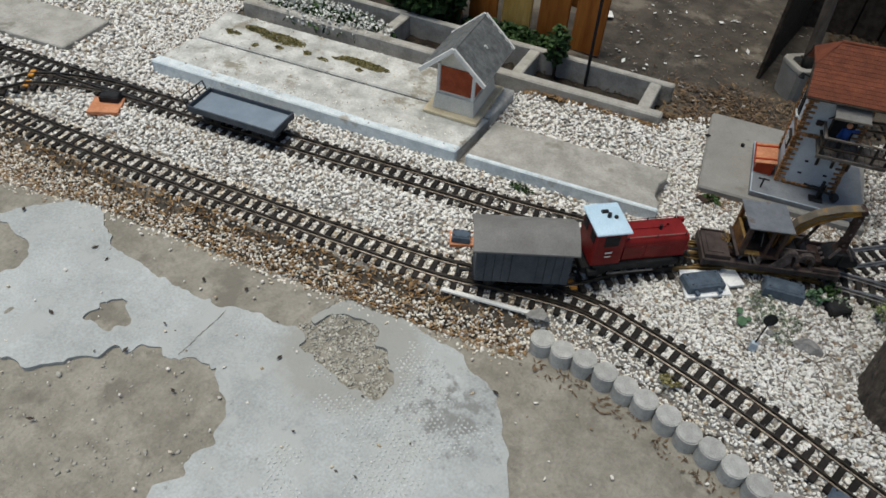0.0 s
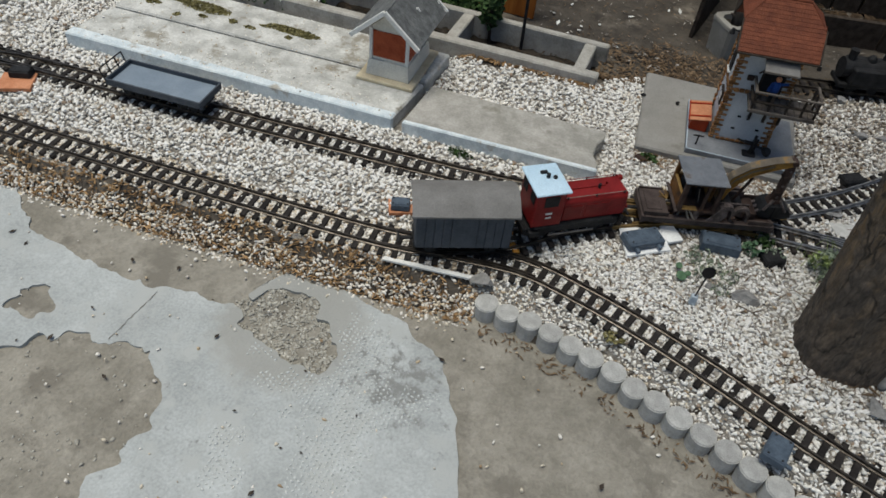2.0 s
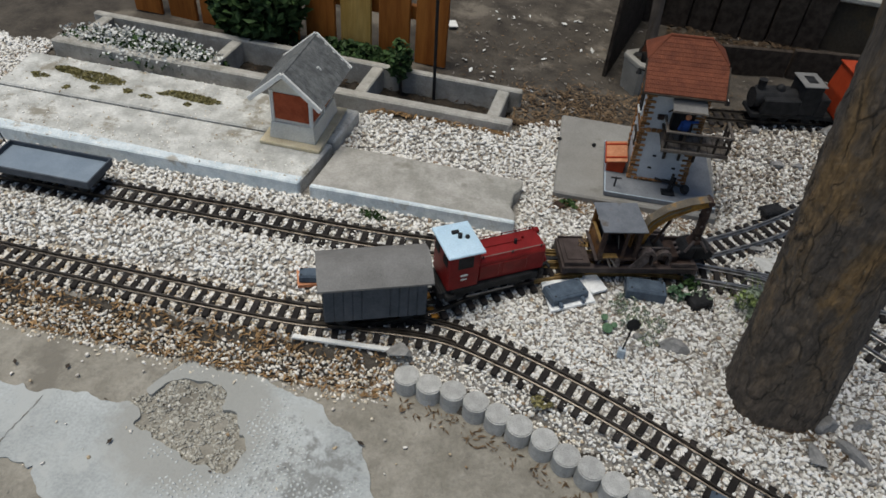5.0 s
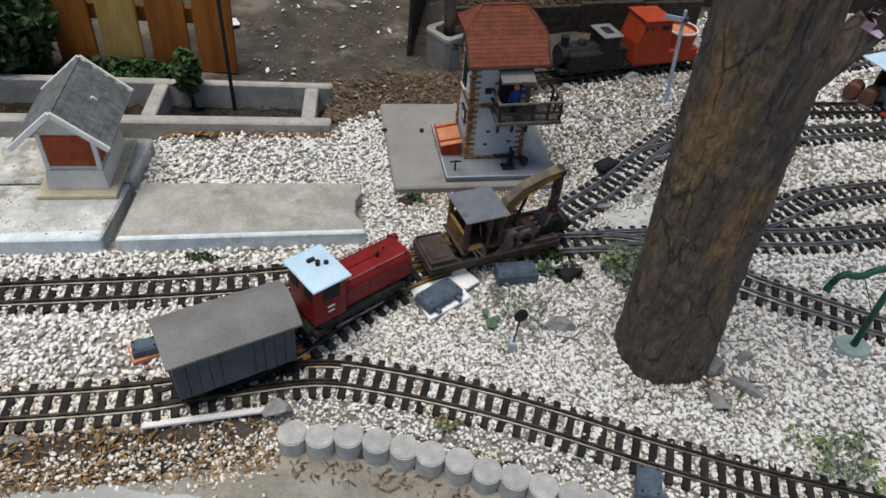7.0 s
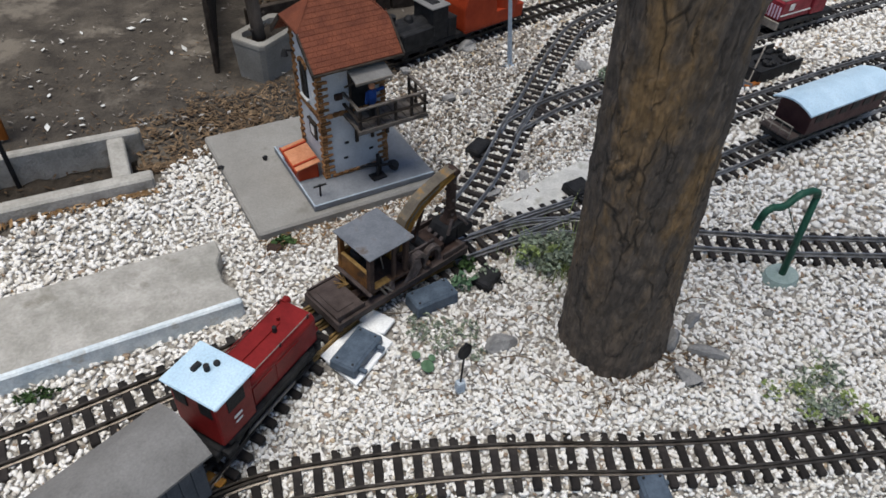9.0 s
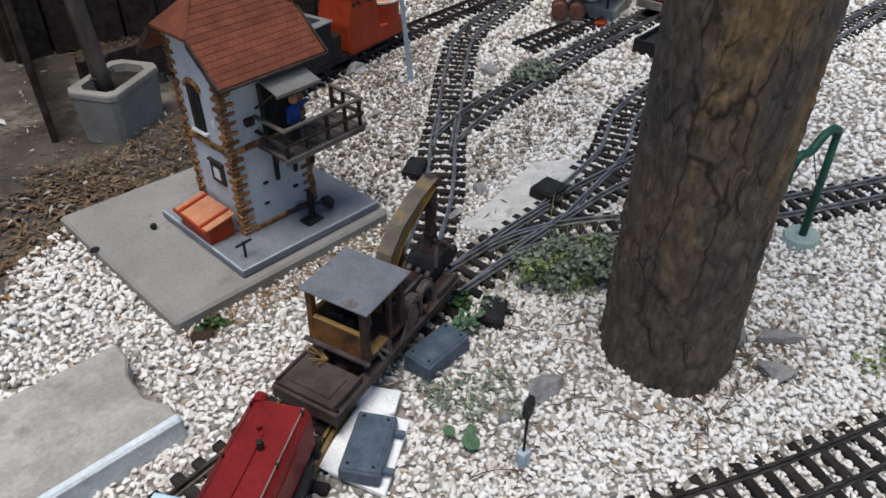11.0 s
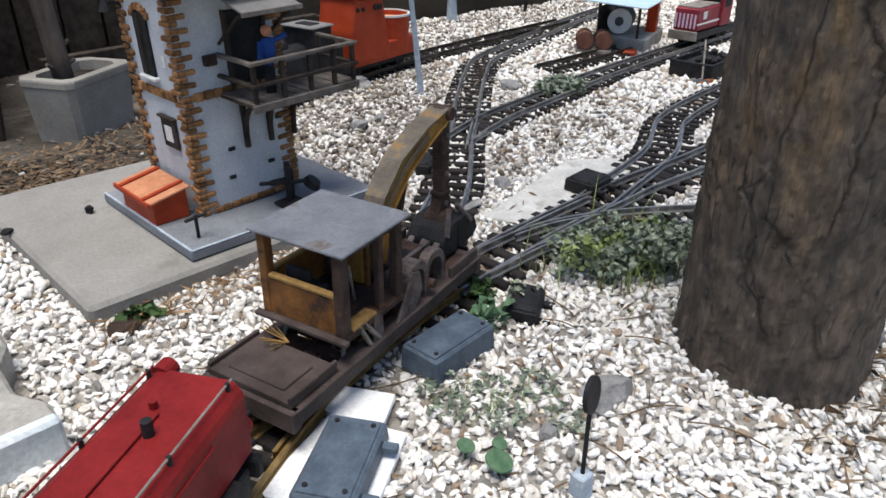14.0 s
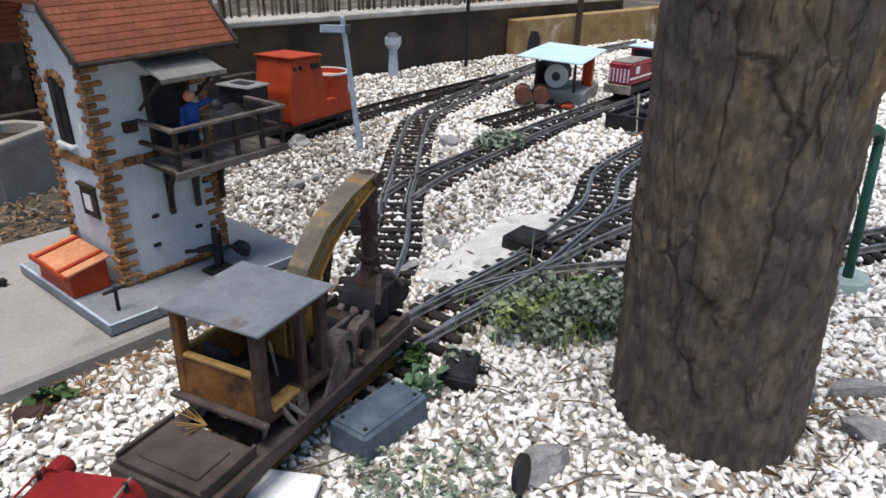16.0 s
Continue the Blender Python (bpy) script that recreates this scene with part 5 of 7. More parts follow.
def box_van(m):
    top = thing("box_van", m, "blue grey model box van with a curved grey roof", "model wagon")
    part("frame", box(0.19, 0.06, 0.012, (0, 0, 0.018), bevel=0.0015), BLACK, top)
    body = part("body", box(0.186, 0.084, 0.092, (0, 0, 0.03), bevel=0.0015), VAN_GREY, top)
    for sign in (-1, 1):
        for k in range(11):
            part("board", box(0.0155, 0.0025, 0.088, (-0.083 + k * 0.0166, sign * 0.0425, 0.032), bevel=0.0005), VAN_GREY, body)
        part("door", box(0.05, 0.003, 0.08, (0, sign * 0.0445, 0.034), bevel=0.0008), VAN_GREY, body)
    arc = [(-0.053 + 0.106 * k / 14, 0.122 + 0.021 * math.sin(math.pi * k / 14)) for k in range(15)]
    part("roof", prism(arc + [(y, z - 0.004) for y, z in arc[::-1]], 0.204, (-0.102, 0, 0), "x"), ROOF_GREY, top, "matt grey curved roof", smooth=False)
    gable = [(y * 0.79, z - 0.003) for y, z in arc]
    part("end_board", prism([(-0.042, 0.12), *gable, (0.042, 0.12)], 0.184, (-0.092, 0, 0), "x"), VAN_GREY, top)
    for x in (-0.06, 0.06):
        wheel_set(top, x)
    coupler(top, 0.096, 1)
    coupler(top, -0.096, -1)
    return top


def crane_wagon(m):
    top = thing("crane_wagon", m, "rusty model crane wagon with yellow cab and excavator arm", "model wagon")
    part("side_beam", box(0.268, 0.008, 0.014, (0.0115, -0.038, 0.016), bevel=0.001), RUST_DECK, top)
    part("side_beam", box(0.268, 0.008, 0.014, (0.0115, 0.038, 0.016), bevel=0.001), RUST_DECK, top)
    part("beam_flange", box(0.268, 0.014, 0.003, (0.0115, -0.038, 0.03), bevel=0.0006), RUST_DECK, top)
    part("beam_flange", box(0.268, 0.014, 0.003, (0.0115, 0.038, 0.03), bevel=0.0006), RUST_DECK, top)
    part("end_beam", box(0.009, 0.088, 0.018, (-0.122, 0, 0.015), bevel=0.001), RUST_DECK, top)
    part("end_beam", box(0.009, 0.088, 0.018, (0.145, 0, 0.015), bevel=0.001), RUST_DECK, top)
    part("centre_beam", box(0.255, 0.014, 0.01, (0.0115, 0, 0.015), bevel=0.001), RUST, top)
    for x in (-0.048, -0.03, 0.03, 0.075, 0.112):
        part("cross_beam", box(0.008, 0.07, 0.01, (x, 0, 0.018), bevel=0.001), RUST, top)
    deck = part("deck", box(0.052, 0.08, 0.006, (-0.097, 0, 0.033), bevel=0.001), RUST_DECK, top, "brown grey ribbed end deck")
    part("deck_rim", box(0.052, 0.003, 0.005, (-0.097, -0.0385, 0.038), bevel=0.0006), RUST_DECK, deck)
    part("deck_rim", box(0.052, 0.003, 0.005, (-0.097, 0.0385, 0.038), bevel=0.0006), RUST_DECK, deck)
    part("hatch", box(0.032, 0.054, 0.003, (-0.099, 0, 0.038), bevel=0.0008), RUST_DECK, deck)
    part("turntable", rod((-0.01, 0, 0.032), (-0.01, 0, 0.044), 0.03, sides=24), RUST, top)
    for sign in (-1, 1):
        part("strut", rod((-0.052, sign * 0.03, 0.03), (-0.044, sign * 0.026, 0.056), 0.002, sides=6), WOOD_GREY, top)
    # cab: floor, half walls, posts, flat roof
    cab = part("cab_floor", box(0.08, 0.082, 0.006, (-0.022, 0, 0.05), bevel=0.001), RUST, top)
    part("cab_ledge", box(0.006, 0.09, 0.004, (-0.064, 0, 0.052), bevel=0.0008), RUST_DECK, cab)
    part("cab_step", box(0.03, 0.012, 0.003, (-0.036, -0.035, 0.0562), bevel=0.0006), CAB_YELLOW, cab, "worn yellow step edge")
    z0, z1 = 0.0555, 0.125
    part("cab_wall", box(0.004, 0.07, 0.032, (-0.0585, 0, z0), bevel=0.0008), CAB_RUST, cab, "rusty brown cab wall")
    part("cab_wall", box(0.066, 0.004, 0.032, (-0.022, 0.037, z0), bevel=0.0008), CAB_RUST, cab, "rusty brown cab wall")
    part("cab_wall", box(0.004, 0.045, 0.066, (0.012, 0.0125, z0), bevel=0.0008), CAB_RUST, cab, "rusty brown cab wall")
    part("inner_panel", box(0.003, 0.034, 0.05, (0.008, 0.01, z0 + 0.004), bevel=0.001), CRANE_YELLOW, cab, "lighter rusty yellow inner panel")
    for x, y, w, d in ((-0.057, -0.036, 0.009, 0.009), (-0.057, 0.036, 0.009, 0.008), (0.013, -0.036, 0.008, 0.008), (0.013, 0.036, 0.008, 0.007), (-0.012, -0.037, 0.006, 0.006)):
        part("post", box(w, d, z1 - z0, (x, y, z0), bevel=0.0008), CAB_RUST if y > 0 else RUST, cab)
    part("window_rail", box(0.006, 0.063, 0.003, (-0.0585, 0, z0 + 0.032), bevel=0.0006), CAB_YELLOW, cab, "worn yellow window rail")
    part("window_rail", box(0.066, 0.005, 0.003, (-0.022, 0.037, z0 + 0.032), bevel=0.0006), CAB_YELLOW, cab, "worn yellow window rail")
    part("window_rail", box(0.062, 0.005, 0.006, (-0.022, -0.037, z1 - 0.0065), bevel=0.0006), RUST, cab)
    part("seat", box(0.02, 0.024, 0.02, (-0.036, 0.012, z0), bevel=0.003), BLACK, cab)
    part("seat_back", box(0.005, 0.024, 0.022, (-0.048, 0.012, z0 + 0.018), bevel=0.0015), BLACK, cab)
    part("control_post", rod((-0.012, 0.006, z0), (-0.016, 0.006, z0 + 0.045), 0.004, sides=8), BLACK, cab)
    part("lever", rod((-0.012, -0.012, z0), (-0.02, -0.014, z0 + 0.036), 0.0012, sides=6), WOOD_GREY, cab)
    part("roof", box(0.088, 0.09, 0.0028, (-0.021, 0, z1), bevel=0.0008), CRANE_GREY, top, "flat slate grey cab roof")
    # winch gear in front of the cab
    gear = part("winch_frame", box(0.07, 0.004, 0.034, (0.055, -0.02, 0.034), bevel=0.001), GEAR_GREY, top)
    part("winch_frame", box(0.07, 0.004, 0.034, (0.055, 0.02, 0.034), bevel=0.001), GEAR_GREY, top)
    part("drum", rod((0.045, -0.018, 0.056), (0.045, 0.018, 0.056), 0.013, sides=16), BLACK, gear)
    part("drum", rod((0.075, -0.018, 0.05), (0.075, 0.018, 0.05), 0.01, sides=16), BLACK, gear)
    bow_outer = [(0.018 * math.cos(math.pi * k / 8), 0.055 + 0.019 * math.sin(math.pi * k / 8)) for k in range(9)]
    bow_inner = [(0.012 * math.cos(math.pi * k / 8), 0.053 + 0.013 * math.sin(math.pi * k / 8)) for k in range(9)]
    hoop = [(0.018, 0.033), *bow_outer, (-0.018, 0.033), (-0.012, 0.033), *bow_inner[::-1], (0.012, 0.033)]
    for sign in (-1, 1):
        part("gear_guard", prism(hoop, 0.012, (0.04, -0.006 + sign * 0.034, 0), "y", bevel=0.0006), GEAR_GREY, gear, "bent grey steel hoop")
        part("gear_guard", prism(hoop, 0.01, (0.074, -0.005 + sign * 0.032, -0.004), "y", bevel=0.0006), GEAR_GREY, gear, "bent grey steel hoop")
        part("side_plate", prism([(-0.02, 0.031), (0.008, 0.031), (0.02, 0.048), (0.016, 0.066), (0.004, 0.07), (-0.004, 0.056)], 0.0025, (0.024, sign * 0.0425, 0), "y", bevel=0.0006), GEAR_GREY, gear)
        part("side_plate", prism([(-0.008, 0.031), (0.006, 0.031), (0.004, 0.052), (-0.006, 0.058)], 0.0025, (-0.018, sign * 0.0415, 0), "y", bevel=0.0006), GEAR_GREY, gear)
        part("strut", rod((-0.03, sign * 0.041, 0.032), (-0.042, sign * 0.039, 0.056), 0.0022, sides=6), WOOD_GREY, gear)
        part("strut", rod((-0.018, sign * 0.041, 0.032), (-0.036, sign * 0.039, 0.056), 0.0022, sides=6), WOOD_GREY, gear)
        part("tray_rim", box(0.05, 0.004, 0.011, (0.118, sign * 0.041, 0.033), bevel=0.0008), RUST_DECK, gear)
        part("pin", rod((0.058, sign * 0.046, 0.046), (0.058, sign * 0.036, 0.046), 0.004, sides=10), RUST, gear)
    part("gear_box", box(0.03, 0.05, 0.016, (0.096, 0, 0.033), bevel=0.0015), RUST, gear)
    part("tray_floor", box(0.056, 0.078, 0.003, (0.116, 0, 0.029), bevel=0.0006), RUST, gear)
    # boom: steep from its foot, bent forward, then the hanging dipper arm and its two-jawed grab
    bow = [(0.028, 0.058), (0.033, 0.09), (0.046, 0.119), (0.07, 0.142), (0.108, 0.16), (0.143, 0.171)]
    thick = [0.013, 0.016, 0.02, 0.019, 0.015, 0.009]
    upper, lower = [], []
    for (x, z), w, (dx, dz) in zip(bow, thick, [(0.1, 1), (0.25, 0.97), (0.55, 0.84), (0.8, 0.6), (0.92, 0.38), (0.96, 0.28)]):
        upper.append((x - dz * w / 2, z + dx * w / 2))
        lower.append((x + dz * w / 2, z - dx * w / 2))
    part("boom", prism(lower + upper[::-1], 0.016, (0, -0.008, 0), "y", bevel=0.0008), CRANE_YELLOW, top, "bent rusty yellow boom")
    skin = [(x - 0.0008, z + 0.0014) for x, z in upper]
    part("boom_plate", prism(upper + skin[::-1], 0.02, (0, -0.01, 0), "y"), BOOM_TOP, top, "worn grey brown upper plate")
    part("boom_plate", prism([(x, z - 0.0012) for x, z in lower] + lower[::-1], 0.02, (0, -0.01, 0), "y"), CRANE_YELLOW, top)
    for sign in (-1, 1):
        inner = [((x + u) / 2 - 0.002, (z + w) / 2) for (x, z), (u, w) in zip(upper[1:-1], lower[1:-1])]
        part("boom_rib", prism([*[(x, z + 0.002) for x, z in inner], *[(x, z - 0.002) for x, z in inner[::-1]]], 0.0015, (0, sign * 0.0088 - 0.00075, 0), "y"), BOOM_TOP, top)
    part("boom_foot", rod((0.026, -0.014, 0.058), (0.026, 0.014, 0.058), 0.009, sides=14), RUST, top)
    part("ram", rod((0.062, 0, 0.062), (0.08, 0, 0.122), 0.0032, sides=8), RUST, top)
    part("ram_rod", rod((0.08, 0, 0.122), (0.09, 0, 0.15), 0.0018, sides=8), WOOD_GREY, top)
    part("tip_pin", rod((0.143, -0.012, 0.171), (0.143, 0.012, 0.171), 0.006, sides=14), RUST, top)
    arm = part("dipper_arm", prism([(0.137, 0.177), (0.148, 0.177), (0.15, 0.15), (0.149, 0.095), (0.157, 0.068), (0.129, 0.068), (0.138, 0.095), (0.136, 0.15)], 0.012, (0, -0.006, 0), "y", bevel=0.001), RUST, top, "dark rusty dipper arm")
    for z in (0.082, 0.112, 0.15):
        part("bolt", rod((0.143, -0.0085, z), (0.143, 0.0085, z), 0.0026, sides=8), GEAR_GREY, arm)
    part("arm_ram", rod((0.154, 0, 0.08), (0.152, 0, 0.15), 0.0022, sides=8), GEAR_GREY, arm)
    for z in (0.09, 0.13):
        part("collar", box(0.017, 0.014, 0.005, (0.143, 0, z), bevel=0.001), RUST, arm)
    part("grab_head", box(0.032, 0.028, 0.016, (0.143, 0, 0.06), bevel=0.003, top=0.7), RUST, top)
    for sign in (-1, 1):
        jaw = [(0.0, 0.065), (0.012, 0.066), (0.024, 0.06), (0.033, 0.05), (0.035, 0.04), (0.028, 0.034), (0.016, 0.0325), (0.001, 0.033), (0.001, 0.046)]
        reach = 1.15 if sign > 0 else 0.85
        grab = part("grab_jaw", prism([(sign * x * reach, z) for x, z in jaw], 0.042, (0.143, -0.021, 0.003), "y", bevel=0.0014), BLACK, top, "dark pointed grab jaw")
        for k in range(3):
            part("tooth", box(0.008, 0.007, 0.004, (0.143 + sign * 0.034 * reach, -0.014 + k * 0.014, 0.048), bevel=0.001, turn=(0, sign * 35, 0)), GEAR_GREY, grab)
        part("jaw_arm", rod((0.143 + sign * 0.007, -0.014, 0.08), (0.143 + sign * 0.023, -0.022, 0.058), 0.0028, sides=6), GEAR_GREY, top)
    # a tuft of orange wire under the back of the cab
    r = random.Random(12)
    for k in range(9):
        a = r.uniform(1.2, 4.4)
        part("loose_wire", rod((-0.066, 0.012, 0.037), (-0.066 + 0.02 * math.cos(a), 0.016 + 0.018 * math.sin(a), 0.04 + r.uniform(0, 0.012)), 0.0006, sides=5), CAB_YELLOW, top)
    for x in (-0.085, 0.1):
        wheel_set(top, x)
    coupler(top, -0.125, -1)
    coupler(top, 0.149, 1)
    return top


def flat_wagon(m):
    top = thing("flat_wagon", m, "blue grey model flat wagon with low sides", "model wagon")
    part("frame", box(0.225, 0.05, 0.014, (0, 0, 0.016), bevel=0.0015), BLACK, top)
    part("deck", box(0.236, 0.09, 0.006, (0, 0, 0.03), bevel=0.001), material("blue_grey_deck", (0.19, 0.24, 0.3), (0.24, 0.295, 0.36), size=0.05, rough=0.6, grain=0.003), top, "pale blue grey deck")
    for sign in (-1, 1):
        part("side_board", box(0.238, 0.004, 0.017, (0, sign * 0.045, 0.03), bevel=0.0008), VAN_GREY, top)
        part("end_board", box(0.004, 0.09, 0.017, (sign * 0.118, 0, 0.03), bevel=0.0008), VAN_GREY, top)
    for y in (-0.04, -0.014, 0.014, 0.04):
        part("rail_post", rod((-0.122, y, 0.028), (-0.134, y, 0.066), 0.0016, sides=6), BLACK, top)
    for z in (0.047, 0.065):
        part("end_rail", rod((-0.122 - (z - 0.028) * 0.316, -0.041, z), (-0.122 - (z - 0.028) * 0.316, 0.041, z), 0.0016, sides=6), BLACK, top)
    for x in (-0.085, -0.055, 0.055, 0.085):
        wheel_set(top, x)
    return top


crane_wagon(on_line(0.325))
diesel_loco(on_line(0.076))
box_van(on_line(-0.106))
flat_wagon(on_line(-0.885, PLATFORM_Q))


# ---- point motors, panels, plates ----
def point_motor(m, label="dark blue grey plastic point motor box beside the track", mat=BOX_GREY, w=0.075, d=0.04, h=0.02, lugs=True):
    top = thing("point_motor", m, label, "point motor", "point motors")
    part("body", box(w, d, h, bevel=0.002, top=0.96), mat, top)
    part("cover", box(w * 0.9, d * 0.8, 0.0015, (0, 0, h), bevel=0.0005), mat, top)
    for x in (-w * 0.38, w * 0.38):
        for y in (-d * 0.3, d * 0.3):
            part("screw", rod((x, y, h), (x, y, h + 0.0025), 0.002, sides=8), BLACK, top)
    if lugs:
        for x in (-w * 0.3, w * 0.3):
            part("lug", box(0.007, 0.012, 0.006, (x, -d / 2 - 0.005, 0.004), bevel=0.001), mat, top)
    return top


tile = thing("foam_board", Matrix.Identity(4), "broken white foam board lying on the gravel", "board")
part("piece", prism([(0.183, 1.247), (0.217, 1.17), (0.297, 1.228), (0.284, 1.25), (0.268, 1.285)], 0.007, (0, 0, 0.002), bevel=0.001), STYRO, tile)
part("piece", prism([(0.275, 1.255), (0.29, 1.247), (0.316, 1.268), (0.288, 1.305), (0.262, 1.288)], 0.007, (0, 0, 0.0035), bevel=0.001), STYRO, tile)
point_motor(pose(0.236, 1.222, 0.0105, 0, 0, 38), w=0.082, d=0.045, h=0.017)
point_motor(pose(0.388, 1.287, 0.002, 0, 0, 8), w=0.08, d=0.042, h=0.024, lugs=False)
point_motor(pose(0.54, 0.87, -0.034, 0, 0, 75), w=0.055, d=0.04, h=0.018)
point_motor(pose(0.655, 1.655, 0.0, 0, 0, 35), mat=BLACK, w=0.055, d=0.035, h=0.018)
point_motor(pose(0.776, 1.452, 0.006, 0, 0, 8), mat=BLACK, w=0.05, d=0.045, h=0.018, label="black plastic point motor box on a concrete plate")
point_motor(pose(0.495, 1.3, -0.004, 4, -6, 34), mat=BLACK, w=0.046, d=0.036, h=0.021, label="black plastic point motor box among weeds")
point_motor(pose(-0.252, 1.108, -0.002, 0, 0, 20), w=0.04, d=0.028, h=0.016, lugs=False, label="small dark box on an orange tile")
clay = part("clay_tile", box(0.085, 0.065, 0.009, bevel=0.001), ORANGE_TILE)
clay.matrix_basis = pose(-0.243, 1.13, -0.0115, 0, 0, 27)
tagged(clay, "orange clay tile lying in the gravel", "tile")
clay = part("clay_tile", box(0.076, 0.068, 0.01, bevel=0.001), ORANGE_TILE)
clay.matrix_basis = pose(-1.229, 1.09, -0.001, 0, 0, 28)
tagged(clay, "orange clay tile lying in the gravel", "tile")
point_motor(pose(-1.233, 1.112, 0.009, 0, 0, 22), mat=BLACK, w=0.05, d=0.03, h=0.016, lugs=False, label="small dark box on an orange tile")
slab("concrete_plate", [(0.605, 1.478), (0.63, 1.432), (0.7, 1.43), (0.93, 1.465), (0.9, 1.51), (0.84, 1.545)], -0.01, 0.006, PALE_PLATE, "thin pale concrete plate under the track", "concrete plate", bevel=0.0015)
strip = part("white_strip", box(0.185, 0.01, 0.006, bevel=0.001), WHITE)
strip.matrix_basis = pose(-0.14, 0.995, -0.03, 0, 0, 9)
tagged(strip, "white painted strip along the track", "strip")


# ---- gravel ----
def icosphere(sub):
    """A round base shape: 20 faces, or for close stones 24 quads."""
    bm = bmesh.new()
    if sub == 1:
        bmesh.ops.create_icosphere(bm, subdivisions=1, radius=1)
    else:
        bmesh.ops.create_cube(bm, size=2)
        bmesh.ops.subdivide_edges(bm, edges=bm.edges[:], cuts=1, use_grid_fill=True)
        for v in bm.verts:
            v.co.normalize()
    bm.verts.ensure_lookup_table()
    v = np.array([x.co[:] for x in bm.verts])
    f = np.array([[x.index for x in p.verts] for p in bm.faces])
    bm.free()
    return v, f


def pebbles(name, x, y, z, size, mat, sub, seed, label):
    r = np.random.RandomState(seed)
    v, f = icosphere(sub)
    n = len(x)
    s = size[:, None] * np.stack([r.uniform(0.85, 1.6, n), r.uniform(0.7, 1.05, n), r.uniform(0.45, 0.8, n)], 1)
    q = r.normal(0, 1, (n, 4)) * (1, 0.45, 0.45, 1)
    q /= np.linalg.norm(q, axis=1)[:, None]
    w, a, b, c = q.T
    R = np.stack([1 - 2 * (b * b + c * c), 2 * (a * b - c * w), 2 * (a * c + b * w), 2 * (a * b + c * w), 1 - 2 * (a * a + c * c), 2 * (b * c - a * w), 2 * (a * c - b * w), 2 * (b * c + a * w), 1 - 2 * (a * a + b * b)], 1).reshape(n, 3, 3)
    U = np.repeat(v[None], n, 0)
    for _ in range(6):
        g = r.normal(0, 1, (n, 3))
        g /= np.linalg.norm(g, axis=1)[:, None]
        U -= np.maximum(0, np.einsum("nki,ni->nk", U, g) - r.uniform(0.38, 0.75, (n, 1)))[..., None] * g[:, None]
    P = np.einsum("nij,nkj->nki", R, U * 1.2 * s[:, None]) + np.stack([x, y, z], 1)[:, None]
    F = f[None] + (np.arange(n) * len(v))[:, None, None]
    ob = link(name, raw(name, P.reshape(-1, 3), F.reshape(-1, f.shape[1]), sub < 2), mat)
    return tagged(ob, label, "gravel", kind="stuff")


SOLID = [
    [(-1.25, 1.279), (0.1, 1.374), (0.09, 1.53), (-0.36, 1.508), (-0.36, 1.665), (-1.268, 1.612)],
    [(0.165, 1.535), (0.525, 1.568), (0.51, 1.9), (0.133, 1.87)],
    [(-1.524, 1.23), (-1.535, 1.41), (-2.3, 1.35), (-2.3, 1.16)],
    [(0.183, 1.247), (0.217, 1.17), (0.297, 1.228), (0.316, 1.268), (0.288, 1.305), (0.262, 1.288)],
    [(0.605, 1.478), (0.63, 1.432), (0.7, 1.43), (0.93, 1.465), (0.9, 1.51), (0.84, 1.545)],
]
BACK_X = [-2.5, -1.3, -1.25, 0.02, 0.03, 0.142, 0.4, 0.56, 0.75, 0.9, 1.0, 1.3, 3.0]
BACK_Y = [1.75, 1.72, 1.66, 1.72, 1.8, 1.875, 1.9, 1.98, 2.1, 2.2, 2.4, 2.63, 2.63]


def scatter(step, seed, keep):
    r = np.random.RandomState(seed)
    X, Y = np.meshgrid(np.arange(-2.2, 2.9, step), np.arange(0.6, 2.66, step))
    X = (X + r.uniform(-0.5, 0.5, X.shape) * step).ravel()
    Y = (Y + r.uniform(-0.5, 0.5, Y.shape) * step).ravel()
    ok = (Y > edge_y(X) + np.where(X < -0.03, r.uniform(-0.035, 0.02, X.shape), 0.004)) & (Y < np.interp(X, BACK_X, BACK_Y) + 0.03 * wave(X, Y, 0.15, 17))
    for poly in SOLID:
        ok &= ~inside(X, Y, poly)
    ok &= np.hypot(X - 0.631, Y - 1.118) > 0.083
    bank = near_y(X) - Y
    ok &= ~((X < -0.05) & (bank > 0.046) & (bank < 0.07 + 0.008 * wave(X, Y, 0.06, 18)) & (r.uniform(0, 1, X.shape) < 0.85))
    ok &= keep(X, Y)
    return X[ok], Y[ok], r


def litter_zone(X, Y):
    """How far a place lies in the strip of tan grit along the patio."""
    return smooth(near_y(X) - 0.03 + 0.02 * wave(X, Y, 0.08, 19) - Y, -0.01, 0.02) * (X < 0.5) + 0.0


bed_xs, bed_ys = np.arange(-2.2, 2.95, 0.016), np.arange(0.75, 2.66, 0.016)
gravel_bed = clipped("gravel_bed", bed_xs, bed_ys, lambda X, Y: bed(X, Y) - 0.0008 + 0.004 * wave(X, Y, 0.2, 3) * smooth(Y, 1.9, 2.1), lambda X, Y: (Y > edge_y(X) + 0.012) & ((Y > near_y(X) - 0.046) | (X > -0.05)) & (Y < np.interp(X, BACK_X, BACK_Y) - 0.01 + 0.03 * wave(X, Y, 0.15, 17)) & ~inside(X, Y, SOLID[4]), GRIT_BED)
tagged(gravel_bed, "packed pale grit under the loose gravel", "gravel bed", kind="structure")
TRACK_LINES = [curve(p, 0.02) for p in (NEAR, PLATFORM_LINE, CROSSOVER, LOOP, YARD_BEND, TREE_LINE, SHED_LINE, STUB, BACK_LINE)]
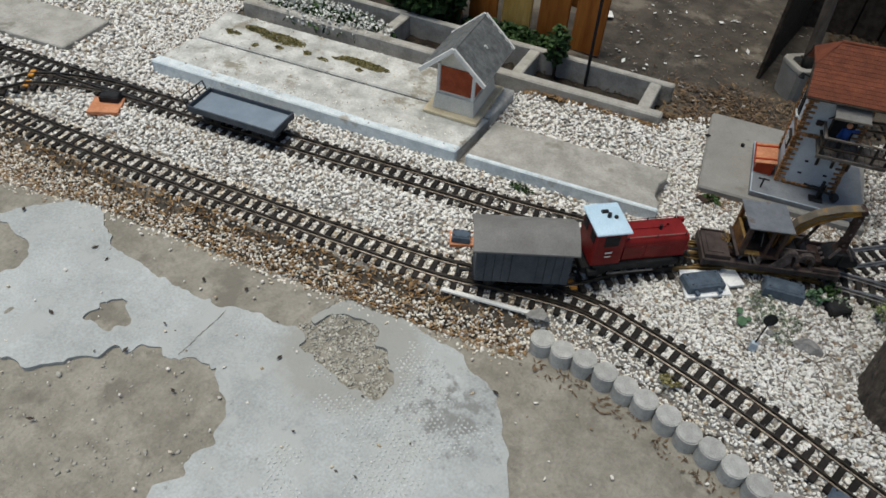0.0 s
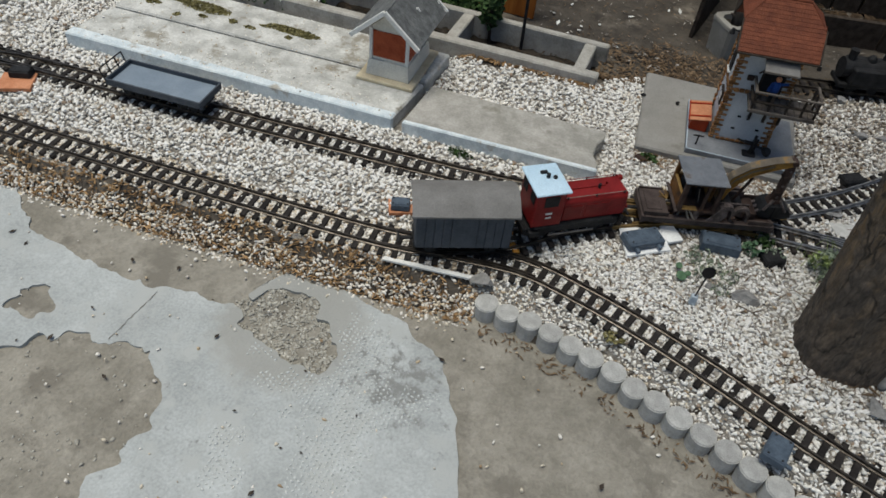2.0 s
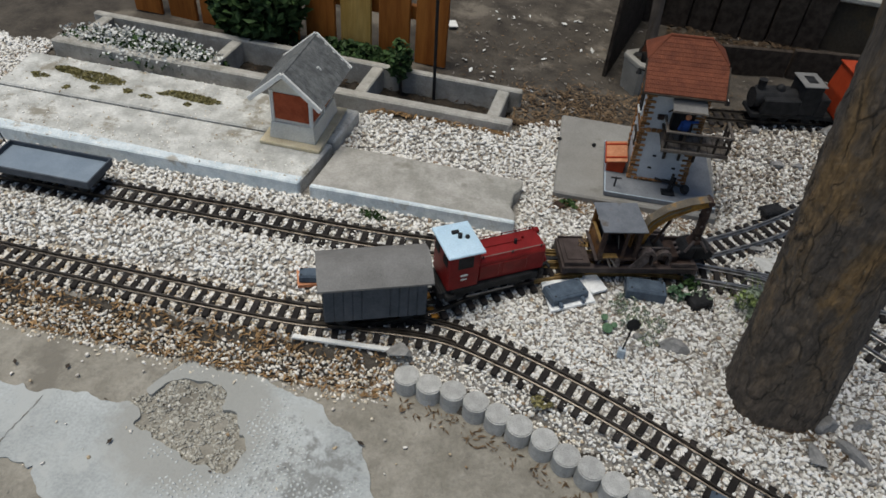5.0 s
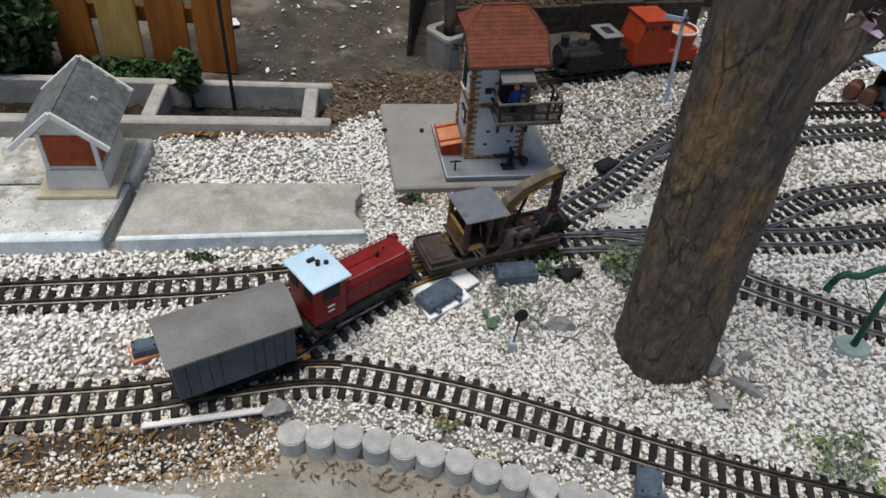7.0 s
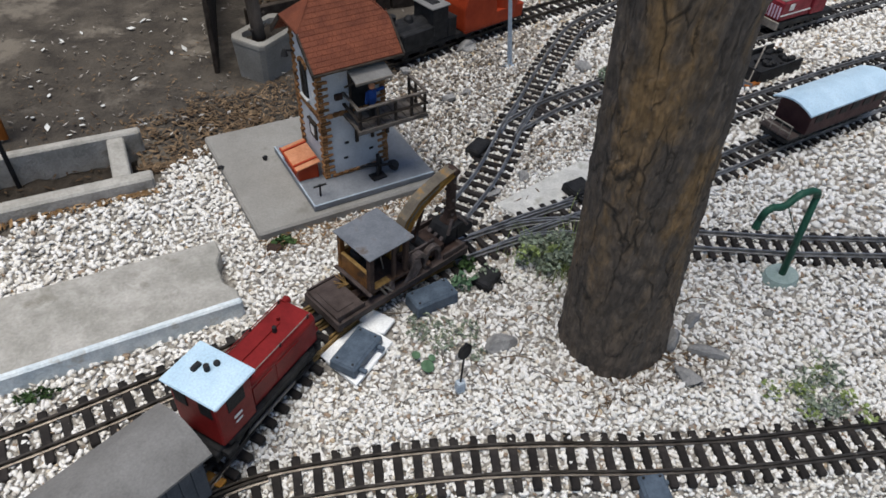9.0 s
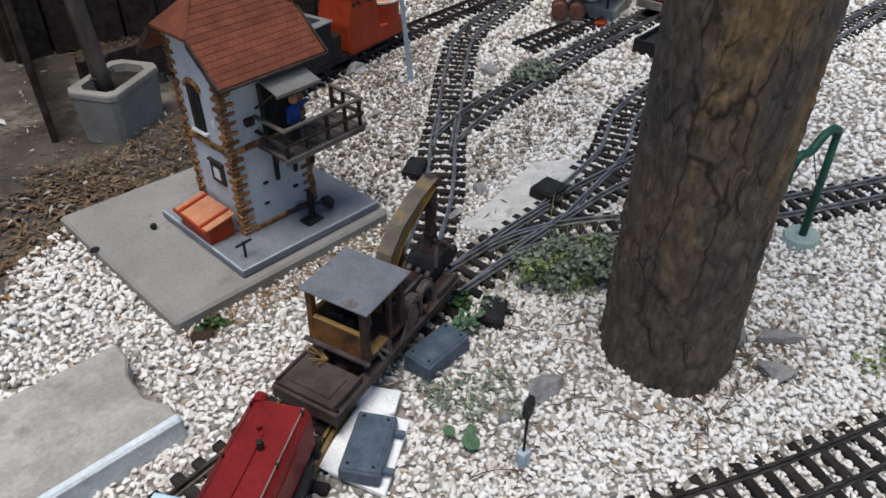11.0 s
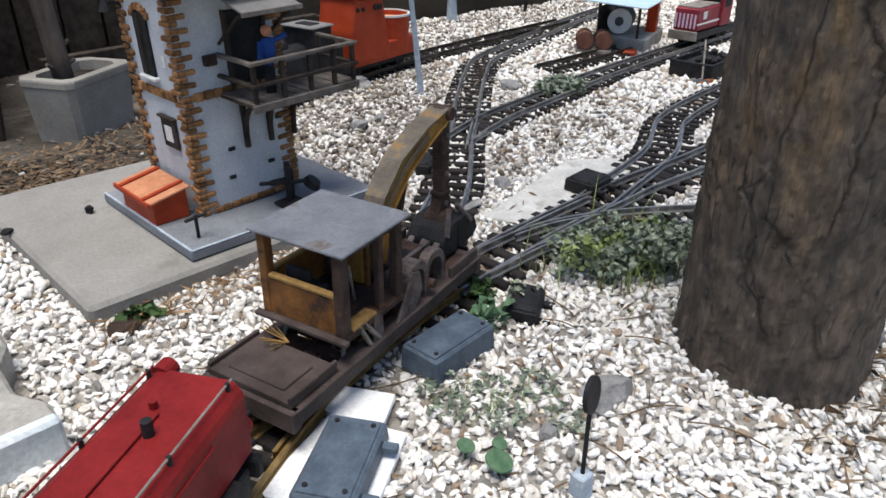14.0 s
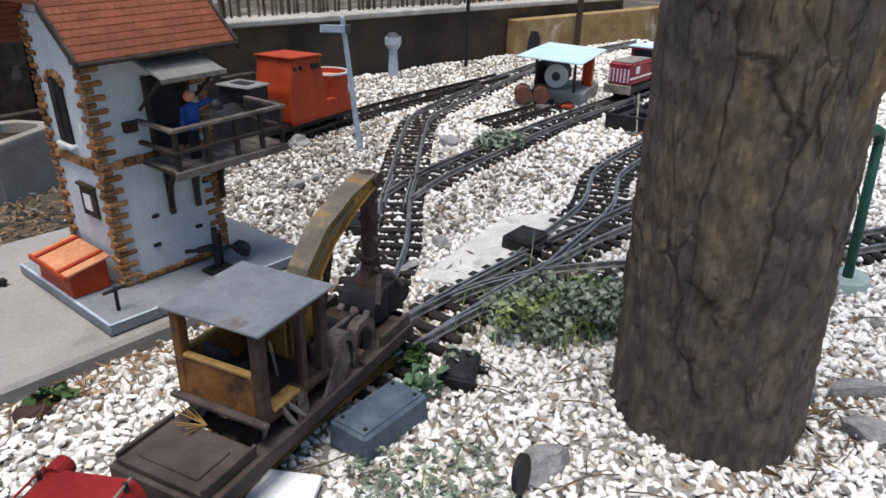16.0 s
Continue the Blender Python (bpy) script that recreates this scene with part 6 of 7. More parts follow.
CLOSE = lambda X, Y: (X > 0.0) & (X < 0.9) & (Y > 1.0) & (Y < 1.62)
DISTANT = lambda X, Y: (X < -1.4) | (X > 1.15) | (Y > 1.98)
REGIONS = (
    (2, 0.85, 0.0075, 0.0102, CLOSE),
    (1, 1.05, 0.0099, 0.0134, lambda X, Y: ~CLOSE(X, Y) & ~DISTANT(X, Y)),
    (1, 1.5, 0.0135, 0.02, lambda X, Y: DISTANT(X, Y) & ~CLOSE(X, Y)),
)
for layer, lift in enumerate((0.0, 0.0028)):
    for n, (sub, scale, low_step, high_step, where) in enumerate(REGIONS):
        X, Y, r = scatter(high_step if layer else low_step, 100 + layer, where)
        zone = litter_zone(X, Y) > r.uniform(0.15, 0.85, len(X))
        zone |= (smooth(Y, 1.5, 1.8) * smooth(X, 0.2, 0.5) * (1 - 0.55 * smooth(X, 0.95, 1.4)) * (0.48 + 0.4 * wave(X, Y, 0.14, 23) + 0.25 * smooth(Y, 1.85, 2.3)) > r.uniform(0, 1, len(X)))
        zone |= (0.1 + 0.14 * wave(X, Y, 0.12, 24) > r.uniform(0, 1, len(X)))
        gap = np.ones(len(X), bool)
        if layer:
            for q in TRACK_LINES:
                d = np.full(len(X), 9.0)
                for i in range(0, len(X), 4000):
                    d[i : i + 4000] = np.hypot(X[i : i + 4000, None] - q[None, :, 0], Y[i : i + 4000, None] - q[None, :, 1]).min(1)
                gap &= d > 0.05
        size = (0.003 + 0.0033 * r.beta(1.6, 2.2, len(X))) * (1 - 0.25 * zone) * scale
        Z = bed(X, Y) + lift + r.uniform(-0.0015, 0.0015, len(X))
        for tan in (False, True):
            k = (zone == tan) & gap
            if k.sum():
                pebbles("gravel", X[k], Y[k], Z[k], size[k], TAN_GRAVEL if tan else WHITE_GRAVEL, sub, layer * 8 + n * 2 + tan, "dirty tan and grey pebbles among the gravel" if tan else "loose white marble gravel")
# gravel packed between the sleepers farther off
def by_track(X, Y):
    d = np.full(len(X), 9.0)
    for q in TRACK_LINES:
        for i in range(0, len(X), 4000):
            d[i : i + 4000] = np.minimum(d[i : i + 4000], np.hypot(X[i : i + 4000, None] - q[None, :, 0], Y[i : i + 4000, None] - q[None, :, 1]).min(1))
    return d < 0.056


X, Y, r = scatter(0.0105, 150, lambda a, b: ~CLOSE(a, b) & (b > near_y(a) + 0.06))
k = by_track(X, Y)
X, Y = X[k], Y[k]
pebbles("gravel", X, Y, bed(X, Y) + r.uniform(0.0005, 0.003, len(X)), r.uniform(0.0028, 0.0046, len(X)), WHITE_GRAVEL, 1, 151, "white gravel packed between the sleepers")
# a looser layer of larger stones on the middle ground and along the near line
X, Y, r = scatter(0.0126, 160, lambda a, b: ~CLOSE(a, b) & ~DISTANT(a, b) & (b > near_y(a) - 0.02 - 0.2 * (a > 0)))
k = ~by_track(X, Y) | (r.uniform(0, 1, len(X)) < 0.25)
X, Y = X[k], Y[k]
pebbles("gravel", X, Y, bed(X, Y) + r.uniform(0.0015, 0.0045, len(X)), r.uniform(0.0036, 0.0062, len(X)), WHITE_GRAVEL, 1, 161, "loose white gravel lying on top of the bed")
# grey brown stones and dirt between the tower and the far lines
X, Y, r = scatter(0.0105, 170, lambda a, b: (a > 0.42) & (a < 2.1) & (b > 1.5) & (b < 2.6))
dirt = np.maximum(smooth(X, 0.42, 0.55) * (1 - smooth(X, 0.85, 1.25)) * smooth(Y, 1.5, 1.66) * (0.8 + 0.55 * wave(X, Y, 0.13, 27)), smooth(Y, 1.95, 2.3) * (0.4 + 0.35 * wave(X, Y, 0.17, 28)))
k = (dirt > r.uniform(0, 1, len(X))) & ~by_track(X, Y)
X, Y = X[k], Y[k]
pebbles("gravel", X, Y, bed(X, Y) + r.uniform(0.0055, 0.009, len(X)), r.uniform(0.003, 0.0058, len(X)), DIRTY_GRAVEL, 1, 171, "grey brown stones and dirt over the gravel")
# more grit, finer and denser, in the strip along the patio and between the near sleepers
X, Y, r = scatter(0.0056, 140, lambda a, b: (a > -1.7) & (a < -0.02) & (b < near_y(a) + 0.05))
pebbles("gravel", X, Y, bed(X, Y) + r.uniform(-0.001, 0.003, len(X)), r.uniform(0.0018, 0.0052, len(X)), TAN_GRAVEL, 1, 141, "fine tan and white grit along the patio edge")
X, Y, r = scatter(0.0064, 142, lambda a, b: (a > -0.02) & (a < 1.1) & (b < near_y(a) + 0.12))
pebbles("gravel", X, Y, bed(X, Y) + r.uniform(-0.001, 0.003, len(X)), r.uniform(0.0022, 0.0046, len(X)), WHITE_GRAVEL, 1, 143, "white gravel along the near track")


# ---- things round the railway ----
def tube(name, points, r, sides=10):
    """A round bar bent through the points, closed at its ends."""
    p = np.array(points, float)
    d = np.gradient(p, axis=0)
    d /= np.linalg.norm(d, axis=1)[:, None]
    side = np.cross(d, (0.05, 1.0, 0.1))
    side /= np.linalg.norm(side, axis=1)[:, None]
    up = np.cross(side, d)
    a = np.arange(sides) * 2 * np.pi / sides
    v = (p[:, None] + r * (np.cos(a)[None, :, None] * side[:, None] + np.sin(a)[None, :, None] * up[:, None])).reshape(-1, 3)
    i = np.arange(len(p) - 1)[:, None] * sides + np.arange(sides)
    j = np.arange(len(p) - 1)[:, None] * sides + (np.arange(sides) + 1) % sides
    faces = np.stack([i, j, j + sides, i + sides], -1).reshape(-1, 4).tolist() + [list(range(sides))[::-1], list(range(len(v) - sides, len(v)))]
    mesh = bpy.data.meshes.new(name)
    mesh.from_pydata(v.tolist(), [], faces)
    mesh.polygons.foreach_set("use_smooth", np.ones(len(faces), bool))
    return mesh


def water_crane():
    top = thing("water_crane", pose(0.99, 1.116, 0.0), "dark green model water crane on a grey green base", "water crane")
    bm = bmesh.new()
    bmesh.ops.create_cone(bm, cap_ends=True, segments=20, radius1=0.036, radius2=0.031, depth=0.012)
    bm.transform(Matrix.Translation((0, 0, 0.006)) @ Matrix.Diagonal((1, 0.8, 1, 1)))
    part("base", bm, PALE_GREEN, top, "grey green base plate")
    part("post", rod((0, 0, 0.01), (-0.008, 0.004, 0.19), 0.0062, 0.0055, 12), GREEN_METAL, top, smooth=True)
    neck = [(-0.008, 0.004, 0.184), (-0.012, 0.004, 0.194), (-0.022, 0.006, 0.198), (-0.042, 0.008, 0.196), (-0.054, 0.009, 0.188), (-0.062, 0.01, 0.178), (-0.074, 0.011, 0.175), (-0.092, 0.012, 0.179), (-0.102, 0.013, 0.173), (-0.106, 0.014, 0.158)]
    link("arm", tube("arm", neck, 0.0062), GREEN_METAL, top, "bent gooseneck arm")
    part("spout", rod((-0.106, 0.014, 0.16), (-0.108, 0.014, 0.14), 0.005, 0.007, 10), GREEN_METAL, top)
    part("chain", rod((-0.06, 0.01, 0.176), (-0.004, 0.002, 0.09), 0.0009, sides=5), GREEN_METAL, top)


def semaphore():
    top = thing("semaphore_signal", pose(0.9, 1.967, 0.0), "pale blue model semaphore signal leaning a little", "signal")
    part("post", rod((0, 0, 0), (-0.021, 0.014, 0.248), 0.006, 0.0042, 8), LIGHT_BLUE, top)
    part("arm", box(0.055, 0.003, 0.013, (-0.045, 0.008, 0.228), bevel=0.0008, turn=(0, 4, -8)), LIGHT_BLUE, top)
    part("lamp", box(0.012, 0.01, 0.014, (-0.018, 0.006, 0.226), bevel=0.001), VAN_GREY, top)
    part("finial", ball((-0.021, 0.014, 0.251), 0.005, sub=1), LIGHT_BLUE, top)
    part("base", box(0.026, 0.026, 0.006, bevel=0.001), LIGHT_BLUE, top)


def rail_grinder(m):
    """The orange vehicle with a cab and a round tub."""
    top = thing("rail_vehicle", m, "orange model rail vehicle with a cab and an open round tub", "model vehicle")
    part("frame", box(0.25, 0.07, 0.014, (0, 0, 0.014), bevel=0.002), BLACK, top)
    part("hull", prism([(-0.1, 0.024), (0.108, 0.024), (0.112, 0.06), (-0.1, 0.06)], 0.086, (0, -0.043, 0), "y", bevel=0.002), ORANGE, top)
    part("cab", prism([(-0.104, 0.03), (0.01, 0.03), (0.01, 0.07), (0.002, 0.1), (-0.008, 0.15), (-0.094, 0.154), (-0.106, 0.09)], 0.09, (0, -0.045, 0), "y", bevel=0.003), ORANGE, top)
    part("cab_roof", box(0.094, 0.096, 0.004, (-0.052, 0, 0.152), bevel=0.001, turn=(0, 2, 0)), ORANGE, top)
    for x in (-0.088, -0.072, -0.034, -0.02):
        part("porthole", rod((x, -0.048, 0.134), (x, -0.042, 0.134), 0.006 if x > -0.05 else 0.004, sides=14), BLACK, top)
    bm = bmesh.new()
    bmesh.ops.create_cone(bm, cap_ends=False, segments=28, radius1=0.045, radius2=0.048, depth=0.075)
    bm.transform(Matrix.Translation((0.062, 0, 0.068)))
    bmesh.ops.solidify(bm, geom=bm.faces[:], thickness=0.003)
    part("tub", bm, ORANGE, top)
    part("tub_filling", rod((0.062, 0, 0.088), (0.062, 0, 0.096), 0.0445, sides=28), ORANGE_TILE, top, "pale filling of the tub")
    bm = bmesh.new()
    bmesh.ops.create_cone(bm, cap_ends=False, segments=28, radius1=0.0495, radius2=0.0495, depth=0.004)
    bm.transform(Matrix.Translation((0.062, 0, 0.106)))
    bmesh.ops.solidify(bm, geom=bm.faces[:], thickness=0.004)
    part("tub_rim", bm, WHITE, top, "pale rim")
    for x in (-0.07, 0.07):
        wheel_set(top, x)


def black_loco(m):
    top = thing("steam_locomotive", m, "sooty black model locomotive with a grey cab roof", "model locomotive")
    part("frame", box(0.2, 0.07, 0.014, (0, 0, 0.016), bevel=0.002), BLACK, top)
    part("boiler", rod((-0.1, 0, 0.06), (0.04, 0, 0.06), 0.027, sides=20), BLACK, top, smooth=False)
    part("tank", box(0.1, 0.086, 0.045, (-0.03, 0, 0.03), bevel=0.003), BLACK, top)
    part("cab", box(0.052, 0.074, 0.084, (0.042, 0, 0.03), bevel=0.002), BLACK, top)
    part("bunker", box(0.03, 0.074, 0.05, (0.084, 0, 0.03), bevel=0.002), BLACK, top)
    roof = part("cab_roof", box(0.062, 0.08, 0.004, (0.042, 0, 0.114), bevel=0.0015), ROOF_GREY, top, "pale grey cab roof with a dark hatch")
    part("hatch", box(0.026, 0.038, 0.002, (0.042, 0, 0.1175), bevel=0.0006), BLACK, roof)
    part("chimney", rod((-0.085, 0, 0.08), (-0.085, 0, 0.112), 0.009, 0.012, 14), BLACK, top)
    part("dome", ball((-0.03, 0, 0.086), 0.013, scale=(1, 1, 1.2)), BLACK, top)
    for x in (-0.06, 0.0, 0.06):
        wheel_set(top, x)


def red_loco(m):
    top = thing("diesel_locomotive", m, "dark red model diesel locomotive beside the pump shed", "model locomotive")
    red = material("deep_red_paint", (0.2, 0.02, 0.03), (0.32, 0.04, 0.055), size=0.03, rough=0.5, grain=0.003)
    part("frame", box(0.25, 0.07, 0.016, (0, 0, 0.016), bevel=0.002), BLACK, top)
    hood = part("hood", box(0.13, 0.062, 0.056, (-0.055, 0, 0.034), bevel=0.004), red, top)
    part("hood_top", box(0.12, 0.056, 0.003, (-0.055, 0, 0.09), bevel=0.001), WOOD_GREY, hood, "dusty grey hood top")
    for k in range(6):
        part("slat", box(0.002, 0.005, 0.034, (-0.121, -0.025 + k * 0.01, 0.042), bevel=0.0006), PINK, hood)
    for sign in (-1, 1):
        part("stripe", box(0.13, 0.002, 0.004, (-0.055, sign * 0.0315, 0.05), bevel=0.0004), WHITE, hood)
        part("emblem", box(0.02, 0.002, 0.018, (-0.08, sign * 0.0315, 0.062), bevel=0.0006), WHITE, hood)
    cab = part("cab", box(0.06, 0.07, 0.08, (0.045, 0, 0.034), bevel=0.002), red, top)
    for sign in (-1, 1):
        part("window", box(0.036, 0.002, 0.026, (0.045, sign * 0.0355, 0.08), bevel=0.0006), BLACK, cab)
    part("window", box(0.002, 0.05, 0.024, (0.0145, 0, 0.084), bevel=0.0006), BLACK, cab)
    part("cab_roof", box(0.075, 0.082, 0.005, (0.045, 0, 0.114), bevel=0.0015), PALE_BLUE, top, "pale blue cab roof")
    part("buffer_beam", box(0.007, 0.074, 0.022, (-0.125, 0, 0.014), bevel=0.001), WOOD_GREY, top)
    for x in (-0.08, -0.04, 0.04, 0.08):
        wheel_set(top, x)


def brake_coach(m):
    top = thing("passenger_coach", m, "dark red brown model coach with a pale blue roof", "model coach")
    body_paint = material("dark_maroon_paint", (0.05, 0.022, 0.024), (0.085, 0.04, 0.04), size=0.03, rough=0.6, grain=0.003)
    part("frame", box(0.33, 0.07, 0.012, (0, 0, 0.018), bevel=0.0015), BLACK, top)
    part("body", box(0.27, 0.084, 0.06, (0.02, 0, 0.03), bevel=0.0015), body_paint, top)
    for sign in (-1, 1):
        for k in range(6):
            part("window", box(0.026, 0.002, 0.024, (-0.085 + k * 0.042, sign * 0.0425, 0.056), bevel=0.0006), BLACK, top)
    arc = [(-0.05 + 0.1 * k / 10, 0.088 + 0.014 * math.sin(math.pi * k / 10)) for k in range(11)]
    part("roof", prism(arc + [(y, z - 0.004) for y, z in arc[::-1]], 0.31, (-0.135, 0, 0), "x"), PALE_BLUE, top, "pale blue curved roof")
    part("end_deck", box(0.036, 0.08, 0.005, (-0.148, 0, 0.03), bevel=0.001), RUST_DECK, top)
    for y in (-0.036, -0.012, 0.012, 0.036):
        part("rail_post", rod((-0.164, y, 0.03), (-0.164, y, 0.062), 0.0016, sides=6), WOOD_GREY, top)
    for z in (0.046, 0.062):
        part("end_rail", rod((-0.164, -0.038, z), (-0.164, 0.038, z), 0.002, sides=6), WOOD_GREY, top)
    for x in (-0.11, -0.07, 0.07, 0.11):
        wheel_set(top, x)
    coupler(top, -0.168, -1)


def pump_shed():
    top = thing("pump_shed", pose(1.63, 2.035, 0.0, 0, 0, 22), "open model pump shed with a pale blue roof on posts", "model shed")
    part("floor", box(0.19, 0.14, 0.034, (0.01, -0.005, 0), bevel=0.003), CONCRETE, top, "grey concrete block base")
    part("roof", box(0.285, 0.165, 0.004, (-0.01, 0, 0.118), bevel=0.001, turn=(3, 0, 0)), PALE_BLUE, top, "pale blue flat roof")
    for x, y in ((-0.08, -0.05), (0.08, -0.05), (-0.08, 0.05), (0.08, 0.05)):
        part("post", box(0.006, 0.006, 0.086, (x, y, 0.033), bevel=0.0008), WOOD_DARK, top)
    part("back_panel", box(0.12, 0.005, 0.07, (-0.02, 0.045, 0.033), bevel=0.001), BLACK, top)
    bright = material("bright_orange_red_paint", (0.55, 0.05, 0.012), (0.68, 0.08, 0.02), size=0.03, rough=0.45, grain=0.003)
    part("fuel_pump", box(0.026, 0.026, 0.08, (0.036, -0.058, 0.033), bevel=0.002), bright, top, "bright orange red fuel pump")
    for x in (0.058, 0.09):
        part("pump_frame", box(0.005, 0.012, 0.052, (x, -0.05, 0.033), bevel=0.001), bright, top)
    for z in (0.052, 0.08):
        part("pump_frame", box(0.036, 0.01, 0.005, (0.074, -0.05, z), bevel=0.001), bright, top)
    part("motor", rod((-0.05, 0.005, 0.067), (0.02, 0.012, 0.067), 0.03, sides=18), VAN_GREY, top, "dark round motor")
    part("flywheel", rod((-0.06, 0.003, 0.067), (-0.05, 0.004, 0.067), 0.03, sides=20), WHITE, top, "pale grey flywheel")
    part("flywheel_hub", rod((-0.064, 0.003, 0.067), (-0.06, 0.003, 0.067), 0.011, sides=14), VAN_GREY, top)


def oil_barrel(m):
    top = thing("oil_barrel", m, "rusty brown model oil barrel lying by the siding", "barrel", "oil barrels")
    part("drum", rod((0, -0.03, 0.02), (0, 0.03, 0.02), 0.02, sides=18), material("barrel_rust", (0.13, 0.05, 0.035), (0.22, 0.1, 0.07), size=0.02, rough=0.8, grain=0.003), top)
    for y in (-0.025, 0.0, 0.025):
        part("hoop", rod((0, y - 0.0015, 0.02), (0, y + 0.0015, 0.02), 0.0212, sides=18), RUST, top)
    return top


def long_pot():
    top = thing("plant_pot", pose(0.341, 2.157, -0.013, 0, 0, 36.8), "long grey concrete plant pot with cut corners and a small tree", "plant pot")
    bm = bmesh.new()
    outline = [(-0.076, -0.054), (0.068, -0.054), (0.086, -0.036), (0.086, 0.038), (0.07, 0.054), (-0.07, 0.054), (-0.086, 0.04), (-0.086, -0.044)]
    ring = lambda k, z, grow=0.0: [bm.verts.new((0.95 * x * k + grow * math.copysign(1, x), 0.95 * y * k + grow * math.copysign(1, y), z)) for x, y in outline]
    levels = [ring(0.86, -0.02), ring(0.98, 0.096), ring(1.0, 0.098), ring(1.0, 0.106), ring(0.985, 0.109), ring(1.0, 0.109, -0.017), ring(0.98, 0.09, -0.018)]
    for a, b in zip(levels, levels[1:]):
        for k in range(8):
            bm.faces.new((a[k], a[(k + 1) % 8], b[(k + 1) % 8], b[k]))
    bm.faces.new(levels[0])
    bm.faces.new(levels[-1])
    bmesh.ops.recalc_face_normals(bm, faces=bm.faces[:])
    part("pot", bm, POT_GREY, top)
    stem = link("stem", tube("stem", [(-0.03, 0.0, 0.085), (-0.032, 0.003, 0.14), (-0.034, 0.006, 0.2), (-0.041, 0.013, 0.35), (-0.052, 0.022, 0.5)], 0.0155, 14), STEM, top, "grey brown stem with cut twigs")
    for a, b in (((-0.03, 0.004, 0.115), (-0.01, -0.01, 0.128)), ((-0.031, 0.006, 0.14), (-0.012, -0.008, 0.158)), ((-0.034, 0.003, 0.112), (-0.056, 0.004, 0.128))):
        part("cut_twig", rod(a, b, 0.0045, 0.0032, 8), STEM, stem)
    # Earth in the same shade-darkened soil colour as the planter.
    bm = bmesh.new()
    bmesh.ops.create_grid(bm, x_segments=20, y_segments=12, size=0.5)
    for v in bm.verts:
        x, y = v.co.x * 0.138, v.co.y * 0.074
        v.co = Vector((x, y, 0.0935 + 0.003 * math.sin(70 * x + 2) * math.sin(90 * y + 1)))
    part("earth", bm, SHADE_SOIL, top, "earth with shade put into its dark colour")


def marker_lamp():
    top = thing("garden_lamp", pose(0.357, 1.112, -0.002), "small black disc lamp on a stake in the gravel", "garden lamp")
    part("foot", box(0.014, 0.012, 0.022, (0, 0, 0), bevel=0.001, top=0.9), LIGHT_BLUE, top, "pale grey foot")
    part("stake", rod((0, 0, 0.02), (0.004, 0.004, 0.076), 0.0016, sides=8), BLACK, top)
    part("disc", rod((0.0035, 0.0055, 0.084), (0.0045, 0.0025, 0.0845), 0.0125, sides=24), BLACK, top)


water_crane()
semaphore()
BACK_FINE = curve(BACK_LINE, 0.001)
rail_grinder(on_line(0.915, BACK_FINE))
black_loco(on_line(0.7, BACK_FINE))
brake_coach(on_line(1.43, curve(CROSSOVER, 0.001)))
red_loco(on_line(1.8, curve(SHED_LINE, 0.001)))
pump_shed()
oil_barrel(pose(1.468, 2.035, 0.014, 0, 0, -48))
oil_barrel(pose(1.5, 2.003, 0.014, 0, 0, -48))
pallet = part("pallet", box(0.085, 0.06, 0.012, bevel=0.0015), WOOD_GREY)
pallet.matrix_basis = pose(1.484, 2.019, 0.001, 0, 0, -48)
tagged(pallet, "weathered grey wooden pallet under two barrels", "pallet")
long_pot()
marker_lamp()

column = thing("water_column", pose(1.48, 2.548, 0.0), "pale grey model water column beside the garden wall", "water column")
part("shaft", rod((0, 0, 0), (0, 0, 0.085), 0.017, 0.012, 10), LIGHT_BLUE, column)
part("head", rod((0, 0, 0.082), (0, 0, 0.098), 0.014, 0.024, 10), LIGHT_BLUE, column)
part("cap", rod((0, 0, 0.098), (0, 0, 0.118), 0.025, sides=10), LIGHT_BLUE, column)
part("lid", rod((0, 0, 0.118), (0, 0, 0.13), 0.022, 0.012, 10), VAN_GREY, column)

bunker = thing("coal_bunker", pose(1.53, 1.735, 0.0, 0, 0, 8), "black wooden model coal bunker with a shovel", "coal bunker")
part("side", box(0.17, 0.006, 0.036, (0, -0.045, 0), bevel=0.001), BLACK, bunker)
part("side", box(0.17, 0.006, 0.036, (0, 0.045, 0), bevel=0.001), BLACK, bunker)
part("end", box(0.006, 0.084, 0.036, (-0.083, 0, 0), bevel=0.001), BLACK, bunker)
part("coal", box(0.16, 0.082, 0.026, (0, 0, 0.001), bevel=0.006), BLACK, bunker)
for k in range(26):
    part("coal_lump", ball((random.uniform(-0.07, 0.07), random.uniform(-0.032, 0.032), 0.027 + random.uniform(0, 0.006)), random.uniform(0.006, 0.012), sub=1), BLACK, bunker)  # lump of coal
part("plank", box(0.05, 0.012, 0.008, (-0.1, -0.045, 0), bevel=0.001), WOOD_ORANGE, bunker)
shovel = thing("shovel", pose(1.425, 1.68, 0.0), "long grey model shovel leaning on the coal bunker", "shovel")
part("handle", rod((0, 0, 0.01), (0.075, 0.05, 0.075), 0.0022, sides=6), WOOD_GREY, shovel)
part("blade", box(0.028, 0.024, 0.004, (-0.008, -0.005, 0.002), bevel=0.001, turn=(0, -25, 30)), VAN_GREY, shovel)
toy = part("orange_part", box(0.04, 0.03, 0.012, bevel=0.003), ORANGE)
toy.matrix_basis = pose(1.535, 1.945, 0.001, 0, 0, 30)
tagged(toy, "small orange metal part lying on the gravel", "metal part")
rods = part("dropped_wire", rod((0, 0, 0), (0.062, 0.038, 0.002), 0.0022, 0.003, 8), STYRO)
rods.matrix_basis = pose(0.408, 1.404, 0.0178)
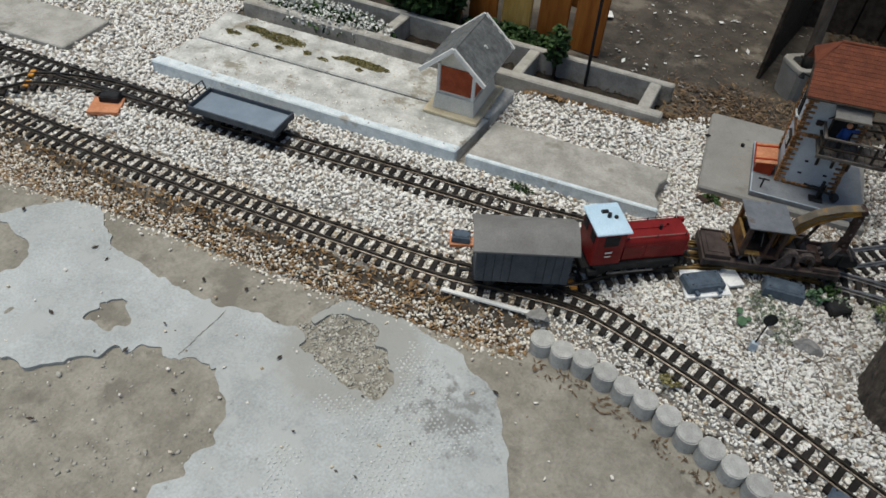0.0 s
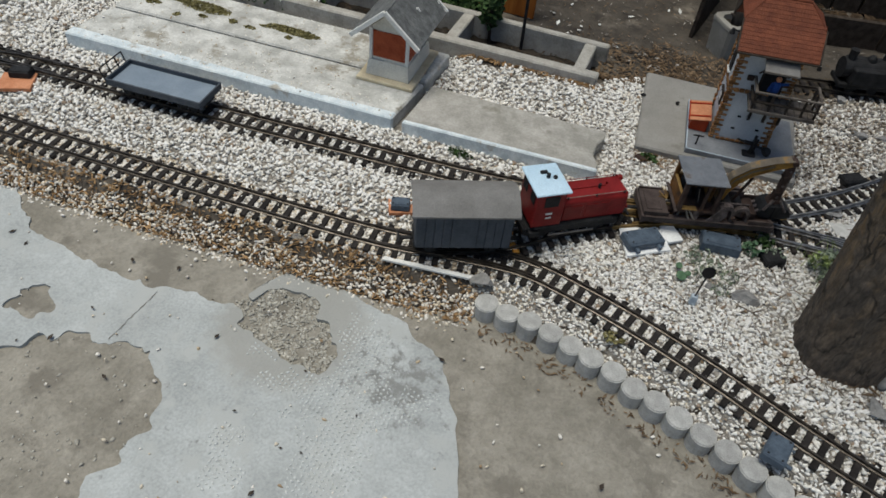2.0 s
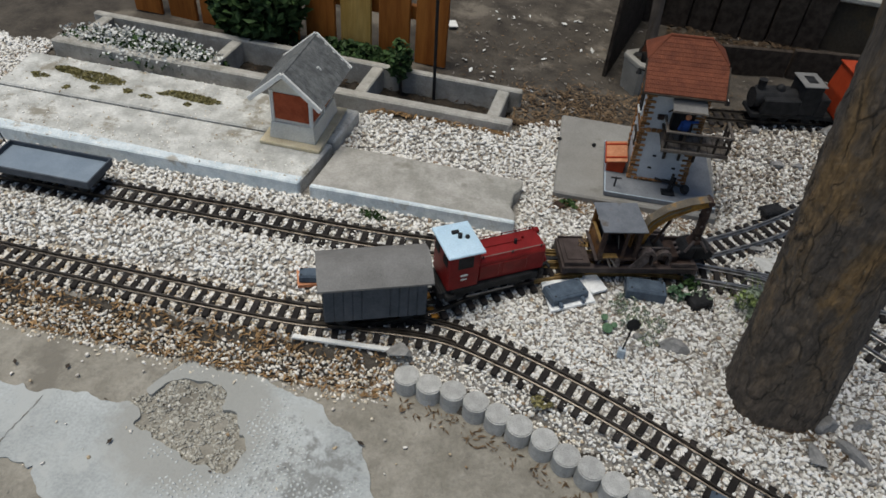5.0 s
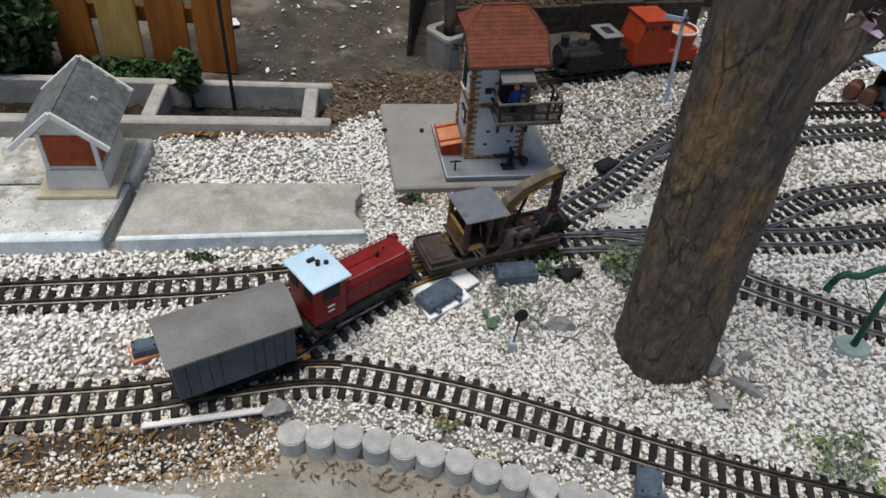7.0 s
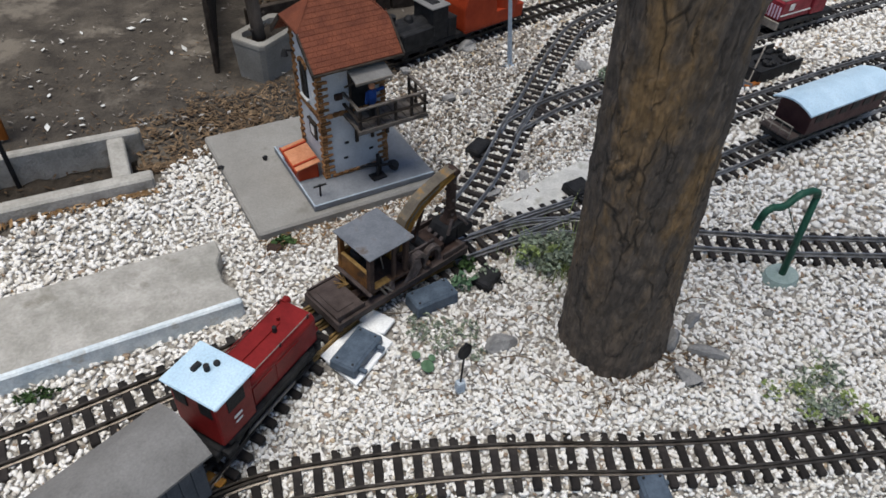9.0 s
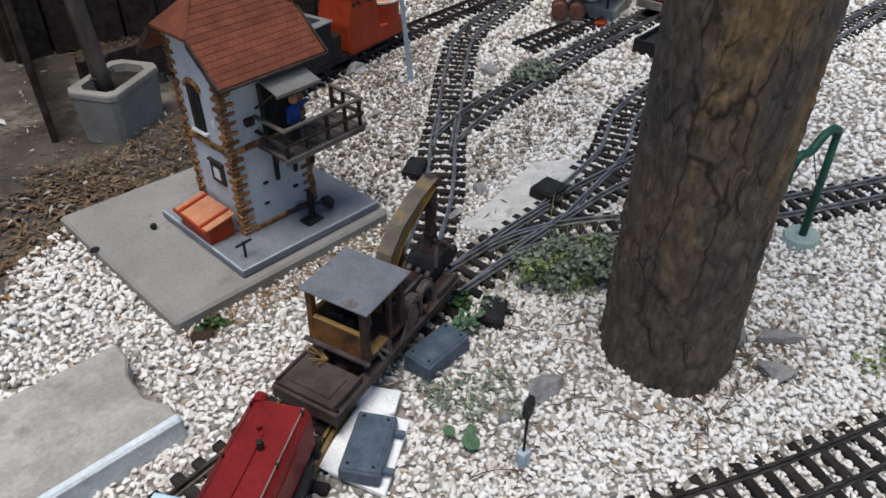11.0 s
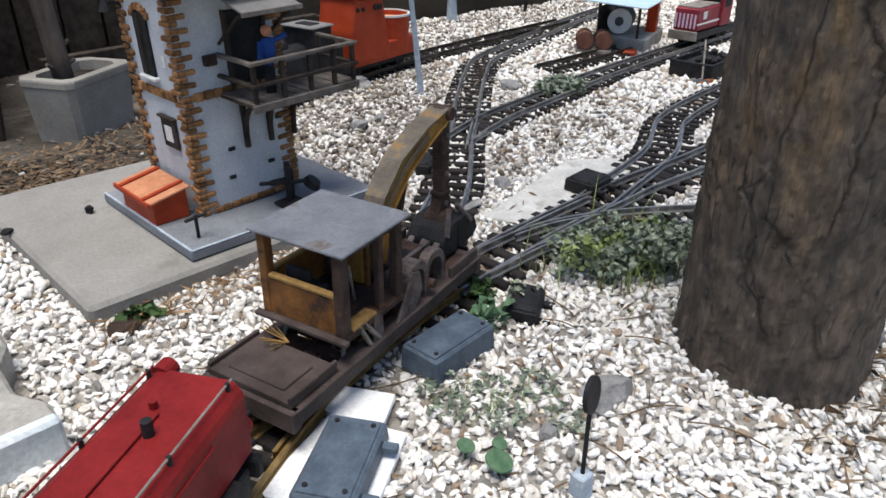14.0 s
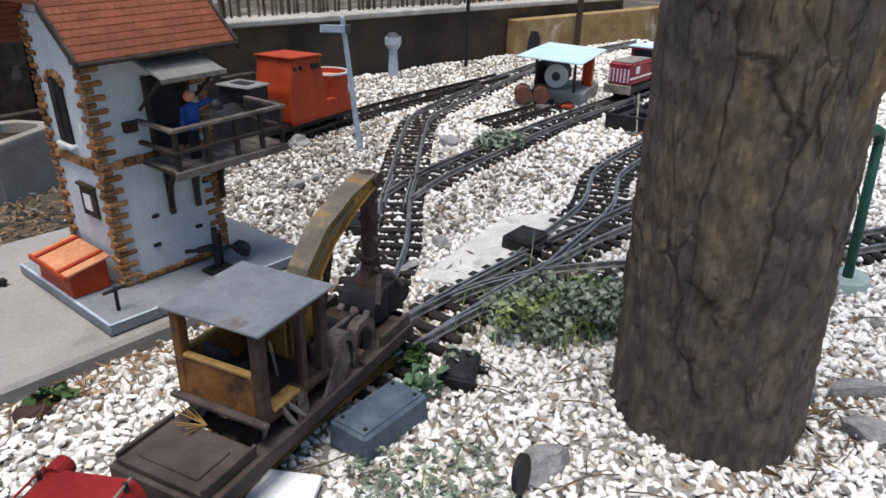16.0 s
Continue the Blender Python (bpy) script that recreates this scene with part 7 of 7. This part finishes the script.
tagged(rods, "short white rod lying across the rails", "rod")
TAPE = material("orange_tape", (0.5, 0.2, 0.03), (0.62, 0.3, 0.06), size=0.01, rough=0.6, grain=0.003)
for x, y, a in ((-0.027, 1.146, 40), (0.0, 1.112, 40), (-1.49, 1.098, 30), (-1.47, 1.062, 30)):
    ob = part("marker_clip", box(0.014, 0.03, 0.006, bevel=0.001), TAPE)
    ob.matrix_basis = pose(x, y, rail_height(x, y) - 0.0078, 0, 0, a)
    tagged(ob, "orange marker clip on a sleeper end", "marker clip", "marker clips")


# ---- stones ----
def stone(x, y, z, size, turn, mat=GREY_STONE, label="flat grey stone lying on the gravel", seed=0):
    r = random.Random(seed)
    bm = bmesh.new()
    bmesh.ops.create_icosphere(bm, subdivisions=3, radius=1)
    cuts = [(Vector((r.gauss(0, 1), r.gauss(0, 1), r.gauss(0, 0.6))).normalized(), r.uniform(0.45, 0.8)) for _ in range(9)]
    for v in bm.verts:
        for n, h in cuts:
            v.co -= max(0, v.co.dot(n) - h) * n
        v.co = Vector((v.co.x * size[0], v.co.y * size[1], v.co.z * size[2]))
    ob = part("stone", bm, mat)
    ob.matrix_basis = pose(x, y, z, r.uniform(-6, 6), r.uniform(-6, 6), turn)
    return tagged(ob, label, "stone", "loose stones")


for k, (x, y, size, turn) in enumerate(((0.45, 1.163, (0.034, 0.02, 0.014), -20), (0.75, 1.025, (0.034, 0.018, 0.012), -35), (0.688, 0.999, (0.03, 0.015, 0.012), -60), (0.708, 1.066, (0.022, 0.02, 0.022), 40), (0.83, 2.085, (0.034, 0.024, 0.02), 10), (1.07, 1.895, (0.032, 0.026, 0.02), 30), (-0.03, 1.012, (0.032, 0.022, 0.01), 10), (0.7, 1.54, (0.02, 0.014, 0.008), 60), (0.62, 1.51, (0.022, 0.01, 0.006), 20), (0.77, 1.09, (0.02, 0.014, 0.012), 0))):
    stone(x, y, (0.006 if y > 1.1 or x > 0.6 else -0.026), size, turn, seed=k)
stone(0.183, 1.507, 0.004, (0.016, 0.013, 0.01), 0, RUST, "small brown stone beside the concrete slab", 31)
for k, (x, y, size, turn) in enumerate(((0.833, 2.074, (0.03, 0.02, 0.012), 10), (0.676, 1.858, (0.026, 0.017, 0.012), -25), (0.732, 1.874, (0.018, 0.011, 0.009), 15), (0.634, 2.015, (0.02, 0.013, 0.008), 0))):
    stone(x, y, 0.009, size, turn, seed=40 + k)
stone(0.385, 1.165, 0.004, (0.013, 0.01, 0.006), 0, GREY_STONE, seed=33)
stone(0.14, 1.75, 0.022, (0.008, 0.005, 0.004), 0, BLACK, "small dark lump on the concrete slab", 34)
stone(0.228, 1.75, 0.024, (0.008, 0.006, 0.006), 30, BLACK, "small dark lump on the concrete slab", 35)


# ---- plants ----
def plant(name, x, y, label, category="plant", z=0.0):
    return thing(name, pose(x, y, z), label, category)


def blades(count, spread, height, mat, parent, seed, width=0.0022):
    """Thin upright leaves that bend outwards."""
    r = np.random.RandomState(seed)
    V, F = [], []
    for _ in range(count):
        bx, by = r.normal(0, spread, 2)
        a, h, lean = r.uniform(0, 6.28), height * r.uniform(0.5, 1.2), r.uniform(0.2, 0.9)
        d = np.array([np.cos(a), np.sin(a)])
        s = np.array([-d[1], d[0]]) * width
        for k in range(4):
            t = k / 3
            c = np.array([bx, by]) + d * h * lean * t * t
            w = s * (1 - t) + s * 0.08
            V += [(*(c - w), h * t * (1 - 0.25 * t)), (*(c + w), h * t * (1 - 0.25 * t))]
        n = len(V) - 8
        F += [(n + 2 * k, n + 2 * k + 1, n + 2 * k + 3, n + 2 * k + 2) for k in range(3)]
    tagged(link("grass_blade", raw("grass_blade", np.array(V), np.array(F)), mat, parent), kind="stuff")


weeds = plant("weed_clump", 0.635, 1.298, "grey green weeds growing between track and tree", "weeds")
r = np.random.RandomState(20)
for k in range(34):
    a, q = r.uniform(0, 6.28), r.uniform(0, 1) ** 0.5
    u, w = 0.098 * q * np.cos(a), 0.042 * q * np.sin(a)
    leaves("foliage", 58, (0.02 + u * 0.93 + w * 0.36, -0.008 - u * 0.36 + w * 0.93, r.uniform(0.008, 0.044)), (0.02, 0.02, 0.018), 0.0072, SAGE if r.uniform() < 0.8 else YELLOW_GREEN, weeds, seed=200 + k, shape=1.3)
blades(300, 0.036, 0.05, YELLOW_GREEN, weeds, 22, 0.0009)
for k in range(7):
    a = r.uniform(0, 6.28)
    part("stem", rod((r.uniform(-0.05, 0.09), r.uniform(-0.03, 0.03), 0), (r.uniform(-0.06, 0.1), r.uniform(-0.04, 0.04), r.uniform(0.05, 0.08)), 0.0007, 0.0004, 5), YELLOW_GREEN, weeds)
weeds = plant("weed_clump", 0.872, 0.955, "green weeds spreading in the gravel", "weeds", -0.01)
r = np.random.RandomState(23)
for k in range(22):
    leaves("foliage", 34, (r.normal(0, 0.03), r.normal(-0.03, 0.05), r.uniform(0.004, 0.016)), (0.018, 0.018, 0.01), 0.0062, SAGE if k % 3 else YELLOW_GREEN, weeds, seed=230 + k, shape=1.3)
blades(40, 0.03, 0.024, YELLOW_GREEN, weeds, 24, 0.0009)
weeds = plant("weed_clump", 1.135, 1.815, "pale grey green weeds over the track", "weeds")
leaves("foliage", 500, (0, 0, 0.014), (0.065, 0.045, 0.02), 0.009, SAGE, weeds, seed=25)
weeds = plant("weed_clump", 0.452, 1.302, "small round-leaved green weeds beside a black box", "weeds")
leaves("foliage", 46, (0, 0, 0.014), (0.024, 0.018, 0.014), 0.011, LILY, weeds, seed=33, shape=1.05)
leaves("foliage", 24, (0.045, 0.004, 0.02), (0.022, 0.014, 0.006), 0.009, SAGE, weeds, seed=34, shape=1.05)
weeds = plant("weed_clump", 0.475, 1.345, "small green weeds beside the rails", "weeds")
leaves("foliage", 90, (0, 0, 0.008), (0.022, 0.018, 0.012), 0.009, LEAF, weeds, seed=26, shape=1.1)
weeds = plant("weed_clump", 0.385, 1.2, "sparse grey green weeds in the gravel", "weeds")
for k, (dx, dy) in enumerate(((-0.03, 0.055), (0.0, 0.03), (0.03, 0.01), (-0.02, 0.0), (0.02, -0.035), (-0.045, 0.03))):
    leaves("foliage", 60, (dx, dy, 0.006), (0.022, 0.02, 0.008), 0.0048, SAGE, weeds, seed=270 + k)
blades(26, 0.03, 0.022, YELLOW_GREEN, weeds, 27, 0.0008)
lily = plant("leafy_plant", 0.326, 1.16, "small plant with a few round green leaves", "plant")
for dx, dy, s in ((0.0, 0.0, 0.0105), (-0.008, 0.026, 0.007), (0.012, 0.012, 0.006)):
    bm = bmesh.new()
    bmesh.ops.create_cone(bm, cap_ends=True, segments=18, radius1=s, radius2=s * 0.97, depth=0.0012)
    bm.transform(Matrix.Translation((dx, dy, 0.014)) @ Euler((0.25, 0.15, 0)).to_matrix().to_4x4())
    part("leaf", bm, LILY, lily)
    part("stalk", rod((dx, dy, -0.004), (dx, dy, 0.013), 0.0012, sides=6), LEAF, lily)
seedling = plant("leafy_plant", 0.2, 1.516, "small green leafy plant at the slab's edge", "plant")
leaves("foliage", 40, (0, 0, 0.008), (0.02, 0.014, 0.008), 0.012, LEAF, seedling, seed=28, shape=1.1)
tuft = plant("weed_clump", -0.2, 1.322, "small green tuft against the platform", "weeds")
leaves("foliage", 120, (0, 0, 0.008), (0.03, 0.01, 0.012), 0.006, LEAF, tuft, seed=29)
tuft = plant("weed_clump", 0.24, 0.985, "small dry green tuft beside the edging logs", "weeds", -0.03)
leaves("foliage", 120, (0, 0, 0.004), (0.022, 0.016, 0.008), 0.006, MOSS, tuft, seed=30)

for k, (x, y, sx, sy) in enumerate(((-1.03, 1.556, 0.08, 0.026), (-1.12, 1.563, 0.04, 0.016), (-0.765, 1.562, 0.08, 0.018))):
    patch = plant("moss_patch", x, y, "dry olive moss growing on the platform", "moss", 0.0355)
    r = np.random.RandomState(50 + k)
    leaves("moss", 1100, (0, 0, 0.0004), (sx, sy, 0.0014), 0.005, MOSS, patch, seed=60 + k)

flowers = plant("flower_bed", -1.02, 1.74, "white flowering ground cover beside the platform", "flowers")
leaves("foliage", 900, (0, 0, 0.03), (0.26, 0.075, 0.03), 0.014, LEAF, flowers, seed=70)
leaves("flower", 1500, (0, -0.005, 0.045), (0.26, 0.075, 0.03), 0.0095, WHITE_FLOWER, flowers, "small white flowers", seed=71, shape=1.0)
bush = plant("bush", -0.78, 1.955, "dark green bushy shrub against the fence", "bush")
leaves("foliage", 2200, (0, 0, 0.15), (0.15, 0.1, 0.17), 0.024, LEAF, bush, seed=72)
part("stem", rod((0, 0, 0), (0.0, 0, 0.16), 0.008, 0.004, 8), WOOD_DARK, bush)
bush = plant("bush", -0.5, 1.955, "low dark green plants at the foot of the fence", "bush")
leaves("foliage", 900, (0, 0, 0.025), (0.16, 0.05, 0.03), 0.014, LEAF, bush, seed=73)
shrub = plant("potted_shrub", -0.315, 1.86, "small green shrub in the planter compartment", "shrub", -0.018)
leaves("foliage", 260, (-0.005, 0, 0.105), (0.035, 0.03, 0.06), 0.013, LEAF, shrub, seed=74)
part("stem", rod((0, 0, 0), (-0.005, 0, 0.12), 0.005, 0.003, 8), WOOD_DARK, shrub)
cane = part("garden_cane", rod((0, 0, 0), (-0.01, 0, 0.45), 0.0045, sides=8), BLACK)
cane.matrix_basis = pose(-0.222, 1.868, -0.02)
tagged(cane, "thin dark upright cane in the planter", "cane")
paper = part("paper_scrap", box(0.03, 0.036, 0.003, bevel=0.0008), WHITE)
paper.matrix_basis = pose(-0.288, 2.3, 0.006, 8, 4, 30)
tagged(paper, "white paper scrap lying on the soil", "paper")


def litter(name, count, area, size, seed, label, mat=LITTER, height=bed, thin=1.0, wide=0.24):
    """Dry leaves and needles lying flat."""
    r = np.random.RandomState(seed)
    x, y = r.uniform(area[0], area[1], count), r.uniform(0, 1, count) ** thin
    low, high = area[2](x), area[3](x)
    y = low + (high - low) * y
    z = height(x, y) + 0.004 + r.uniform(0, 0.004, count)
    a = r.uniform(0, 6.28, count)
    s = size * r.uniform(0.5, 1.5, count)
    u = np.stack([np.cos(a) * s, np.sin(a) * s, r.normal(0, 0.25, count) * s], 1)
    w = np.stack([-np.sin(a) * s * wide, np.cos(a) * s * wide, r.normal(0, 0.08, count) * s], 1)
    c = np.stack([x, y, z], 1)
    v = np.stack([c - u, c + w, c + u, c - w], 1).reshape(-1, 3)
    f = np.arange(count * 4).reshape(-1, 4)
    ob = link(name, raw(name, v, f), mat)
    return tagged(ob, label, "leaf litter", kind="stuff")


litter("dry_leaves", 2100, (-1.6, -0.03, lambda x: edge_y(x) - 0.01, lambda x: near_y(x) - 0.045), 0.0068, 80, "dry brown leaves and needles along the patio edge")
litter("dry_leaves", 200, (-0.03, 0.55, lambda x: edge_y(x) - 0.06, lambda x: edge_y(x) - 0.022), 0.006, 86, "dry brown leaves at the foot of the edging logs", TWIG, lambda X, Y: -0.0885 + 0 * X)
litter("dry_leaves", 350, (-0.36, 0.02, lambda x: 1.69 + 0.045 * (x + 0.36), lambda x: 1.715 + 0.045 * (x + 0.36)), 0.009, 81, "dry brown leaves in front of the planter")
litter("dry_leaves", 420, (0.2, 0.9, lambda x: 1.1 + 0 * x, lambda x: 1.5 + 0 * x), 0.0075, 82, "scattered dry twigs on the white gravel", TWIG, wide=0.1)
litter("dry_leaves", 150, (0.52, 0.78, lambda x: 1.0 + 0 * x, lambda x: 1.06 + 0 * x), 0.012, 83, "dry needles at the foot of the tree", TWIG, wide=0.07)
litter("dry_leaves", 420, (0.16, 0.52, lambda x: 1.485 + 0.093 * (x - 0.16), lambda x: 1.53 + 0.093 * (x - 0.16)), 0.009, 87, "dry golden needles along the slab", LITTER, wide=0.09)
litter("dry_leaves", 1500, (0.5, 1.25, lambda x: 1.55 + 0 * x, lambda x: 2.1 + 0.2 * (x - 0.5)), 0.006, 88, "dry twigs and leaves on the far gravel", TWIG, wide=0.14)
litter("soil_scraps", 420, (-0.25, 0.9, lambda x: 1.95 + 0 * x, lambda x: 2.6 + 0 * x), 0.0065, 84, "pale scraps scattered on the soil", LIGHT_SCRAP, ground_height)
litter("soil_scraps", 1500, (-0.3, 0.62, lambda x: 1.82 + 0.08 * x, lambda x: 2.35 + 0 * x), 0.0055, 85, "dry leaves and twigs scattered on the soil", TWIG, ground_height, 2.4)
# Dense dark leaves added to darken the shaded strip of ground.
litter("dry_leaves", 1300, (0.38, 1.05, lambda x: 2.33 + 0.2 * (x - 0.4), lambda x: 2.61 + 0 * x), 0.012, 93, "dark leaves added for the shade under the fence", TWIG_DARK, ground_height, wide=0.5)
litter("dry_leaves", 900, (-0.02, 0.27, lambda x: 1.8 + 0.25 * x, lambda x: 2.02 + 0 * x), 0.008, 94, "tan dry leaves beside the tower slab", TWIG, ground_height, 1.5, wide=0.3)
litter("dry_leaves", 1000, (0.12, 0.5, lambda x: 1.89 + 0.08 * (x - 0.12), lambda x: 2.06 + 0.3 * np.maximum(0, x - 0.3)), 0.0062, 95, "heaped dry leaves between slab and plant pot", TWIG, lambda X, Y: ground_height(X, Y) + 0.008 * smooth(Y, 1.9, 2.05), wide=0.32)
litter("soil_scraps", 45, (0.0, 0.5, lambda x: 1.88 + 0 * x, lambda x: 2.02 + 0 * x), 0.006, 96, "pale scraps beside the tower slab", LIGHT_SCRAP, lambda X, Y: ground_height(X, Y) + 0.006, wide=0.5)
litter("soil_scraps", 30, (-0.25, 0.2, lambda x: 1.95 + 0 * x, lambda x: 2.5 + 0 * x), 0.008, 97, "white petals and scraps lying on the soil", WHITE_FLOWER, ground_height, wide=0.5)
litter("dry_leaves", 260, (-0.78, -0.06, lambda x: 1.752 + 0.0473 * (x - 0.018), lambda x: 1.885 + 0.0324 * x), 0.007, 89, "dark dry leaves in the planter", TWIG_DARK, lambda X, Y: -0.016 + 0 * X)


# ---- distance: reed screen on the wall, white backdrop added beyond ----
def reeds():
    r = np.random.RandomState(90)
    V, F = [], []
    x = 0.25
    while x < 2.85:
        x += r.uniform(0.008, 0.03)
        w, h, lean = r.uniform(0.0025, 0.006), r.uniform(0.5, 0.7), r.normal(0, 0.015)
        n = len(V)
        y = 2.7 + r.uniform(-0.008, 0.008)
        for k in range(5):
            a = 2 * math.pi * k / 5
            V += [(x + w * math.cos(a), y + w * math.sin(a), 0.178), (x + lean + w * math.cos(a), y + w * math.sin(a), 0.18 + h)]
        F += [(n + 2 * k, n + 2 * ((k + 1) % 5), n + 2 * ((k + 1) % 5) + 1, n + 2 * k + 1) for k in range(5)]
    ob = link("reed_screen", raw("reed_screen", np.array(V), np.array(F)), REED)
    return tagged(ob, "dark reed screen standing on the garden wall", "reed screen", kind="stuff")


reeds()
for x in (0.75, 1.85, 2.55):
    ob = part("fence_post", rod((0, 0, 0), (0, 0, 0.62), 0.011, sides=8), WOOD_GREY)
    ob.matrix_basis = pose(x, 2.655, 0.184 if x < 1 else 0.184)
    tagged(ob, "grey round post standing on the garden wall", "fence post", "fence posts")
# Invented white surface; it makes the gaps in the reed screen bright.
backdrop = part("wall_far", box(14, 0.2, 2.2, (3.0, 5.4, -0.1), bevel=0.01), WHITE)
tagged(backdrop, "white backdrop added to brighten the gaps between the reeds", "wall", kind="structure")
dark_fence = thing("wall_left", Matrix.Identity(4), "dark weathered board fence behind the plant pot", "fence", kind="structure")
for k in range(7):
    part("board", box(0.075, 0.012, 0.3, (0.218 + k * 0.012, 2.2 + k * 0.072, -0.02), bevel=0.002, turn=(0, 0, 80)), WOOD_DARK, dark_fence)
for k in range(7):
    part("board", box(0.08, 0.012, 0.5, (0.31 + k * 0.085, 2.62 - (k % 2) * 0.008, -0.02), bevel=0.002), WOOD_DARK, dark_fence)

# loose rubble in the broken patches of the patio
r = np.random.RandomState(120)
X, Y = r.uniform(-1.25, 0.05, 9000), r.uniform(0.2, 0.93, 9000)
X[:4200], Y[:4200] = r.uniform(-0.46, -0.2, 4200), r.uniform(0.7, 0.88, 4200)
mid = ragged(X, Y, ROUND_PIT, 31) & (wave(X, Y, 0.05, 79) > -0.6)
left = ragged(X, Y, BIG_PIT, 21) & (r.uniform(0, 1, 9000) < 0.3)
k = mid | left
RUBBLE = pebble_material("patio_rubble", [(0.0, (0.5, 0.485, 0.44)), (0.4, (0.58, 0.565, 0.52)), (0.7, (0.44, 0.425, 0.385)), (0.95, (0.78, 0.76, 0.71))])
pebbles("rubble", X[k], Y[k], patio_height(X[k], Y[k]) + 0.0005, (0.0015 + 0.0045 * r.beta(1, 3, k.sum())), RUBBLE, 1, 121, "loose grey rubble in the broken patio")
X, Y = r.uniform(-1.5, 0.5, 260), r.uniform(0.1, 0.95, 260)
k = Y < edge_y(X) - 0.03
pebbles("grit", X[k], Y[k], -0.082 + 0 * X[k], r.uniform(0.0015, 0.0045, k.sum()), TAN_GRAVEL, 1, 122, "scattered grit on the patio")
X, Y = r.uniform(-1.25, -0.37, 420), r.uniform(1.29, 1.65, 420)
k = inside(X, Y, SOLID[0]) & ~((np.abs(X + 0.455) < 0.09) & (np.abs(Y - 1.545) < 0.12))
pebbles("grit", X[k], Y[k], 0.0355 + 0 * X[k], r.uniform(0.001, 0.0028, k.sum()), TAN_GRAVEL, 1, 123, "scattered grit on the platform")

# low ridges left in the skim
TREAD = material("pale_cement_ridge", (0.52, 0.54, 0.54), (0.64, 0.66, 0.66), size=0.02, rough=0.8, bump=0.2, grain=0.003)
X, Y = np.meshgrid(np.arange(-0.4, 0.4, 0.0105), np.arange(-0.3, 0.3, 0.0075))
X = X + 0.00525 * (np.arange(X.shape[0]) % 2)[:, None]
turn = radians(35)
X, Y = (-0.2 + X * math.cos(turn) - Y * math.sin(turn)).ravel(), (0.66 + X * math.sin(turn) + Y * math.cos(turn)).ravel()
k = skim_mask(X, Y) & skim_mask(X + 0.012, Y) & skim_mask(X - 0.012, Y) & (wave(X, Y, 0.22, 77) + 0.4 * wave(X, Y, 0.06, 78) > -0.55 + 9.0 * np.maximum(0, np.hypot((X + 0.17) * 1.25, (Y - 0.67) * 0.75) - 0.075))
X, Y = X[k], Y[k]
pebbles("tread_marks", X, Y, -0.0838 + 0.0012 * wave(X, Y, 0.4, 8), np.full(len(X), 0.003), TREAD, 1, 125, "rows of small low ridges in the cement skim")

# thin twigs lying on the gravel
r = random.Random(44)
for k in range(30):
    x, y = r.uniform(0.28, 0.92), r.uniform(1.06, 1.3)
    a, long, bend = r.uniform(0, 6.28), r.uniform(0.015, 0.04), r.uniform(-0.5, 0.5)
    if math.hypot(x - 0.631, y - 1.118) < 0.11:
        continue
    z = float(bed(np.array(x), np.array(y))) + 0.0065
    points = [(x + math.cos(a + bend * t) * long * (2 * t - 1), y + math.sin(a + bend * t) * long * (2 * t - 1), z + 0.001 * math.sin(3 * t)) for t in (0, 0.25, 0.5, 0.75, 1)]
    twig = link("fallen_twig", tube("fallen_twig", points, 0.0007, 5), TWIG)
    tagged(twig, "thin dry brown twig lying on white gravel", "twig", "fallen twigs")

litter("dry_leaves", 34, (-1.2, 0.3, lambda x: 0.3 + 0 * x, lambda x: 0.85 + 0 * x), 0.006, 91, "dark wet leaves lying on the patio", WOOD_DARK, lambda X, Y: -0.0858 + 0 * X, wide=0.5)
r = np.random.RandomState(61)
for k in range(14):
    x = r.uniform(-1.18, -0.62)
    patch = plant("moss_patch", x, 1.54 + 0.06 * (x + 0.9) + r.normal(0, 0.022), "thin scrap of dry moss on the platform", "moss", 0.0355)
    leaves("moss", 60, (0, 0, 0.0004), (r.uniform(0.008, 0.022), r.uniform(0.004, 0.01), 0.0012), 0.005, MOSS, patch, seed=600 + k)

X, Y = r.uniform(-1.25, -0.39, 900), r.uniform(1.28, 1.5, 900)
k = inside(X, Y, SOLID[0]) & (Y < 1.3 + 0.065 * (X + 1.25) + r.exponential(0.05, 900)) & ~((np.abs(X + 0.455) < 0.09) & (np.abs(Y - 1.545) < 0.12))
pebbles("paint_flakes", X[k], Y[k], 0.0352 + 0 * X[k], r.uniform(0.0012, 0.0036, k.sum()), WHITE_GRAVEL, 1, 127, "pale paint flakes and grit along the platform edge")

# Made-up boards whose dark colour stands in for shaded ground.
low_board = thing("timber_edging", Matrix.Identity(4), "low dark boards added for the shade behind the back line", "edging", kind="structure")
for k in range(4):
    part("board", box(0.21, 0.016, 0.1 - 0.006 * (k % 2), (0.42 + k * 0.212, 2.315 + k * 0.046, -0.01), bevel=0.002, turn=(0, 0, 12.2)), WOOD_DARK, low_board)
